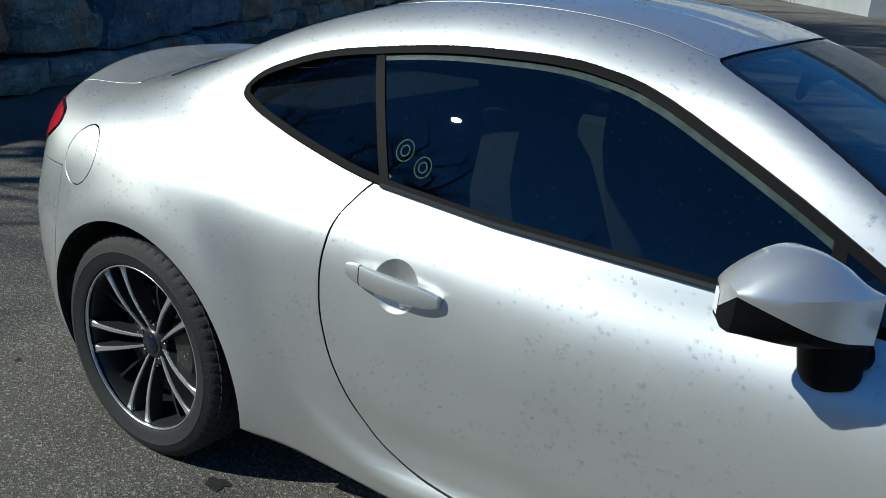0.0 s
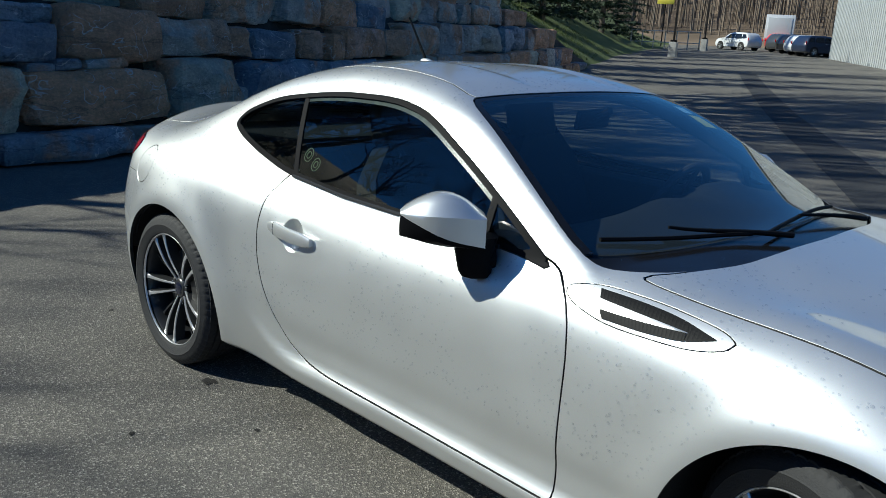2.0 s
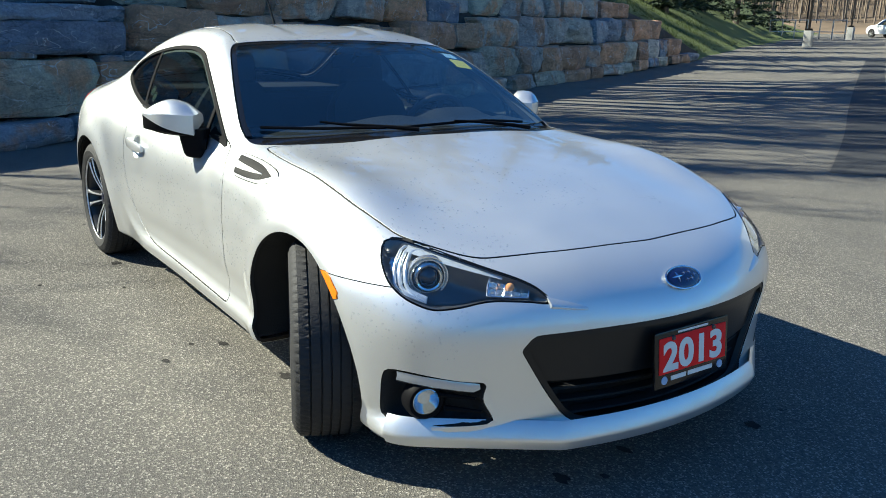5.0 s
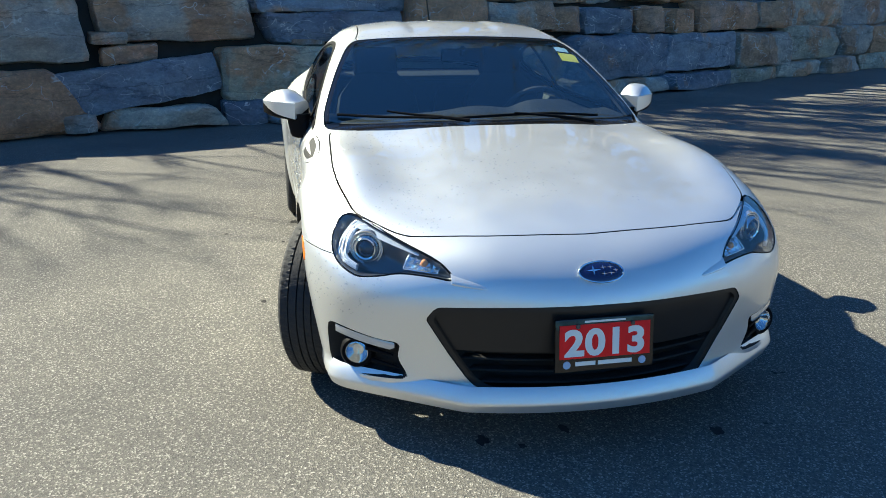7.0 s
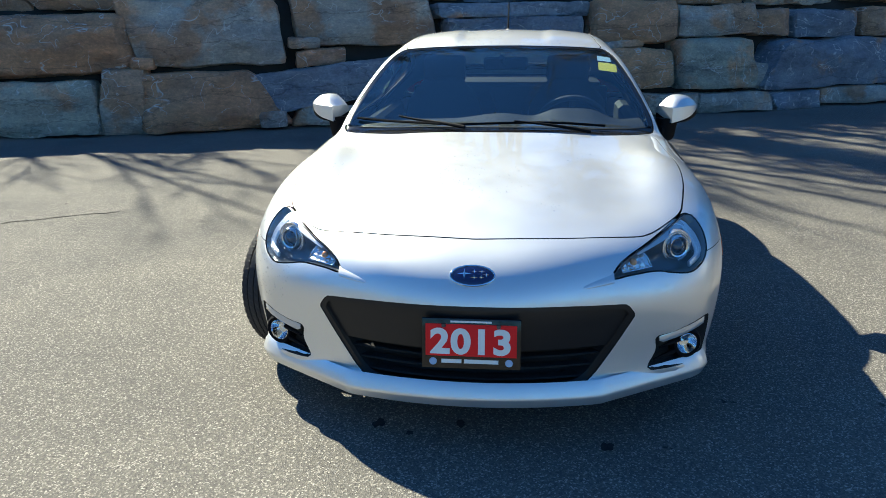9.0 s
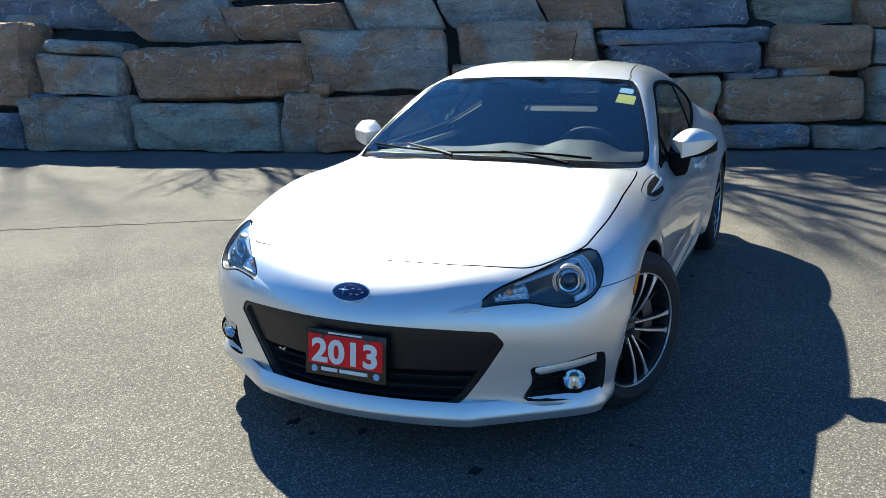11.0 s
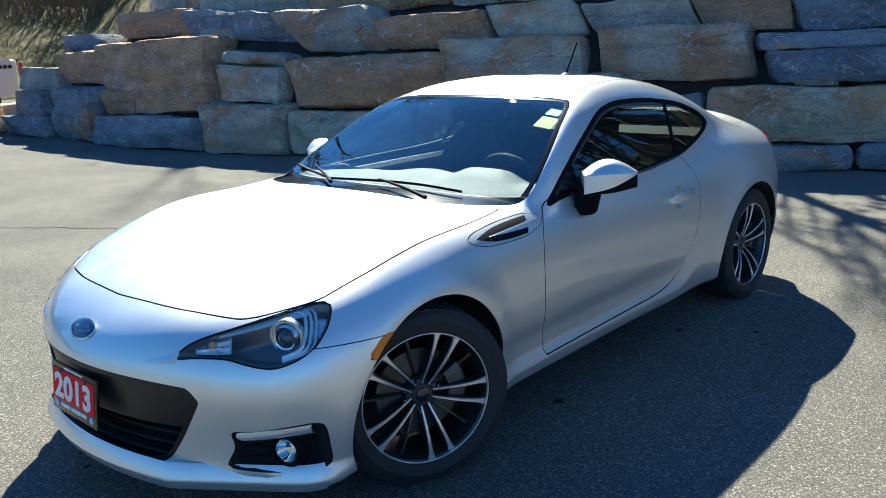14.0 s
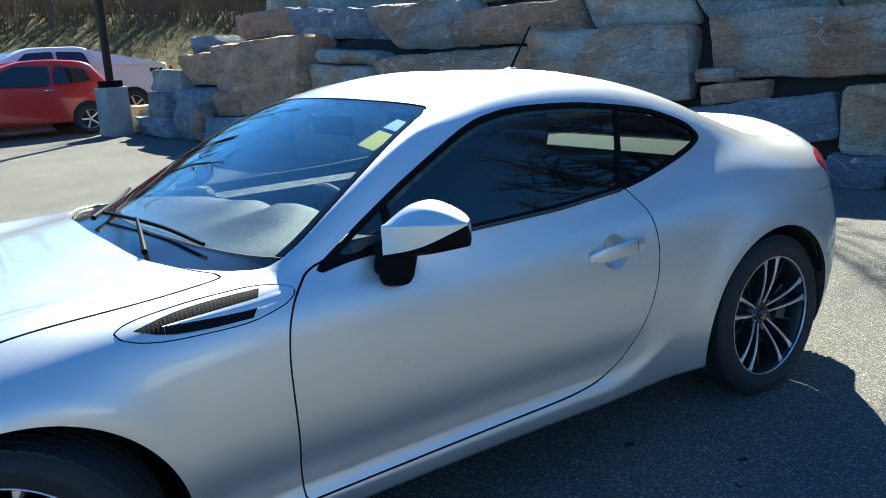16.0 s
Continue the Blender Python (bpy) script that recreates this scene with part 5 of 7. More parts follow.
# ---------------------------------------------------------------- wheels
def tyre_mesh():
    """A road tyre with ribs, shoulder blocks and sidewall rings; the axle lies along y, the outer side is +y."""
    half = 0.107
    prof = [(0.228, half - 0.012), (0.232, half - 0.0035), (0.243, half + 0.002), (0.262, half + 0.004), (0.266, half + 0.006), (0.270, half + 0.0035),
            (0.284, half), (0.296, half - 0.008), (0.303, half - 0.017)]
    tread = []
    ribs = [-0.090, -0.062, -0.056, -0.030, -0.024, -0.003, 0.003, 0.024, 0.030, 0.056, 0.062, 0.090]
    for i in range(len(ribs) - 1):
        a, b = ribs[i], ribs[i + 1]
        groove = i % 2 == 1
        r = lambda y: TYRE_R - 0.004 * (abs(y) / 0.088) ** 3 - (0.008 if groove else 0)
        tread += [(r(a), a + (0.0012 if groove else 0), i, groove), (r((a + b) / 2), (a + b) / 2, i, groove), (r(b), b - (0.0012 if groove else 0), i, groove)]
    outer = [(r, y, -1, False) for r, y in prof]
    inner = [(r, -y, -2, False) for r, y in prof[::-1]]
    ring = inner + tread + outer
    n = 320
    verts, faces, k = [], [], len(ring)
    for i in range(n):
        a = 2 * math.pi * i / n
        for r, y, tag, groove in ring:
            q = r
            if tag >= 0 and not groove:
                # narrow sipes, slanted and staggered from rib to rib
                if (i + tag * 2 + int(y * 120)) % 5 == 0:
                    q = r - (0.005 if tag in (0, 10) else 0.0035)
            elif tag < 0 and r > 0.295 and i % 5 == 0:
                q = r - 0.004
            verts.append((q * math.cos(a), y, q * math.sin(a)))
    for i in range(n):
        j = (i + 1) % n
        for q in range(k - 1):
            faces.append((i * k + q, i * k + q + 1, j * k + q + 1, j * k + q))
    me = mesh_of("tyre", verts, faces, mat=RUBBER)
    me.set_sharp_from_angle(angle=radians(38))
    return me


def spoke(bm, angle, lean, r0, r1, w0, w1, y0, y1, thick, bright=False):
    """A tapered bar from the hub to the rim, angle in degrees; lean turns its foot along the hub."""
    a0, a1 = radians(angle + lean), radians(angle)
    p0, p1 = Vector((r0 * math.cos(a0), 0, r0 * math.sin(a0))), Vector((r1 * math.cos(a1), 0, r1 * math.sin(a1)))
    d = (p1 - p0).normalized()
    s = Vector((-d.z, 0, d.x))
    rings = []
    for i in range(9):
        t = i / 8
        p = p0.lerp(p1, t)
        flare = 1 + 0.75 * max(0, t - 0.86) / 0.14
        w = (w0 + (w1 - w0) * t) * flare
        y = y0 + (y1 - y0) * t + 0.010 * math.sin(math.pi * t)
        if bright:
            rings.append([p + s * w + Vector((0, y - 0.001, 0)), p + s * w * 0.72 + Vector((0, y + 0.0022, 0)), p - s * w * 0.72 + Vector((0, y + 0.0022, 0)), p - s * w + Vector((0, y - 0.001, 0)),
                          p - s * w * 0.9 + Vector((0, y - 0.006, 0)), p + s * w * 0.9 + Vector((0, y - 0.006, 0))])
        else:
            rings.append([p + s * w + Vector((0, y, 0)), p - s * w + Vector((0, y, 0)), p - s * w * 1.35 + Vector((0, y - thick, 0)), p + s * w * 1.35 + Vector((0, y - thick, 0))])
    k = len(rings[0])
    vs = [[bm.verts.new(v) for v in r] for r in rings]
    for a, b in zip(vs, vs[1:]):
        for q in range(k):
            bm.faces.new((a[q], a[(q + 1) % k], b[(q + 1) % k], b[q]))
    bm.faces.new(vs[0][::-1])
    bm.faces.new(vs[-1])


def wheel_meshes():
    out = {"tyre": tyre_mesh()}
    v, f = lathe([(0.214, 0.100), (0.219, 0.098), (0.2195, 0.090), (0.212, 0.086), (0.206, 0.070), (0.200, 0.02), (0.196, -0.06), (0.205, -0.098), (0.218, -0.102)], 72)
    me = mesh_of("rim", v, f, mat=GUNMETAL)
    me.set_sharp_from_angle(angle=radians(40))
    out["rim"] = me
    v, f = lathe([(0.2185, 0.0985), (0.2172, 0.1008), (0.2148, 0.1008), (0.2138, 0.0985), (0.2134, 0.094)], 96)
    me = mesh_of("rim_edge", v, f, mat=MACHINED)
    out["rim_edge"] = me
    bm = bmesh.new()
    v, f = lathe([(0.0, 0.060), (0.030, 0.060), (0.034, 0.060), (0.044, 0.050), (0.062, 0.020), (0.066, -0.02)], 40)
    add(bm, v, f)
    out["hub"] = bm_mesh("hub", bm, GUNMETAL)
    bm = bmesh.new()
    v, f = lathe([(0.0, 0.067), (0.017, 0.0665), (0.0225, 0.064), (0.024, 0.060)], 32)
    add(bm, v, f)
    out["centre_cap"] = bm_mesh("centre_cap", bm, simple("cap_dark_blue", (0.012, 0.014, 0.03), 0.2, coat=0.6))
    bm = bmesh.new()
    v, f = lathe([(0.0, 0.058), (0.0085, 0.058), (0.0105, 0.056), (0.0115, 0.030)], 12)
    add(bm, v, f)
    out["wheel_nut"] = bm_mesh("wheel_nut", bm, GUNMETAL)
    bm = bmesh.new()
    for key, s in (("", -1), ("_b", 1)):
        bm = bmesh.new()
        spoke(bm, s * 9.4, s * 10, 0.040, 0.207, 0.0056, 0.0080, 0.050, 0.086, 0.040)
        out["spoke" + key] = bm_mesh("spoke", bm, GUNMETAL)
        bm = bmesh.new()
        spoke(bm, s * 9.9, s * 9, 0.038, 0.2140, 0.0028, 0.0072, 0.0525, 0.0885, 0.03, True)
        out["spoke_face" + key] = bm_mesh("spoke_face", bm, MACHINED)
    # a bright loop round each nut joins the neighbouring spokes
    bm = bmesh.new()
    loop = [Vector((0.050 + 0.0175 * math.cos(a), 0.0545, 0.0175 * math.sin(a))) for a in [radians(52 + 256 * i / 18) for i in range(19)]]
    tube(bm, loop, 0.0022, 6)
    out["nut_loop"] = bm_mesh("nut_loop", bm, MACHINED)
    bm = bmesh.new()
    spoke(bm, 0, 0, 0.05, 0.203, 0.0036, 0.0034, 0.022, 0.055, 0.040)
    out["thin_spoke"] = bm_mesh("thin_spoke", bm, GUNMETAL)
    bm = bmesh.new()
    v, f = lathe([(0.055, 0.022), (0.145, 0.020), (0.147, 0.010), (0.145, -0.002), (0.055, -0.004)], 64)
    add(bm, v, f)
    out["brake_disc"] = bm_mesh("brake_disc", bm, STEEL)
    bm = bmesh.new()
    rings = []
    for i in range(9):
        a = radians(146 + 7 * i)
        deep = 0.034 if i in (0, 8) else 0.040
        rings.append([bm.verts.new((r * math.cos(a), y, r * math.sin(a))) for r, y in ((0.088, 0.012 - deep), (0.094, 0.016 + deep), (0.150, 0.016 + deep), (0.158, 0.010 + deep), (0.158, 0.012 - deep))])
    for a, b in zip(rings, rings[1:]):
        for k in range(5):
            bm.faces.new((a[k], a[(k + 1) % 5], b[(k + 1) % 5], b[k]))
    bm.faces.new(rings[0])
    bm.faces.new(rings[-1][::-1])
    out["brake_caliper"] = bm_mesh("brake_caliper", bm, STEEL)
    return out


WHEEL = wheel_meshes()


def build_wheel(m, phase):
    w = new("wheel")
    w.parent = car
    w.matrix_basis = m

    def piece(name, turn=0.0, m2=None, label=""):
        ob = new(name.replace("_b", "") if name.endswith("_b") else name, WHEEL[name])
        ob.parent = w
        if m2 is not None:
            ob.matrix_basis = m2
        else:
            ob.matrix_basis = Matrix.Rotation(-radians(turn), 4, "Y") @ (Matrix() if name == "tyre" else Matrix.Diagonal((1.05, 1, 1.05, 1)))
        if label:
            tagged(ob, label)

    piece("tyre", label="worn black road tyre")
    piece("rim", label="dark painted alloy rim")
    piece("rim_edge", label="bright machined rim edge")
    piece("hub")
    piece("centre_cap", label="dark blue centre cap")
    piece("brake_disc", label="grey steel brake disc")
    piece("brake_caliper")
    for i in range(5):
        mid = phase + 72 * i
        for side in (-1, 1):
            # the two bars of a pair run nearly side by side
            key = "" if side < 0 else "_b"
            piece("spoke" + key, turn=mid)
            piece("spoke_face" + key, turn=mid)
        piece("thin_spoke", turn=mid + 36)
        piece("nut_loop", turn=mid + 36)
        a = radians(mid + 36)
        piece("wheel_nut", m2=Matrix.Translation((0.050 * math.cos(a), 0, 0.050 * math.sin(a))))
    return w


STEER = -24
build_wheel(pose(-WHEEL_X, 0.770, WHEEL_Z), 20)
build_wheel(pose(-WHEEL_X, -0.770, WHEEL_Z, 0, 0, 180), 63)
build_wheel(pose(WHEEL_X, 0.760, WHEEL_Z, 0, 0, STEER), 41)
build_wheel(pose(WHEEL_X, -0.760, WHEEL_Z, 0, 0, 180 + STEER), 30)


def crossing(t, f):
    """Where a sampled field last turns from inside to outside."""
    i = min(np.where(f < 0)[0][-1], len(t) - 2)
    return float(t[i] + (t[i + 1] - t[i]) * -f[i] / (f[i + 1] - f[i]))


def side_y(x, z):
    y = np.linspace(0.4, 1.0, 301)
    f = car_field(np.stack([np.full_like(y, x), y, np.full_like(y, z)], -1))
    return crossing(y, f)


def build_wheel_wells():
    for sx in (1, -1):
        for sy in (1, -1):
            bm = bmesh.new()
            n, rings = 28, []
            for y in (0.40, 0.60, 0.80, 0.872):
                r = 0.375
                ring = []
                for a in [math.pi * (-0.08 + (1.16 if sx > 0 else 0.98) * i / n) for i in range(n + 1)]:
                    x, z = sx * WHEEL_X + r * math.cos(a), 0.297 + r * math.sin(a)
                    ring.append(bm.verts.new((x, sy * min(y, side_y(x, max(z, 0.23)) - 0.012), z)))
                rings.append(ring)
            for a, b in zip(rings, rings[1:]):
                for i in range(n):
                    bm.faces.new((a[i], a[i + 1], b[i + 1], b[i]))
            bm.faces.new(rings[0])
            part("wheel_arch_liner", bm, LINER, car)


build_wheel_wells()

# ---------------------------------------------------------------- car: details
def top_z(x, y):
    """Height of the skin at a place seen from above."""
    z = np.linspace(0.5, 1.4, 361)
    f = car_field(np.stack([np.full_like(z, x), np.full_like(z, y), z], -1))
    inside = np.where(f < 0)[0]
    return crossing(z, f) if len(inside) else 0.6


def on_top(x, y, lift=0.0):
    p = np.array([[x, y, top_z(x, y)]])
    n = car_normal(p)[0]
    return Vector(p[0] + n * lift), Vector(n)


def lamp_point(a, z, depth=0.0):
    """A point of the left headlamp's lens, that deep behind it."""
    a = a / 1.035
    base = np.array([1.966 - 0.745 * a, 0.432 + 0.667 * a, z])
    way = np.array([0.667, 0.745, 0.0])
    t = np.linspace(-0.3, 0.4, 351)
    f = car_field(base + t[:, None] * way)
    hit = crossing(t, f)
    return Vector(base + way * (hit - depth))


def nose_at(y, z):
    x = np.linspace(1.2, 2.2, 401)
    f = car_field(np.stack([x, np.full_like(x, y), np.full_like(x, z)], -1))
    return crossing(x, f)


FLIP = Matrix.Diagonal((1, -1, 1, 1))


def twice(name, bm, mat, parents, label="", smooth=True):
    """A part on the left and its mirror image on the right."""
    left = bm_mesh(name, bm, mat, smooth)
    right = left.copy()
    right.transform(FLIP)
    right.flip_normals()
    made = []
    for me, parent in ((left, parents[0]), (right, parents[1])):
        ob = new(name, me)
        ob.parent = parent
        if label:
            tagged(ob, label)
        made.append(ob)
    return made


def build_mirrors():
    tips = [(0.340, 0.822), (0.200, 0.988)]
    d = Vector((tips[1][0] - tips[0][0], tips[1][1] - tips[0][1], 0)).normalized()
    n = Vector((d.y, -d.x, 0)) * (1 if d.y > 0 else -1)
    length = math.hypot(tips[1][0] - tips[0][0], tips[1][1] - tips[0][1])
    top = curve([(0, 0.930), (0.25, 0.968), (0.5, 0.981), (0.8, 0.960), (1.0, 0.932)], 0.05)
    crease = curve([(0, 0.924), (0.5, 0.930), (1.0, 0.924)], 0.05)
    under = curve([(0, 0.850), (0.5, 0.876), (0.85, 0.908), (1.0, 0.922)], 0.05)
    low = curve([(0, 0.842), (0.5, 0.846), (1.0, 0.866)], 0.05)
    deep = curve([(0, 0.045), (0.3, 0.060), (0.7, 0.052), (1.0, 0.018)], 0.05)
    shell, lower, glassbm = bmesh.new(), bmesh.new(), bmesh.new()
    rows_s, rows_l, rows_g = [], [], []
    for i in range(17):
        s = i / 16
        c = Vector((*tips[0], 0)) + d * (length * s)
        e = max(0.0, (s - 0.9) / 0.1)
        dp = float(deep(s)) * (1 - 0.45 * e * e)
        back = -0.060 * (1 - 0.55 * e * e)
        zt, zc, zu, zl = float(top(s)), float(crease(s)), float(under(s)), float(low(s))
        sec_top = [(back, zc - 0.030), (back, zt - 0.014), (back * 0.8, zt - 0.003), (back * 0.3, zt), (dp * 0.3, zt - 0.004), (dp * 0.7, zt - (zt - zc) * 0.45), (dp * 0.95, zc + 0.003), (dp, zc),
                   (dp, zc - (zc - zu) * 0.4), (dp * 0.97, zu)]
        sec_low = [(dp * 0.965, zu), (dp * 0.9, (zu + zl) / 2), (dp * 0.6, zl + 0.004), (dp * 0.2, zl), (back * 0.6, zl), (back, zl + 0.008), (back, zc - 0.030)]
        rows_s.append([shell.verts.new(c + n * q + Vector((0, 0, z))) for q, z in sec_top])
        rows_l.append([lower.verts.new(c + n * q + Vector((0, 0, z))) for q, z in sec_low])
        rows_g.append([glassbm.verts.new(c + n * (back - 0.002) + Vector((0, 0, z))) for z in (zl + 0.014, zt - 0.018)])
    for rows, bm in ((rows_s, shell), (rows_l, lower), (rows_g, glassbm)):
        for a, b in zip(rows, rows[1:]):
            for q in range(len(a) - 1):
                bm.faces.new((a[q], a[q + 1], b[q + 1], b[q]))
    for rows, bm in ((rows_s, shell), (rows_l, lower)):
        bm.faces.new(rows[0])
        bm.faces.new(rows[-1][::-1])
    hold = [new("door_mirror"), new("door_mirror")]
    for h in hold:
        h.parent = car
    twice("mirror_shell", shell, PAINT, hold, "silver painted mirror shell with raindrops")
    twice("mirror_base", lower, TRIM, hold, "black plastic underside")
    twice("mirror_glass", glassbm, MIRRORGLASS, hold)
    arm = bmesh.new()
    mid = Vector((0.318, 0.836, 0))
    rings = []
    for z, a, b, sh in ((0.872, 0.064, 0.042, 0.0), (0.845, 0.054, 0.038, 0.002), (0.805, 0.048, 0.036, 0.004), (0.778, 0.045, 0.034, 0.006), (0.764, 0.038, 0.028, 0.007), (0.758, 0.022, 0.016, 0.008)):
        row = []
        for k in range(24):
            t = 2 * math.pi * k / 24
            u, w = math.copysign(abs(math.cos(t)) ** 0.7, math.cos(t)), math.copysign(abs(math.sin(t)) ** 0.7, math.sin(t))
            row.append(arm.verts.new(mid - d * sh * 1.5 + d * (a * u) + n * (b * w) + Vector((0, 0, z + 0.10 * sh * u))))
        rings.append(row)
    for p, q in zip(rings, rings[1:]):
        for k in range(24):
            arm.faces.new((p[k], p[(k + 1) % 24], q[(k + 1) % 24], q[k]))
    arm.faces.new(rings[0])
    arm.faces.new(rings[-1][::-1])
    rod(arm, (0.352, 0.790, 0.812), (0.325, 0.832, 0.812), 0.030, 0.034, 16)
    twice("mirror_arm", arm, TRIM, hold)


def build_vents():
    """Ribbed black mesh and a painted fin in each fender vent; the slots meet in a point ahead."""
    top = curve([(0.686, 0.8155), (0.80, 0.811), (0.90, 0.802), (0.995, 0.7845)], 0.01)
    fin_top = curve([(0.610, 0.800), (0.650, 0.8035), (0.698, 0.7985), (0.80, 0.7915), (0.935, 0.7825)], 0.01)
    fin_low = curve([(0.610, 0.796), (0.650, 0.784), (0.715, 0.7785), (0.80, 0.778), (0.935, 0.7815)], 0.01)
    low = curve([(0.724, 0.7600), (0.85, 0.7595), (0.93, 0.766), (0.995, 0.7835)], 0.01)

    def strip(bm, x0, x1, hi, lo, lift, ridge=0.0, n=60, slant=0.0, ribs=0.0):
        rows = []
        for i in range(n + 1):
            t = i / n
            row = []
            for k in range(5):
                f = k / 4
                x = x0 + (x1 - x0) * t + slant * f * (1 - t)
                z = hi(x) * (1 - f) + lo(x) * f
                bump = ridge * (1 - abs(2 * f - 1)) + (ribs if ribs and i % 3 == 0 else 0.0)
                row.append(bm.verts.new((x, side_y(x, z) + lift + bump, z)))
            rows.append(row)
        for a, b in zip(rows, rows[1:]):
            for k in range(4):
                bm.faces.new((a[k], a[k + 1], b[k + 1], b[k]))

    bm = bmesh.new()
    split_hi = lambda x: float(fin_top(x)) if x < 0.93 else float(low(x))
    split_lo = lambda x: float(fin_low(x)) if x < 0.93 else float(low(x)) + 0.0002
    strip(bm, 0.687, 0.994, lambda x: float(top(x)), split_hi, 0.0036, 0, 90, 0.012, 0.0003)
    twice("vent_mesh", bm, MESHBLACK, vents, "black ribbed vent mesh", False)
    bm = bmesh.new()
    strip(bm, 0.710, 0.950, split_lo, lambda x: float(low(x)), 0.0036, 0, 75, 0.016, 0.0003)
    twice("vent_mesh", bm, MESHBLACK, vents, "black ribbed vent mesh", False)
    bm = bmesh.new()
    strip(bm, 0.612, 0.932, lambda x: float(fin_top(x)), lambda x: float(fin_low(x)), 0.0042, 0.0014, 60)
    twice("vent_fin", bm, PAINT, vents, "silver vent fin")


def build_handles():
    doors = [o for o in car.children if o.name.split(".")[0] == "door"]

    def section(bm, t, grow=0.0):
        x = -0.592 + 0.226 * t
        z = 0.717 - 0.014 * t
        y = side_y(x, z)
        out = 0.006 + 0.024 * math.sin(math.pi * min(1, max(0, 0.08 + 0.84 * t))) ** 0.6
        h = grow + 0.0235 * (1 - 0.45 * abs(2 * t - 1) ** 5)
        sec = []
        for k in range(12):
            a = 2 * math.pi * k / 12
            sec.append(bm.verts.new((x, y + out - 0.006 + (0.0085 + grow) * math.copysign(abs(math.cos(a)) ** 0.6, math.cos(a)), z + h * math.copysign(abs(math.sin(a)) ** 0.7, math.sin(a)))))
        return sec

    def skin_over(bm, rings):
        for a, b in zip(rings, rings[1:]):
            for k in range(12):
                bm.faces.new((a[k], a[(k + 1) % 12], b[(k + 1) % 12], b[k]))

    bm = bmesh.new()
    rings = [section(bm, i / 14) for i in range(15)]
    skin_over(bm, rings)
    bm.faces.new(rings[0])
    bm.faces.new(rings[-1][::-1])
    twice("door_handle", bm, PAINT, doors, "silver pull handle")
    bm = bmesh.new()
    skin_over(bm, [section(bm, 0.172, -0.001), section(bm, 0.1725, 0.0005), section(bm, 0.1815, 0.0005), section(bm, 0.182, -0.001)])
    twice("handle_seam", bm, TRIM, doors)


def build_front():
    # grille: a black beam over a deep mesh with bars
    p, t = tidy(GRILLE_SKIN)
    beam, hole = cut((p, t), 0.338 - p[:, 2])
    g = new("grille")
    g.parent = car
    part("grille_beam", panel_mesh("grille_beam", both(beam), SATINBLACK, 0.03, -0.016), SATINBLACK, g, "smooth black upper grille panel")
    edge = lambda q: -0.10 * ramp(-outline_field(np.abs(q[:, 1]), q[:, 2], GRILLE_LINE), 0.0, 0.03)
    part("grille_recess", panel_mesh("grille_recess", both(hole), LINER, 0, edge, False), LINER, g)
    for z, w in ((0.305, 0.42), (0.266, 0.395), (0.228, 0.36)):
        bm = bmesh.new()
        rows = []
        for i in range(25):
            y = -w + 2 * w * i / 24
            x = nose_at(y, z) - 0.045
            rows.append([bm.verts.new((x + dx, y, z + dz)) for dx, dz in ((0.012, 0.0), (0.008, 0.004), (-0.03, 0.003), (-0.03, -0.003), (0.008, -0.003))])
        for a, b in zip(rows, rows[1:]):
            for k in range(5):
                bm.faces.new((a[k], a[(k + 1) % 5], b[(k + 1) % 5], b[k]))
        bm.faces.new(rows[0])
        bm.faces.new(rows[-1][::-1])
        part("grille_bar", bm, LINER, g, smooth=False)
    # a narrow frame round the opening
    ring, _ = cut((p, t), -outline_field(p[:, 1], p[:, 2], GRILLE_LINE) - 0.016)
    part("grille_frame", panel_mesh("grille_frame", both(ring), SATINBLACK, 0.018, -0.004), SATINBLACK, g, "black grille frame")
    # fog lamp pockets
    for side, flip in ((0, False), (1, True)):
        skin = flipped(FOG_SKIN) if flip else FOG_SKIN
        edge = lambda q: -0.055 * ramp(-outline_field(np.abs(q[:, 1]), q[:, 2], FOG_LINE), 0.0, 0.022)
        part("fog_pocket", panel_mesh("fog_pocket", skin, LINER, 0, edge, False), LINER, car, "black fog lamp pocket")
    holds = [new("fog_lamp"), new("fog_lamp")]
    for h in holds:
        h.parent = car
    c = Vector((nose_at(0.727, 0.286) - 0.012, 0.727, 0.286))
    face = Vector((0.93, 0.30, 0.0)).normalized()
    turn = face.to_track_quat("Y", "Z").to_matrix().to_4x4()
    bm = bmesh.new()
    v, f = lathe([(0.036, 0.006), (0.030, 0.012), (0.016, 0.017), (0.0, 0.018)], 28)
    add(bm, v, f, Matrix.Translation(c) @ turn)
    twice("fog_lens", bm, LENS, holds, "round clear fog lamp lens")
    bm = bmesh.new()
    v, f = lathe([(0.0, -0.026), (0.018, -0.022), (0.032, -0.006), (0.036, 0.004), (0.040, 0.002), (0.044, -0.012), (0.046, -0.04)], 28)
    add(bm, v, f, Matrix.Translation(c) @ turn)
    twice("fog_reflector", bm, CHROME, holds)
    bm = bmesh.new()
    v, f = lathe([(0.038, 0.004), (0.048, 0.006), (0.056, -0.004), (0.060, -0.04)], 28)
    add(bm, v, f, Matrix.Translation(c) @ turn)
    twice("fog_ring", bm, TRIM, holds)
    # signal strip over the pocket
    bm = bmesh.new()
    rows = []
    for i in range(13):
        y = 0.618 + 0.172 * i / 12
        zt = 0.350 + 0.022 * i / 12
        zb = zt - 0.034 + (0.010 if i == 0 else 0)
        rows.append([bm.verts.new((nose_at(y, z) - dx, y, z)) for z, dx in ((zt - 0.002, 0.004), (zt - 0.012, -0.001), (zb + 0.006, 0.0), (zb, 0.012))])
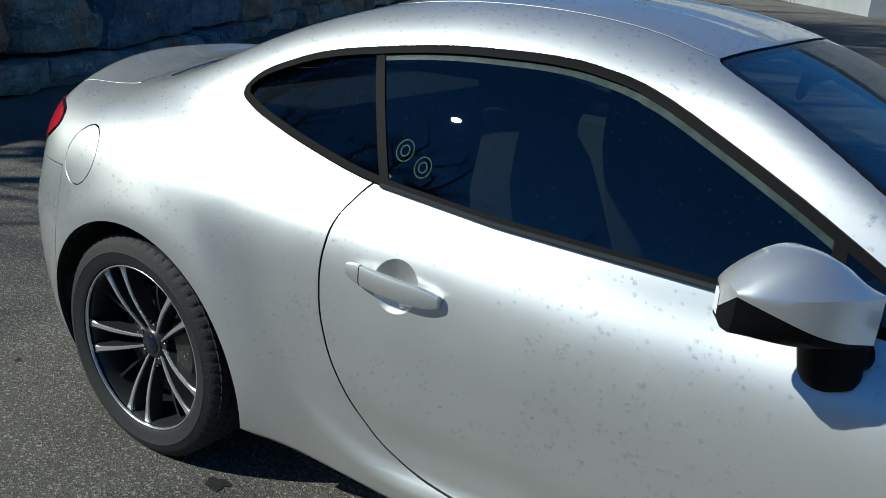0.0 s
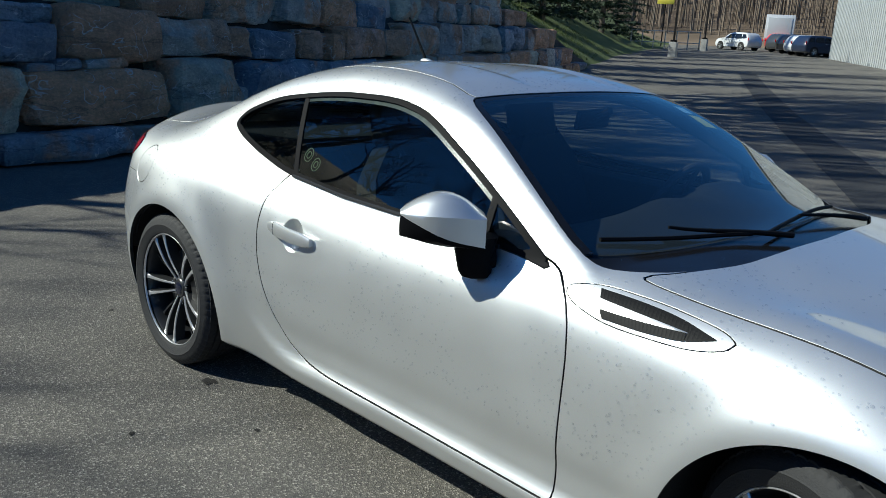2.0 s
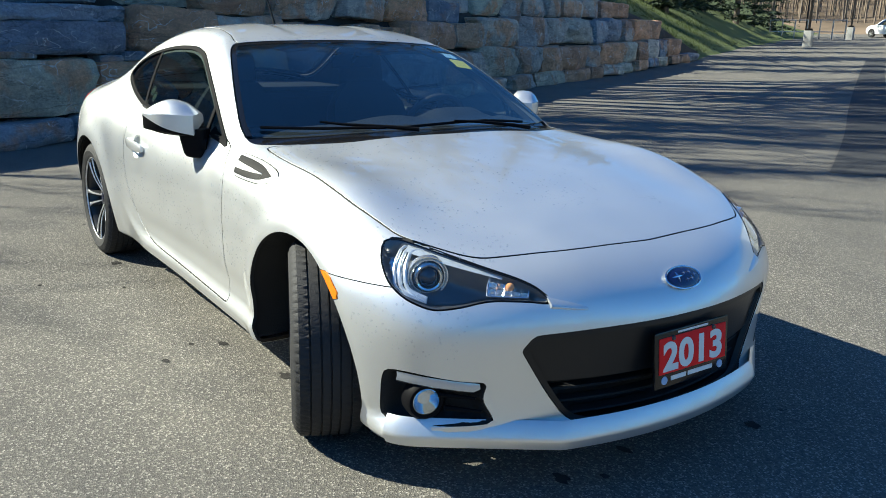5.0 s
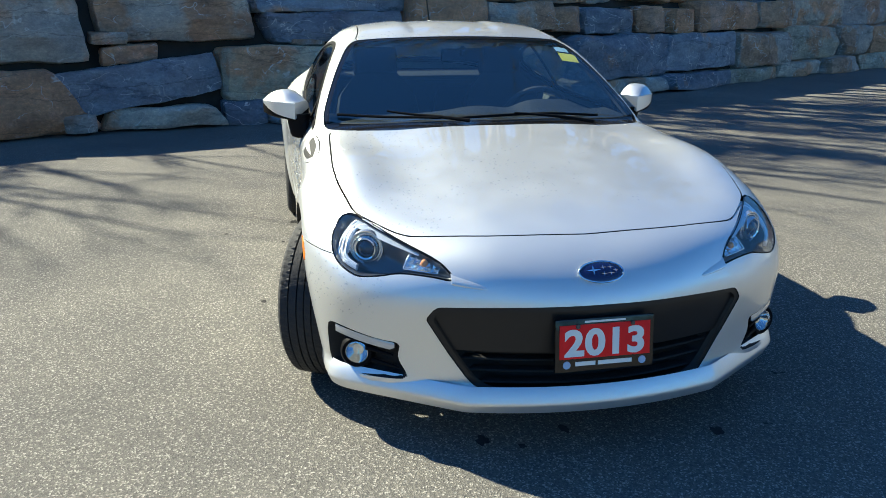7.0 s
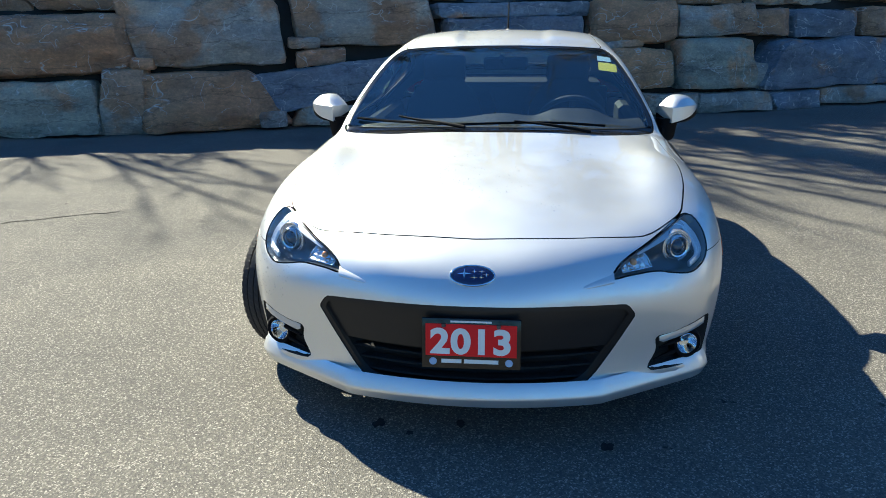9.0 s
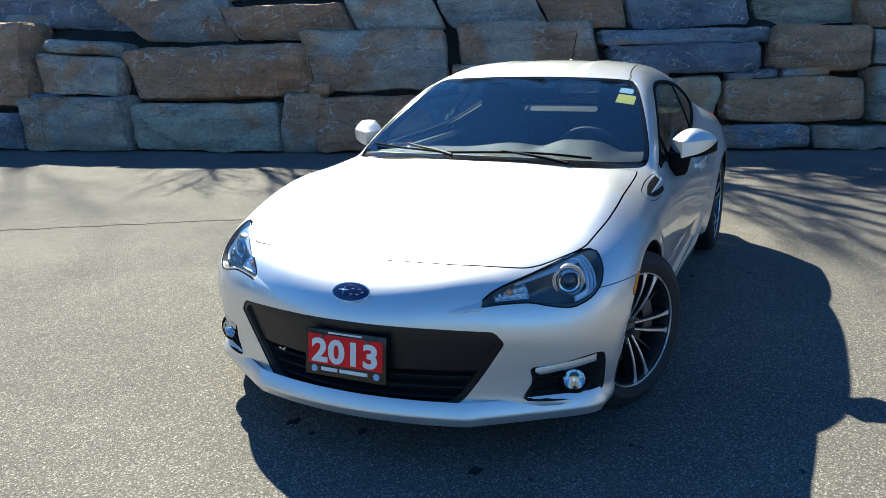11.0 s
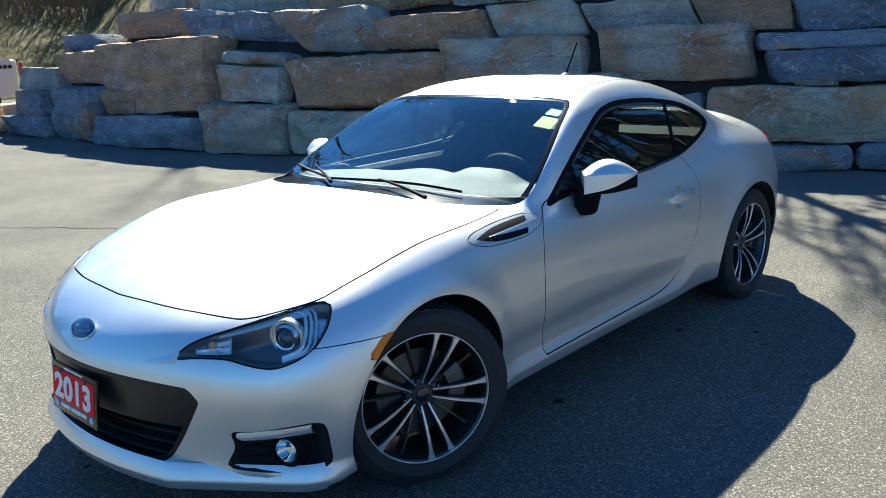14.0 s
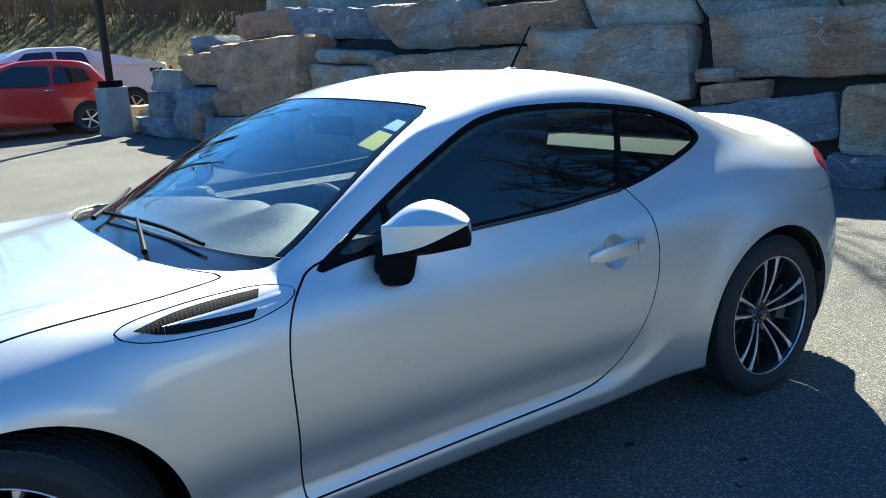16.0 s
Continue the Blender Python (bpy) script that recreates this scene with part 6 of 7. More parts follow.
    for a, b in zip(rows, rows[1:]):
        for k in range(3):
            bm.faces.new((a[k], a[k + 1], b[k + 1], b[k]))
    twice("signal_lamp", bm, simple("frosted_lens", (0.55, 0.57, 0.58), 0.16, 0.5, 0.8, 60, 0.05), [car, car], "clear ribbed signal lamp strip")
    # slats on the inner side of the pocket
    for z, y0 in ((0.302, 0.622), (0.262, 0.605)):
        bm = bmesh.new()
        rod(bm, (nose_at(y0, z) - 0.008, y0, z), (nose_at(y0 + 0.07, z) - 0.03, y0 + 0.075, z + 0.004), 0.004, 0.009, 8)
        twice("pocket_slat", bm, TRIM, [car, car])
    # licence plate with a dealer's plate in a black holder
    plate = new("plate")
    plate.parent = car
    x = nose_at(0, 0.40) + 0.014
    m = pose(x, 0, 0.381, 90 - 6, 0, 90)
    bm = bmesh.new()
    box(bm, (0.318, 0.166, 0.012), m, 0.004)
    part("plate_holder", bm, GLOSSBLACK, plate, "black plastic plate holder")
    bm = bmesh.new()
    box(bm, (0.292, 0.106, 0.003), m @ pose(0, 0.012, 0.0072), 0.001)
    part("plate_sheet", bm, PLATERED, plate, "red dealer plate")
    for i, digit in enumerate("2013"):
        cu = bpy.data.curves.new("digit", "FONT")
        cu.body, cu.size, cu.align_x, cu.align_y, cu.extrude, cu.offset = digit, 0.112, "CENTER", "CENTER", 0.0008, 0.0042
        ob = new("digit_tmp", cu)
        bpy.context.view_layer.update()
        me = bpy.data.meshes.new_from_object(ob.evaluated_get(bpy.context.evaluated_depsgraph_get()))
        bpy.data.objects.remove(ob)
        me.name = "digit"
        me.transform(m @ pose(-0.0995 + 0.0665 * i, 0.004, 0.0096) @ Matrix.Diagonal((1.12, 1.0, 1.0, 1)))
        me.materials.clear()
        me.materials.append(WHITE)
        part("digit", me, WHITE, plate, "white digit %s of the year" % digit)
    for x0, x1, y, h in ((-0.095, -0.030, -0.058, 0.013), (-0.022, 0.088, -0.058, 0.013), (-0.066, 0.066, 0.073, 0.006)):
        bm = bmesh.new()
        box(bm, (x1 - x0, h, 0.001), m @ pose((x0 + x1) / 2, y, 0.0066))
        part("writing_bar", bm, WHITE, plate, smooth=False)
    for sx in (-1, 1):
        bm = bmesh.new()
        made = bmesh.ops.create_cone(bm, cap_ends=True, segments=24, radius1=0.0125, radius2=0.0115, depth=0.002)["verts"]
        bmesh.ops.transform(bm, matrix=m @ pose(sx * 0.122, -0.060, 0.007), verts=made)
        part("plate_roundel", bm, simple("pale_blue_print", (0.35, 0.5, 0.7), 0.4), plate)
        bm = bmesh.new()
        made = bmesh.ops.create_cone(bm, cap_ends=True, segments=16, radius1=0.008, radius2=0.006, depth=0.006)["verts"]
        bmesh.ops.transform(bm, matrix=m @ pose(sx * 0.088, 0.060, 0.010), verts=made)
        part("plate_screw", bm, STEEL, plate)
    # badge on the nose
    badge = new("badge")
    badge.parent = car
    p = Vector((nose_at(0, 0.590), 0, 0.590))
    nn = Vector(car_normal(np.array([p]))[0])
    turn = nn.to_track_quat("Z", "Y").to_matrix().to_4x4()
    up = (turn.inverted() @ Vector((0, 0, 1, 0))).to_3d()
    mb = Matrix.Translation(p) @ turn @ Matrix.Rotation(math.atan2(up.y, up.x) - math.pi / 2, 4, "Z")
    bm = bmesh.new()
    made = bmesh.ops.create_uvsphere(bm, u_segments=40, v_segments=12, radius=1.0)["verts"]
    bmesh.ops.transform(bm, matrix=mb @ Matrix.Diagonal((0.071, 0.036, 0.009, 1)), verts=made)
    part("badge_oval", bm, BLUE, badge, "blue enamel oval badge")
    bm = bmesh.new()
    ring = [mb @ Vector((0.071 * math.cos(a), 0.036 * math.sin(a), 0.003)) for a in [2 * math.pi * i / 48 for i in range(48)]]
    tube(bm, ring, 0.0028, 8, True)
    part("badge_rim", bm, CHROME, badge)
    for sx, sy, r in ((-0.026, 0.004, 0.021), (0.006, 0.012, 0.009), (0.030, 0.012, 0.009), (0.045, 0.001, 0.009), (0.028, -0.008, 0.009), (0.006, -0.010, 0.009)):
        bm = bmesh.new()
        ring = []
        for i in range(8):
            q = r if i % 2 == 0 else r * 0.2
            a = math.pi * i / 4
            ring.append((sx + q * math.cos(a) * 1.15, sy + q * math.sin(a) * 0.85))
        zf = lambda x, y: 0.009 * math.sqrt(max(0, 1 - (x / 0.071) ** 2 - (y / 0.036) ** 2)) + 0.0012
        mid = bm.verts.new(mb @ Vector((sx, sy, zf(sx, sy) + 0.0015)))
        vs = [bm.verts.new(mb @ Vector((x, y, zf(x, y)))) for x, y in ring]
        for a, b in zip(vs, vs[1:] + vs[:1]):
            bm.faces.new((mid, a, b))
        part("badge_mark", bm, CHROME, badge, smooth=False)


SATIN = simple("satin_chrome", (0.86, 0.88, 0.90), 0.24, 0.92)
LAMPTRIM = simple("lamp_trim", (0.80, 0.82, 0.84), 0.34, 0.75)
BEZEL = simple("lamp_bezel", (0.13, 0.132, 0.135), 0.3, 0.6)


def build_headlamps():
    left, right = yield_lamp
    for skin, parent in ((LAMP_SKIN, left), (flipped(LAMP_SKIN), right)):
        def deep(q):
            a, z = lamp_uv(np.abs(q))
            return -0.070 * ramp(-outline_field(a, z, LAMP_LINE), 0.0, 0.026) - 0.002
        part("lamp_housing", panel_mesh("lamp_housing", skin, BEZEL, 0, deep, False), BEZEL, parent, "black lamp housing")
        fr = tidy(skin)
        ring, _ = cut(fr, -outline_field(*lamp_uv(np.abs(fr[0])), LAMP_LINE) - 0.0030)
        part("lamp_border", panel_mesh("lamp_border", ring, GLOSSBLACK, 0.004, 0.0), GLOSSBLACK, parent)
        inner = tidy(skin)
        a, z = lamp_uv(np.abs(inner[0]))
        bowl, _ = cut(inner, np.maximum(0.340 - a, np.maximum(0.064 - np.hypot(a - 0.345, z - 0.616), outline_field(a, z, LAMP_LINE) + 0.010)))
        part("lamp_reflector", panel_mesh("lamp_reflector", bowl, SATIN, 0.006, -0.044), SATIN, parent, "satin chrome reflector")
    par = [left, right]
    face = Vector((0.90, 0.42, 0.0)).normalized()
    turn = face.to_track_quat("Y", "Z").to_matrix().to_4x4()
    c = lamp_point(0.345, 0.616, 0.058)
    bm = bmesh.new()
    v, f = lathe([(0.028, 0.010), (0.031, 0.017), (0.036, 0.019), (0.040, 0.013), (0.041, -0.02)], 36)
    add(bm, v, f, Matrix.Translation(c) @ turn)
    twice("projector_ring", bm, CHROME, par)
    bm = bmesh.new()
    v, f = lathe([(0.0, 0.026), (0.011, 0.024), (0.022, 0.017), (0.028, 0.009), (0.029, 0.0)], 32)
    add(bm, v, f, Matrix.Translation(c) @ turn)
    twice("projector_lens", bm, simple("projector_glass", (0.03, 0.035, 0.045), 0.03, coat=1.0), par, "dark glass projector lens")
    # bright curved trim round the projector
    for k, (off, r) in enumerate(((0.0, 0.0060), (0.017, 0.0056), (0.033, 0.0050))):
        bm = bmesh.new()
        pts = []
        for a, z in rounded([(0.15 - off, 0.640), (0.28, 0.668 + off * 0.35), (0.400 + off * 0.9, 0.682 + off * 0.3), (0.408 + off, 0.640), (0.392 + off, 0.590 - off * 0.2), (0.330, 0.572 - off * 0.3)], 2, False):
            pts.append(lamp_point(a, z, 0.024 + k * 0.002))
        tube(bm, pts, r, 8)
        twice("lamp_trim", bm, LAMPTRIM, par, "bright satin lamp trim")
    # inner signal reflector
    bm = bmesh.new()
    c = lamp_point(0.118, 0.602, 0.042)
    # faceted cells, each a shallow pit with its own tilt
    cell = random.Random(7)
    for i in range(5):
        for j in range(3):
            a0, a1 = 0.060 + 0.022 * i, 0.060 + 0.022 * (i + 1)
            quad = []
            for a, t in ((a0, j / 3), (a1, j / 3), (a1, (j + 1) / 3), (a0, (j + 1) / 3)):
                low, high = 0.578 + 0.04 * (a - 0.06), 0.603 + 0.25 * (a - 0.06)
                quad.append(bm.verts.new(lamp_point(a, low + (high - low) * t, 0.030 + cell.uniform(-0.003, 0.003))))
            mid_a, mid_t = (a0 + a1) / 2 + cell.uniform(-0.004, 0.004), (j + cell.uniform(0.35, 0.65)) / 3
            low, high = 0.578 + 0.04 * (mid_a - 0.06), 0.603 + 0.25 * (mid_a - 0.06)
            pit = bm.verts.new(lamp_point(mid_a, low + (high - low) * mid_t, 0.042))
            for k in range(4):
                bm.faces.new((quad[k], quad[(k + 1) % 4], pit))
    rim = [lamp_point(a, z, 0.027) for a, z in ((0.060, 0.577), (0.115, 0.579), (0.171, 0.582), (0.173, 0.606), (0.170, 0.631), (0.115, 0.617), (0.060, 0.603), (0.060, 0.577))]
    tube(bm, rim, 0.0022, 6)
    twice("signal_reflector", bm, SATIN, par, "faceted chrome signal reflector", False)
    bm = bmesh.new()
    made = bmesh.ops.create_uvsphere(bm, u_segments=16, v_segments=10, radius=0.012)["verts"]
    bmesh.ops.translate(bm, vec=c + face * 0.014, verts=made)
    twice("signal_bulb", bm, simple("bulb_glass", (0.75, 0.33, 0.14), 0.1, coat=0.5), par, "amber signal bulb")
    # stepped bowl round the projector
    bm = bmesh.new()
    v, f = lathe([(0.042, -0.01), (0.045, 0.004), (0.048, 0.004), (0.050, -0.002), (0.053, 0.006), (0.056, 0.006), (0.058, -0.01)], 40)
    add(bm, v, f, Matrix.Translation(lamp_point(0.345, 0.616, 0.058)) @ turn)
    twice("projector_bowl", bm, SATIN, par, "stepped chrome bowl")
    # upper strip, widening outwards
    bm = bmesh.new()
    rows = []
    for i in range(13):
        t = i / 12
        a, z = 0.135 + 0.280 * t, 0.624 + 0.058 * t
        w = 0.009 + 0.011 * t
        rows.append([bm.verts.new(lamp_point(a, z + dz * w, d)) for dz, d in ((0.5, 0.020), (0.35, 0.014), (-0.35, 0.016), (-0.5, 0.024))])
    for a, b in zip(rows, rows[1:]):
        for k in range(3):
            bm.faces.new((a[k], a[k + 1], b[k + 1], b[k]))
    twice("light_strip", bm, simple("light_guide", (0.62, 0.65, 0.68), 0.2, 0.3, 0.6), par, "pale light strip")


def build_wipers():
    for blade, arm in ((((0.590, -0.670), (0.785, -0.240)), ((0.650, -0.455), (0.850, -0.130))),
                       (((0.806, -0.200), (0.715, 0.500)), ((0.772, 0.090), (0.850, 0.430)))):
        w = new("wiper")
        w.parent = car
        bm = bmesh.new()
        pts = []
        for i in range(13):
            t = i / 12
            p, n = on_top(blade[0][0] + (blade[1][0] - blade[0][0]) * t, blade[0][1] + (blade[1][1] - blade[0][1]) * t, 0.010)
            pts.append(p)
        tube(bm, pts, 0.0060, 6)
        part("blade", bm, TRIM, w)
        bm = bmesh.new()
        pts = []
        for i in range(9):
            t = i / 8
            p, n = on_top(arm[0][0] + (arm[1][0] - arm[0][0]) * t, arm[0][1] + (arm[1][1] - arm[0][1]) * t, 0.019 - 0.008 * t)
            pts.append(p)
        tube(bm, pts, lambda t: 0.0042 + 0.0045 * t, 8)
        part("arm", bm, TRIM, w)


def build_antenna():
    a = new("antenna")
    a.parent = car
    p, n = on_top(-0.760, 0.0)
    bm = bmesh.new()
    made = bmesh.ops.create_uvsphere(bm, u_segments=16, v_segments=8, radius=1)["verts"]
    bmesh.ops.transform(bm, matrix=Matrix.Translation(p) @ Matrix.Rotation(radians(10), 4, "Y") @ Matrix.Diagonal((0.042, 0.018, 0.018, 1)), verts=made)
    part("antenna_base", bm, PAINT, a)
    bm = bmesh.new()
    rod(bm, p + Vector((-0.01, 0, 0.012)), p + Vector((-0.120, 0, 0.175)), 0.0056, 0.0036, 8)
    part("antenna_rod", bm, TRIM, a)


LINING = simple("door_lining", (0.05, 0.053, 0.052), 0.46, bump_scale=420, bump_strength=0.3)


def build_cabin():
    # floor, engine bay and luggage floor close the car from below
    bm = bmesh.new()
    box(bm, (3.4, 0.92, 0.05), pose(0.05, 0, 0.215), 0.01)
    box(bm, (1.75, 1.56, 0.05), pose(0, 0, 0.215), 0.01)
    part("floor_pan", bm, LINER, car)
    bm = bmesh.new()
    box(bm, (0.06, 1.40, 0.62), pose(0.78, 0, 0.52), 0.01)
    box(bm, (0.75, 0.78, 0.40), pose(1.50, 0, 0.43), 0.02)
    part("bulkhead", bm, LINER, car)
    bm = bmesh.new()
    box(bm, (0.62, 1.20, 0.03), pose(-1.42, 0, 0.905), 0.01)
    box(bm, (0.05, 1.30, 0.55), pose(-1.15, 0, 0.62), 0.02)
    part("rear_shelf", bm, CABIN, car, "dark rear parcel shelf")
    # dashboard: a lofted pad with a cowl over the dials
    bm = bmesh.new()
    rows = []
    for i in range(41):
        y = -0.70 + 1.40 * i / 40
        hump = 0.055 * math.exp(-((y - 0.37) / 0.16) ** 4) + 0.030 * math.exp(-((y - 0.02) / 0.17) ** 2)
        edge = max(0, abs(y) - 0.55)
        rows.append([bm.verts.new((x - edge * 0.5, y, z)) for x, z in ((0.745, 0.855 - 0.25 * edge), (0.62, 0.862), (0.50, 0.868 + hump * 0.45), (0.40, 0.870 + hump), (0.35, 0.862 + hump), (0.325, 0.835 + hump * 0.6),
                                                       (0.345, 0.76), (0.40, 0.62), (0.50, 0.40))])
    for a, b in zip(rows, rows[1:]):
        for k in range(8):
            bm.faces.new((a[k], a[k + 1], b[k + 1], b[k]))
    part("dashboard", bm, DASH, car, "grey plastic dashboard with a domed dial cowl")
    sw = new("steering_wheel")
    sw.parent = car
    m = pose(0.205, 0.370, 0.800, 0, -66, 0)
    bm = bmesh.new()
    tube(bm, [m @ Vector((0.178 * math.cos(a), 0.178 * math.sin(a), 0)) for a in [2 * math.pi * i / 40 for i in range(40)]], 0.0155, 10, True)
    part("wheel_ring", bm, CABIN, sw)
    bm = bmesh.new()
    box(bm, (0.13, 0.14, 0.04), m @ pose(0.0, 0, -0.02), 0.015)
    for a in (0, 180, 270):
        box(bm, (0.11, 0.032, 0.012), m @ pose(0, 0, -0.008, 0, 0, a + 90) @ pose(0.115, 0, 0), 0.004)
    part("wheel_boss", bm, CABIN, sw)

    def seat(x, y, lean, tall, width, head):
        s = new("seat")
        s.parent = car
        bm = bmesh.new()
        box(bm, (0.52, width, 0.15), pose(x + 0.24, y, 0.40, 0, -7, 0), 0.05, 4)
        part("cushion", bm, CLOTH, s)
        bm = bmesh.new()
        mm = pose(x, y, 0.44, 0, lean, 0)
        rows = []
        for i in range(15):
            t = i / 14
            w = width / 2 * (1 - 0.28 * t ** 3) if t < 0.8 or not head else width / 2 * (0.857 - (t - 0.8) * 1.9)
            dep = 0.085 - 0.03 * t
            row = []
            for k in range(16):
                a = 2 * math.pi * k / 16
                cx, cy = math.cos(a), math.sin(a)
                bolster = 0.035 * abs(cy) ** 3 if cx > 0 else 0
                row.append(bm.verts.new(mm @ Vector((dep * math.copysign(abs(cx) ** 0.5, cx) + bolster, w * math.copysign(abs(cy) ** 0.5, cy), tall * t))))
            rows.append(row)
        for a, b in zip(rows, rows[1:]):
            for k in range(16):
                bm.faces.new((a[k], a[(k + 1) % 16], b[(k + 1) % 16], b[k]))
        bm.faces.new(rows[-1])
        part("backrest", bm, CLOTH, s)
        if head:
            bm = bmesh.new()
            box(bm, (0.085, 0.25, 0.16), mm @ pose(0.01, 0, tall + 0.075, 0, 3, 0), 0.038, 4)
            for sy in (-0.06, 0.06):
                rod(bm, mm @ Vector((0, sy, tall - 0.05)), mm @ Vector((0, sy, tall + 0.02)), 0.006)
            part("headrest", bm, CLOTH, s)

    seat(-0.32, 0.365, -17, 0.56, 0.50, True)
    seat(-0.32, -0.365, -17, 0.56, 0.50, True)
    seat(-1.02, 0.32, -22, 0.44, 0.52, False)
    seat(-1.02, -0.32, -22, 0.44, 0.52, False)
    # door linings
    for sy, lining in ((1, "left"), (-1, "right")):
        bm = bmesh.new()
        rows = []
        for i in range(15):
            x = -0.80 + 1.28 * i / 14
            zt = 0.835 - 0.012 * i / 14
            rows.append([bm.verts.new((x, sy * y, z)) for y, z in ((0.745, zt - 0.03), (0.735, zt), (0.700, zt + 0.002), (0.672, zt - 0.018), (0.668, zt - 0.12), (0.650, 0.60), (0.655, 0.35))])
        for a, b in zip(rows, rows[1:]):
            for k in range(6):
                bm.faces.new((a[k], a[k + 1], b[k + 1], b[k]))
        part("door_lining", bm, LINING, car, "grey plastic door lining")
    # inner mirror
    im = new("inner_mirror")
    im.parent = car
    bm = bmesh.new()
    box(bm, (0.022, 0.235, 0.066), pose(0.055, 0.02, 1.118, 0, 8, 8), 0.016, 4)
    part("mirror_case", bm, TRIM, im)
    bm = bmesh.new()
    rod(bm, (0.065, 0.01, 1.12), (0.135, 0.0, 1.155), 0.010, 0.014)
    part("mirror_stem", bm, TRIM, im)
    # stickers inside the windscreen and on the door glass
    for name, x, y, w, h, mat, label in (("yellow_sticker", 0.192, 0.542, 0.092, 0.078, YELLOW, "yellow paper sticker"), ("blue_sticker", 0.112, 0.528, 0.068, 0.052, simple("pale_blue_paper", (0.45, 0.66, 0.78), 0.6), "pale blue paper sticker")):
        bm = bmesh.new()
        grid = [[bm.verts.new(on_top(x + (i / 4 - 0.5) * h * 1.0, y + (j / 4 - 0.5) * w, -0.008)[0]) for j in range(5)] for i in range(5)]
        for i in range(4):
            for j in range(4):
                bm.faces.new((grid[i][j], grid[i][j + 1], grid[i + 1][j + 1], grid[i + 1][j]))
        part(name, bm, mat, car, label)
    for x, z, r in ((-0.500, 0.928, 0.020), (-0.555, 0.952, 0.021)):
        bm = bmesh.new()
        for rr, w in ((r, 0.0014), (r * 0.5, 0.0016)):
            pts = []
            for i in range(24):
                a = 2 * math.pi * i / 24
                xx, zz = x + rr * math.cos(a), z + rr * math.sin(a)
                pts.append((xx, -(side_y(xx, zz) - 0.007), zz))
            tube(bm, pts, w, 6, True)
        part("round_decal", bm, simple("green_print", (0.42, 0.5, 0.30), 0.5), car, "small round green window decal")


WATER = glass_material("water", (0.93, 0.94, 0.95), 0.0, 1.0, 1.45)


def build_drops():
    """Rain beads left on the paint and glass."""
    rng = random.Random(3)
    verts, faces = [], []

    def drop(p, n, r):
        u = n.orthogonal().normalized()
        v = n.cross(u)
        base = len(verts)
        for rr, hh in ((1.0, -0.08), (0.84, 0.46)):
            for k in range(7):
                a = 2 * math.pi * k / 7
                verts.append(p + u * (r * rr * math.cos(a)) + v * (r * rr * math.sin(a)) + n * (r * hh))
        verts.append(p + n * r * 0.72)
        for k in range(7):
            faces.append((base + k, base + (k + 1) % 7, base + 7 + (k + 1) % 7, base + 7 + k))
            faces.append((base + 7 + k, base + 7 + (k + 1) % 7, base + 14))

    pts, nrm = [], []
    want = 9000
    xs = np.array([rng.uniform(-1.9, 2.0) for _ in range(26000)])
    an = np.array([rng.uniform(-0.35, math.pi + 0.1) for _ in range(26000)])
    way = np.stack([0 * an, np.cos(an), np.sin(an)], -1)
    org = np.stack([np.clip(xs, -1.4, 1.5), 0 * xs, 0 * xs + 0.44], -1)
    way[:, 0] = (xs - org[:, 0]) * 1.2
    way /= np.linalg.norm(way, axis=1, keepdims=True)
    p = cast(org, way)
    n = car_normal(p)
    made = 0
    for q, m in zip(p, n):
        clump = noise.noise(Vector(q) * 2.3) + 0.6 * noise.noise(Vector(q) * 7)
        right = 0.32 if q[1] < 0 else -0.2
        if clump + right < 0.12 or made > want:
            continue
        if np.hypot(abs(q[0]) - WHEEL_X, q[2] - 0.297) < 0.40 and abs(q[1]) > 0.5:
            continue
        if q[2] < 0.42 or q[0] > 1.93 or m[2] < -0.2:
            continue
        glassy = 0.05 < q[0] < 0.75 and m[2] > 0.5 and abs(q[1]) < 0.7
        if q[0] > 0.85 and q[1] > -0.45 and rng.random() < 0.85:
            continue
        if glassy and rng.random() < 0.85:
            continue
        drop(Vector(q), Vector(m), rng.choice((0.0014, 0.0019, 0.0024, 0.0030, 0.0040)))
        made += 1
    me = mesh_of("rain_water", verts, faces, mat=WATER)
    ob = new("rain_water", me)
    ob.parent = car
    tagged(ob, "clear beads of rain on the paint", kind="stuff")


def build_belt():
    """The glossy moulding along the foot of each side window."""
    xs = np.linspace(-0.58, 0.36, 40)
    zs = np.interp(xs, [-0.62, -0.30, 0.05, 0.40], [0.880, 0.858, 0.850, 0.838]) + 0.002
    p = cast(np.stack([xs, 0 * xs, zs], -1), np.tile([0.0, 1.0, 0.0], (len(xs), 1)))
    n = car_normal(p)
    bm = bmesh.new()
    tube(bm, [Vector(q + m * 0.003) for q, m in zip(p, n)], 0.0062, 10)
    twice("belt_moulding", bm, BELT, [car, car], "glossy dark moulding at the foot of the window")


build_belt()


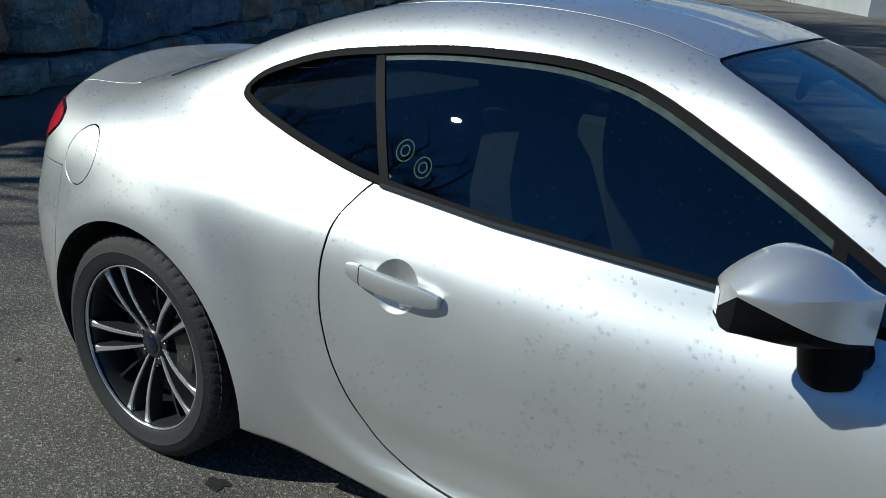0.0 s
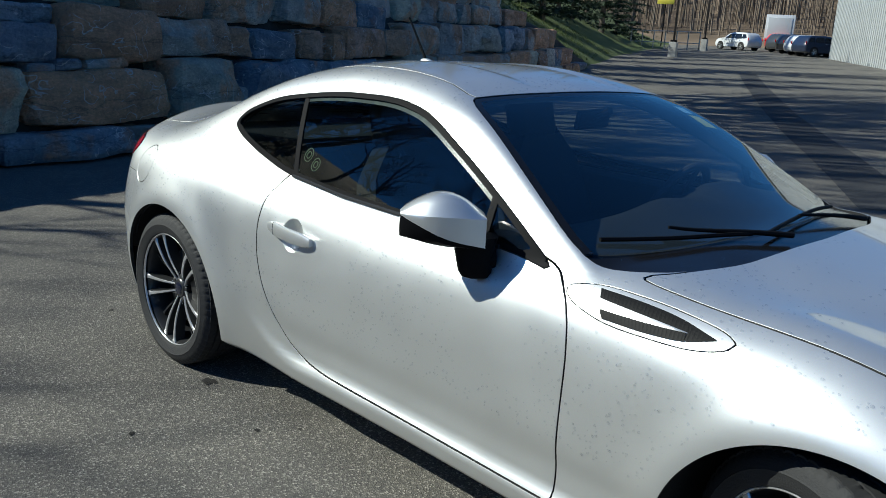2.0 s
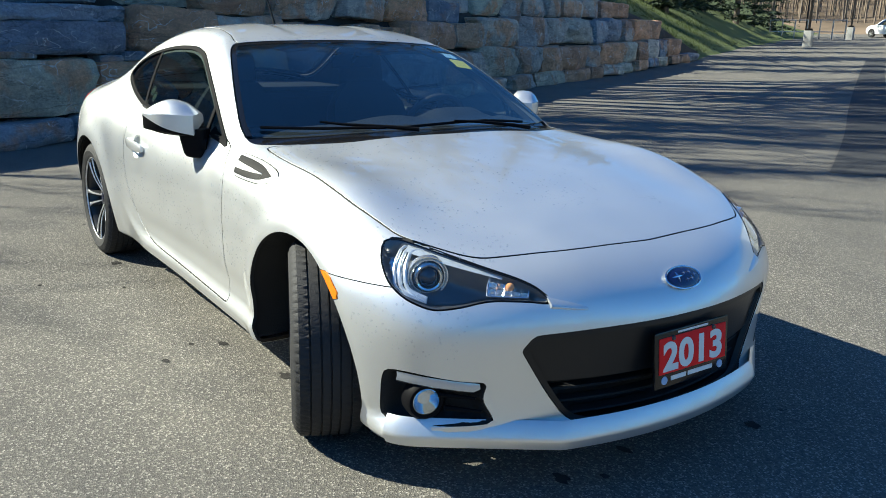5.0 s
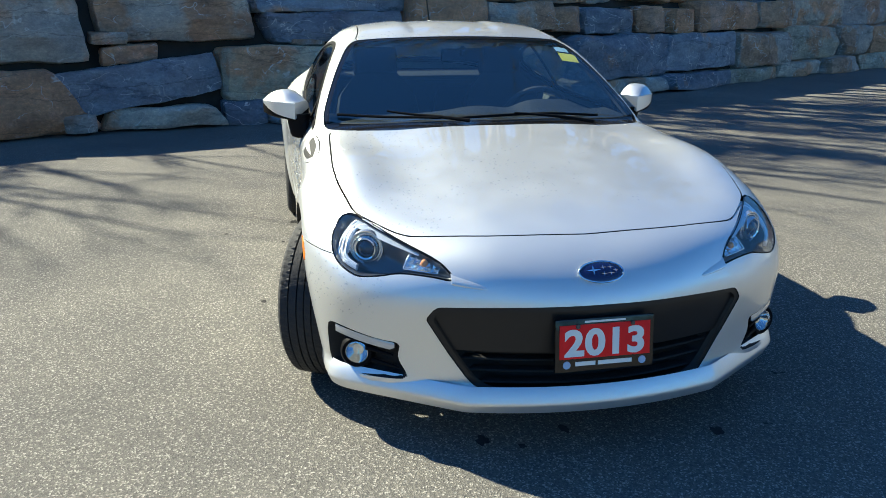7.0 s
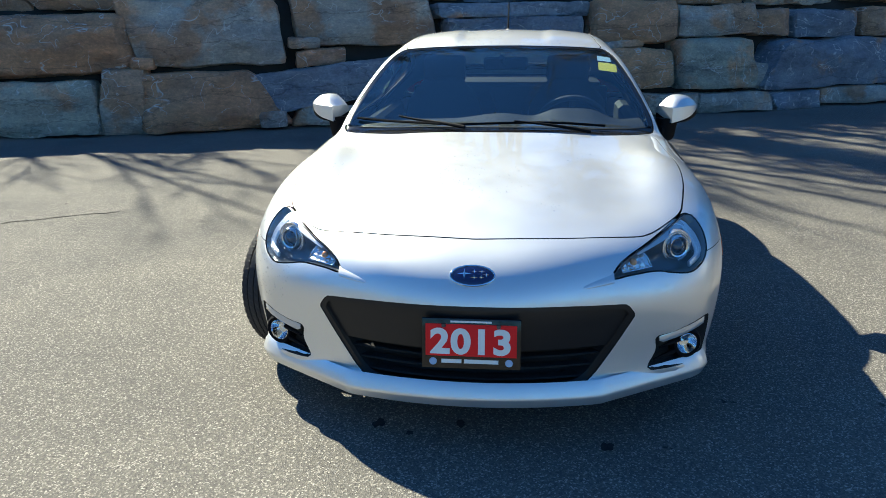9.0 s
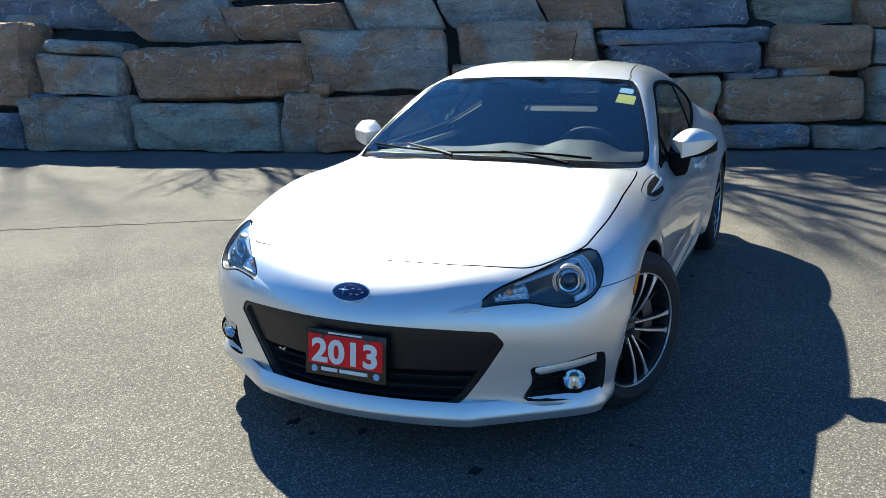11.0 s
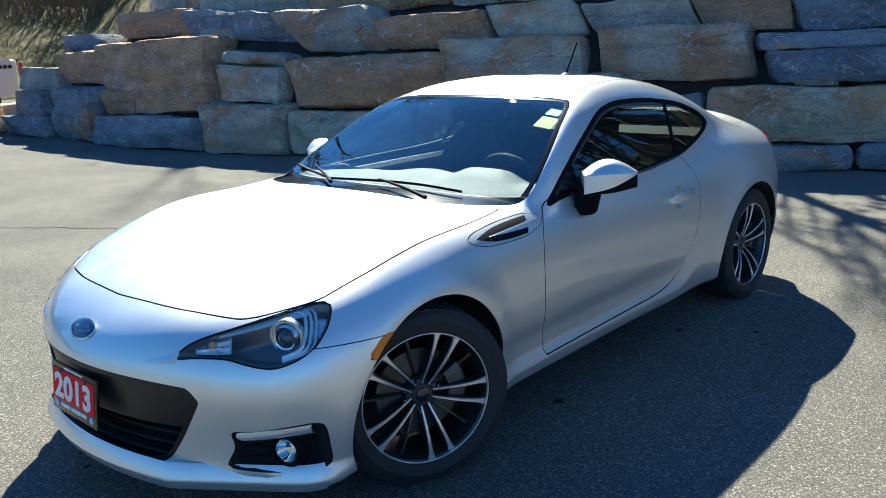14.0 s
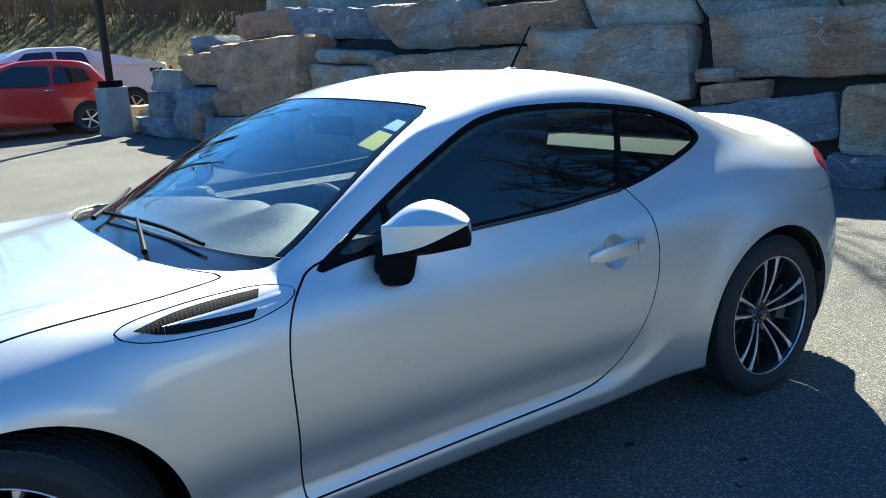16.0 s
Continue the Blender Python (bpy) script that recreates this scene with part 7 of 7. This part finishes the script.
def build_lip():
    """The bladed lip under the front bumper, standing out with a crisp edge."""
    a = np.radians(np.linspace(-89, 89, 121))
    way = np.stack([np.cos(a), np.sin(a), 0 * a], -1)
    p = cast(np.tile([1.72, 0, 0.190], (len(a), 1)), way)
    n = car_normal(p)
    n[:, 2] = 0
    n /= np.linalg.norm(n, axis=1, keepdims=True)
    bm = bmesh.new()
    rows = []
    for q, m in zip(p, n):
        rows.append([bm.verts.new((q[0] + m[0] * o, q[1] + m[1] * o, z)) for o, z in ((-0.012, 0.236), (0.001, 0.218), (0.009, 0.192), (0.011, 0.185), (0.009, 0.178), (-0.003, 0.152), (-0.06, 0.146))])
    for r, q in zip(rows, rows[1:]):
        for k in range(6):
            bm.faces.new((r[k], r[k + 1], q[k + 1], q[k]))
    bm.faces.new(rows[0][::-1])
    bm.faces.new(rows[-1])
    part("front_lip", bm, PAINT, car, "silver lip under the front bumper")


def build_lamp_fins():
    """A painted crest that runs on from the inner tip of each headlamp."""
    bm = bmesh.new()
    rows = []
    for i in range(15):
        t = i / 14
        y, z = 0.452 - 0.104 * t, 0.566 - 0.016 * t
        k = (1 - t) ** 0.42
        rows.append([bm.verts.new((nose_at(y, z + dz) + out, y, z + dz)) for dz, out in ((0.020 * k + 0.001, -0.002), (0.004 * k, 0.011 * k - 0.001), (-0.003 * k, 0.010 * k - 0.001), (-0.010 * k - 0.001, -0.002))])
    for a, b in zip(rows, rows[1:]):
        for k in range(3):
            bm.faces.new((a[k], a[k + 1], b[k + 1], b[k]))
    bm.faces.new(rows[0])
    twice("lamp_fin", bm, PAINT, [car, car], "silver crest beside the headlamp")


build_lip()
build_lamp_fins()
build_mirrors()
build_vents()
build_handles()
build_front()
build_headlamps()
build_wipers()
build_antenna()
build_cabin()
build_drops()

# ---------------------------------------------------------------- yard: parked vehicles, lamp posts, building, fence
AUTOGLASS = simple("dark_auto_glass", (0.015, 0.018, 0.02), 0.05, coat=0.5)


def filleted(poly, reach):
    """The outline with small rounded corners."""
    out = []
    for i, q in enumerate(poly):
        p, a, b = Vector(q), Vector(poly[i - 1]), Vector(poly[(i + 1) % len(poly)])
        ra, rb = min(reach, (a - p).length * 0.45), min(reach, (b - p).length * 0.45)
        u, v = p + (a - p).normalized() * ra, p + (b - p).normalized() * rb
        for t in (0.0, 0.33, 0.67, 1.0):
            out.append(tuple(u * (1 - t) ** 2 + p * (2 * t * (1 - t)) + v * t * t))
    return np.array(out)


def vehicle(name, label, group, width, belt, profile, windows, wheels, radius, paint, tail=None, stripe=None):
    """A parked vehicle from its side outline; x points ahead. Returns the thing."""
    thing = tagged(new(name), label, "car" if "truck" not in name else "truck", group)

    def half(z):
        return width / 2 * (1 - 0.22 * max(0, z - belt) / 0.55 - 0.10 * max(0, 0.5 - z))

    prof = filleted(profile, 0.16)
    cx, cz = prof[:, 0].mean(), prof[:, 1].mean()
    bm = bmesh.new()
    rows = []
    for s, shrink in ((-1.0, 0.955), (-0.985, 0.975), (-0.93, 0.992), (-0.6, 1.0), (0, 1.004), (0.6, 1.0), (0.93, 0.992), (0.985, 0.975), (1.0, 0.955)):
        row = []
        for x, z in prof:
            px, pz = cx + (x - cx) * (shrink - 0.035 * s * s * (1 if abs(x) > 0.8 * abs(prof[:, 0]).max() else 0)), cz + (z - cz) * shrink
            row.append(bm.verts.new((px, s * half(pz), pz)))
        rows.append(row)
    for a, b in zip(rows, rows[1:]):
        for i in range(len(prof)):
            j = (i + 1) % len(prof)
            bm.faces.new((a[i], a[j], b[j], b[i]))
    ends = [bm.faces.new(rows[0][::-1]), bm.faces.new(rows[-1])]
    bmesh.ops.triangulate(bm, faces=ends)
    part("body", bm, paint, thing)
    for sy in (-1, 1):
        for poly in windows:
            bm = bmesh.new()
            pts = filleted(poly, 0.06)
            front = [bm.verts.new((x, sy * (half(z) + 0.006), z)) for x, z in pts]
            back = [bm.verts.new((x, sy * (half(z) - 0.03), z)) for x, z in pts]
            f = bm.faces.new(front)
            for i in range(len(pts)):
                j = (i + 1) % len(pts)
                bm.faces.new((front[i], front[j], back[j], back[i]))
            bmesh.ops.triangulate(bm, faces=[f])
            part("side_window", bm, AUTOGLASS, thing, smooth=False)
        for wx in wheels:
            bm = bmesh.new()
            rod(bm, (wx, sy * (width / 2 - 0.10), radius + 0.03), (wx, sy * (width / 2 + 0.004), radius + 0.03), radius * 1.16, radius * 1.16, 32)
            part("wheel_arch", bm, LINER, thing)
            w = new("wheel")
            w.parent = thing
            w.matrix_basis = pose(wx, sy * (width / 2 - 0.09), radius, 0, 0, 0 if sy > 0 else 180)
            bm = bmesh.new()
            v, f = lathe([(radius * 0.66, 0.10), (radius * 0.9, 0.108), (radius, 0.085), (radius, -0.10), (radius * 0.66, -0.10)], 32)
            add(bm, v, f)
            part("tyre", bm, RUBBER, w)
            bm = bmesh.new()
            v, f = lathe([(radius * 0.67, 0.10), (radius * 0.60, 0.085), (radius * 0.58, 0.03)], 28)
            add(bm, v, f)
            for k in range(5):
                a = 2 * math.pi * k / 5
                rod(bm, (0, 0.07, 0), (radius * 0.62 * math.cos(a), 0.09, radius * 0.62 * math.sin(a)), radius * 0.10, radius * 0.08, 6)
            part("rim", bm, MACHINED, w)
        if tail:
            x, z, w2, h2 = tail
            bm = bmesh.new()
            box(bm, (w2, 0.05, h2), pose(x, sy * (half(z) - 0.015), z), 0.01)
            part("tail_lamp", bm, REDLENS, thing)
        if stripe:
            x, z = stripe
            for k in range(3):
                bm = bmesh.new()
                box(bm, (0.10, 0.008, 0.085), pose(x + 0.13 * k, sy * (half(z) + 0.004), z, 0, 14, 0), 0.0)
                part("side_mark", bm, GLOSSBLACK, thing)
        bm = bmesh.new()
        hx = windows[0][0][0] if windows else 0
        box(bm, (0.16, 0.03, 0.03), pose(hx + 0.05, sy * (half(belt - 0.1) + 0.01), belt - 0.1), 0.01)
        part("door_handle", bm, CHROME, thing)
    return thing


HATCH = [(-1.70, 0.35), (-1.76, 0.55), (-1.74, 0.82), (-1.64, 1.02), (-1.46, 1.30), (-1.22, 1.44), (-0.6, 1.50), (0.0, 1.48), (0.36, 1.38), (0.86, 1.03), (1.05, 0.96), (1.5, 0.86), (1.70, 0.70), (1.77, 0.5), (1.72, 0.26), (-1.6, 0.24)]
HATCH_GLASS = [[(-0.48, 0.99), (-0.52, 1.36), (0.14, 1.38), (0.42, 1.26), (0.76, 1.00)], [(-1.28, 1.04), (-1.18, 1.28), (-0.62, 1.36), (-0.56, 1.0)]]
PICKUP = [(-2.93, 0.56), (-2.95, 1.42), (-2.9, 1.46), (-1.10, 1.46), (-1.02, 1.52), (-0.88, 1.88), (-0.6, 1.96), (0.6, 1.96), (0.98, 1.84), (1.5, 1.38), (2.68, 1.24), (2.9, 1.08), (2.95, 0.62), (2.8, 0.46), (-2.8, 0.50)]
PICKUP_GLASS = [[(-0.80, 1.46), (-0.68, 1.80), (-0.02, 1.84), (-0.02, 1.43)], [(0.06, 1.43), (0.06, 1.84), (0.70, 1.82), (1.22, 1.42)]]
WAGON = [(-2.25, 0.40), (-2.32, 0.8), (-2.2, 1.1), (-1.95, 1.5), (-1.6, 1.64), (-0.4, 1.68), (0.3, 1.62), (0.95, 1.14), (1.9, 1.02), (2.25, 0.8), (2.3, 0.45), (2.1, 0.28), (-2.1, 0.28)]
WAGON_GLASS = [[(-0.35, 1.10), (-0.35, 1.52), (0.28, 1.50), (0.80, 1.10)], [(-1.25, 1.12), (-1.2, 1.52), (-0.45, 1.53), (-0.45, 1.10)], [(-1.95, 1.16), (-1.75, 1.48), (-1.35, 1.52), (-1.35, 1.13)]]


def auto_paint(name, color):
    return simple(name, color, 0.28, coat=1.0, bump_scale=30, bump_strength=0.01)


def build_vehicles():
    red = auto_paint("red_auto_paint", (0.55, 0.018, 0.02))
    white = auto_paint("white_auto_paint", (0.72, 0.73, 0.74))
    grey = auto_paint("dark_grey_auto_paint", (0.05, 0.055, 0.06))
    t = vehicle("hatchback", "small glossy red three-door hatchback parked on asphalt", "parked cars", 1.63, 1.0, HATCH, HATCH_GLASS, (-1.15, 1.15), 0.29, red, (-1.69, 0.86, 0.06, 0.2))
    t.matrix_basis = pose(-1.22, -16.05, float(ground_z(0, -16.0)), 0, 0, 7)
    t = vehicle("pickup_truck", "white crew-cab pickup truck parked behind a red hatchback", "parked cars", 2.0, 1.42, PICKUP, PICKUP_GLASS, (-1.80, 1.85), 0.39, white, (-2.90, 1.20, 0.10, 0.34), (-2.62, 1.28))
    t.matrix_basis = pose(-2.34, -18.64, float(ground_z(0, -18.64)) - 0.02, 0, 0, 8) @ Matrix.Scale(0.90, 4)
    far = [("suv", "white sport utility vehicle parked far down the yard", white, 116.9, 81, 160, WAGON), ("suv", "dark grey sport utility vehicle in a far row of cars", grey, 113.85, 79, 70, WAGON),
           ("suv", "black sport utility vehicle in a far row of cars", auto_paint("black_auto_paint", (0.012, 0.012, 0.014)), 113.2, 76, 66, WAGON),
           ("suv", "white sport utility vehicle in a far row of cars", white, 112.65, 73, 62, WAGON), ("suv", "dark blue sport utility vehicle in a far row of cars", auto_paint("dark_blue_auto_paint", (0.02, 0.03, 0.06)), 112.15, 71, 60, WAGON),
           ("suv", "red sport utility vehicle half hidden behind a row of cars", red, 114.0, 84, 74, WAGON)]
    for name, label, paint, az, d, turn, prof in far:
        x, y = 2.64 + d * math.cos(radians(az)), -2.22 + d * math.sin(radians(az))
        t = vehicle(name, label, "parked cars", 1.85, 1.1, prof, WAGON_GLASS, (-1.35, 1.40), 0.35, paint, (-2.2, 1.05, 0.1, 0.25))
        t.matrix_basis = pose(x, y, float(ground_z(x, y)), 0, 0, turn) @ Matrix.Scale(0.92, 4)
    # a box van
    x, y = 2.64 + 86 * math.cos(radians(114.5)), -2.22 + 86 * math.sin(radians(114.5))
    van = tagged(new("box_truck"), "white box truck parked far down the yard", "truck", "parked cars")
    van.matrix_basis = pose(x, y, float(ground_z(x, y)), 0, 0, 112)
    bm = bmesh.new()
    box(bm, (4.4, 2.45, 2.3), pose(-0.6, 0, 1.95), 0.04)
    part("cargo_box", bm, white, van)
    bm = bmesh.new()
    box(bm, (0.06, 2.0, 1.9), pose(-2.82, 0, 1.9), 0.02)
    part("rear_door", bm, simple("grey_roller_door", (0.5, 0.52, 0.54), 0.5), van)
    bm = bmesh.new()
    box(bm, (1.9, 2.1, 1.5), pose(2.6, 0, 1.15), 0.2, 3)
    part("cab", bm, white, van)
    for wx in (-1.6, 2.4):
        for sy in (-1, 1):
            bm = bmesh.new()
            rod(bm, (wx, sy * 0.75, 0.4), (wx, sy * 1.05, 0.4), 0.4, 0.4, 24)
            part("wheel", bm, RUBBER, van)


def lamp_post(x, y, tall=6.4, sign=False):
    t = tagged(new("lamp_post"), "dark square lamp post on a concrete base", "lamp post", "lamp posts")
    t.matrix_basis = pose(x, y, float(ground_z(x, y)), 0, 0, 14)
    bm = bmesh.new()
    box(bm, (0.46, 0.46, 1.03), pose(0, 0, 0.415), 0.02)
    part("concrete_base", bm, simple("cast_concrete", (0.33, 0.33, 0.32), 0.85, bump_scale=25, bump_strength=0.5, vary=0.2), t, "weathered grey concrete base")
    bm = bmesh.new()
    box(bm, (0.34, 0.34, 0.13), pose(0, 0, 0.99), 0.01)
    part("base_cover", bm, TRIM, t)
    bm = bmesh.new()
    box(bm, (0.115, 0.115, tall), pose(0, 0, 1.05 + tall / 2), 0.008)
    part("post", bm, simple("dark_bronze", (0.025, 0.022, 0.02), 0.5, 0.4), t)
    if sign:
        bm = bmesh.new()
        box(bm, (0.22, 0.012, 0.42), pose(0.0, 0.07, 2.98), 0.004)
        part("small_sign", bm, WHITE, t, "small white sign")


def build_building():
    """A pale metal-clad building beside the yard."""
    ob = tagged(new("building"), "pale grey metal-clad commercial building with ribbed walls", "building")
    cx, cy = -22.3, 60.5
    z = float(ground_z(cx, cy))
    ob.matrix_basis = pose(cx, cy, z - 0.6, 0, 0, -57.7)
    metal = simple("pale_grey_cladding", (0.46, 0.48, 0.48), 0.5, 0.1, bump_scale=6, bump_strength=0.1, vary=0.12)
    bm = bmesh.new()
    box(bm, (34, 20, 9.5), pose(17.0, 10.0, 4.0), 0.0)
    part("wall", bm, metal, ob)
    bm = bmesh.new()
    box(bm, (34.4, 20.4, 0.25), pose(17.0, 10.0, 8.8), 0.02)
    part("roof", bm, simple("roof_edge", (0.2, 0.21, 0.22), 0.5), ob)
    for i in range(60):
        bm = bmesh.new() if i == 0 else None
        if bm is not None:
            box(bm, (0.05, 0.05, 9.2), pose(0, 0, 4.0), 0.01)
            rib = bm_mesh("rib", bm, metal)
        r = new("rib", rib)
        r.parent = ob
        r.matrix_basis = pose(0.3 + 0.45 * i, -0.02, 0)


def build_fence():
    t = tagged(new("fence"), "galvanised chain-link fence with pipe rails at the yard's end", "fence")
    metal = simple("galvanised_pipe", (0.45, 0.46, 0.47), 0.4, 0.8)
    a0, a1, d = 119.3, 123.6, 74
    pts = [(2.64 + d * math.cos(radians(a0 + (a1 - a0) * i / 6)), -2.22 + d * math.sin(radians(a0 + (a1 - a0) * i / 6))) for i in range(7)]
    for x, y in pts:
        bm = bmesh.new()
        z = float(ground_z(x, y))
        rod(bm, (x, y, z - 0.1), (x, y, z + 1.5), 0.05, 0.05, 8)
        part("post", bm, metal, t)
    for (xa, ya), (xb, yb) in zip(pts, pts[1:]):
        for h in (0.55, 1.45):
            bm = bmesh.new()
            rod(bm, (xa, ya, float(ground_z(xa, ya)) + h), (xb, yb, float(ground_z(xb, yb)) + h), 0.035, 0.035, 6)
            part("rail", bm, metal, t)
    x, y = 2.64 + 82 * math.cos(radians(121.6)), -2.22 + 82 * math.sin(radians(121.6))
    s = tagged(new("yellow_sign"), "yellow board on a post beyond the fence", "sign")
    s.matrix_basis = pose(x, y, float(ground_z(x, y)), 0, 0, 30)
    bm = bmesh.new()
    box(bm, (1.5, 0.08, 0.45), pose(0, 0, 4.0), 0.02)
    part("board", bm, YELLOW, s)
    bm = bmesh.new()
    rod(bm, (0, 0.08, -0.1), (0, 0.08, 3.9), 0.06)
    part("post", bm, TRIM, s)


build_vehicles()
lamp_post(-2.72, -14.50, 3.4, True)
for az, d in ((121.1, 56), (119.0, 73)):
    lamp_post(2.64 + d * math.cos(radians(az)), -2.22 + d * math.sin(radians(az)))
build_building()
build_fence()

# ---------------------------------------------------------------- stones of the wall
build_wall()
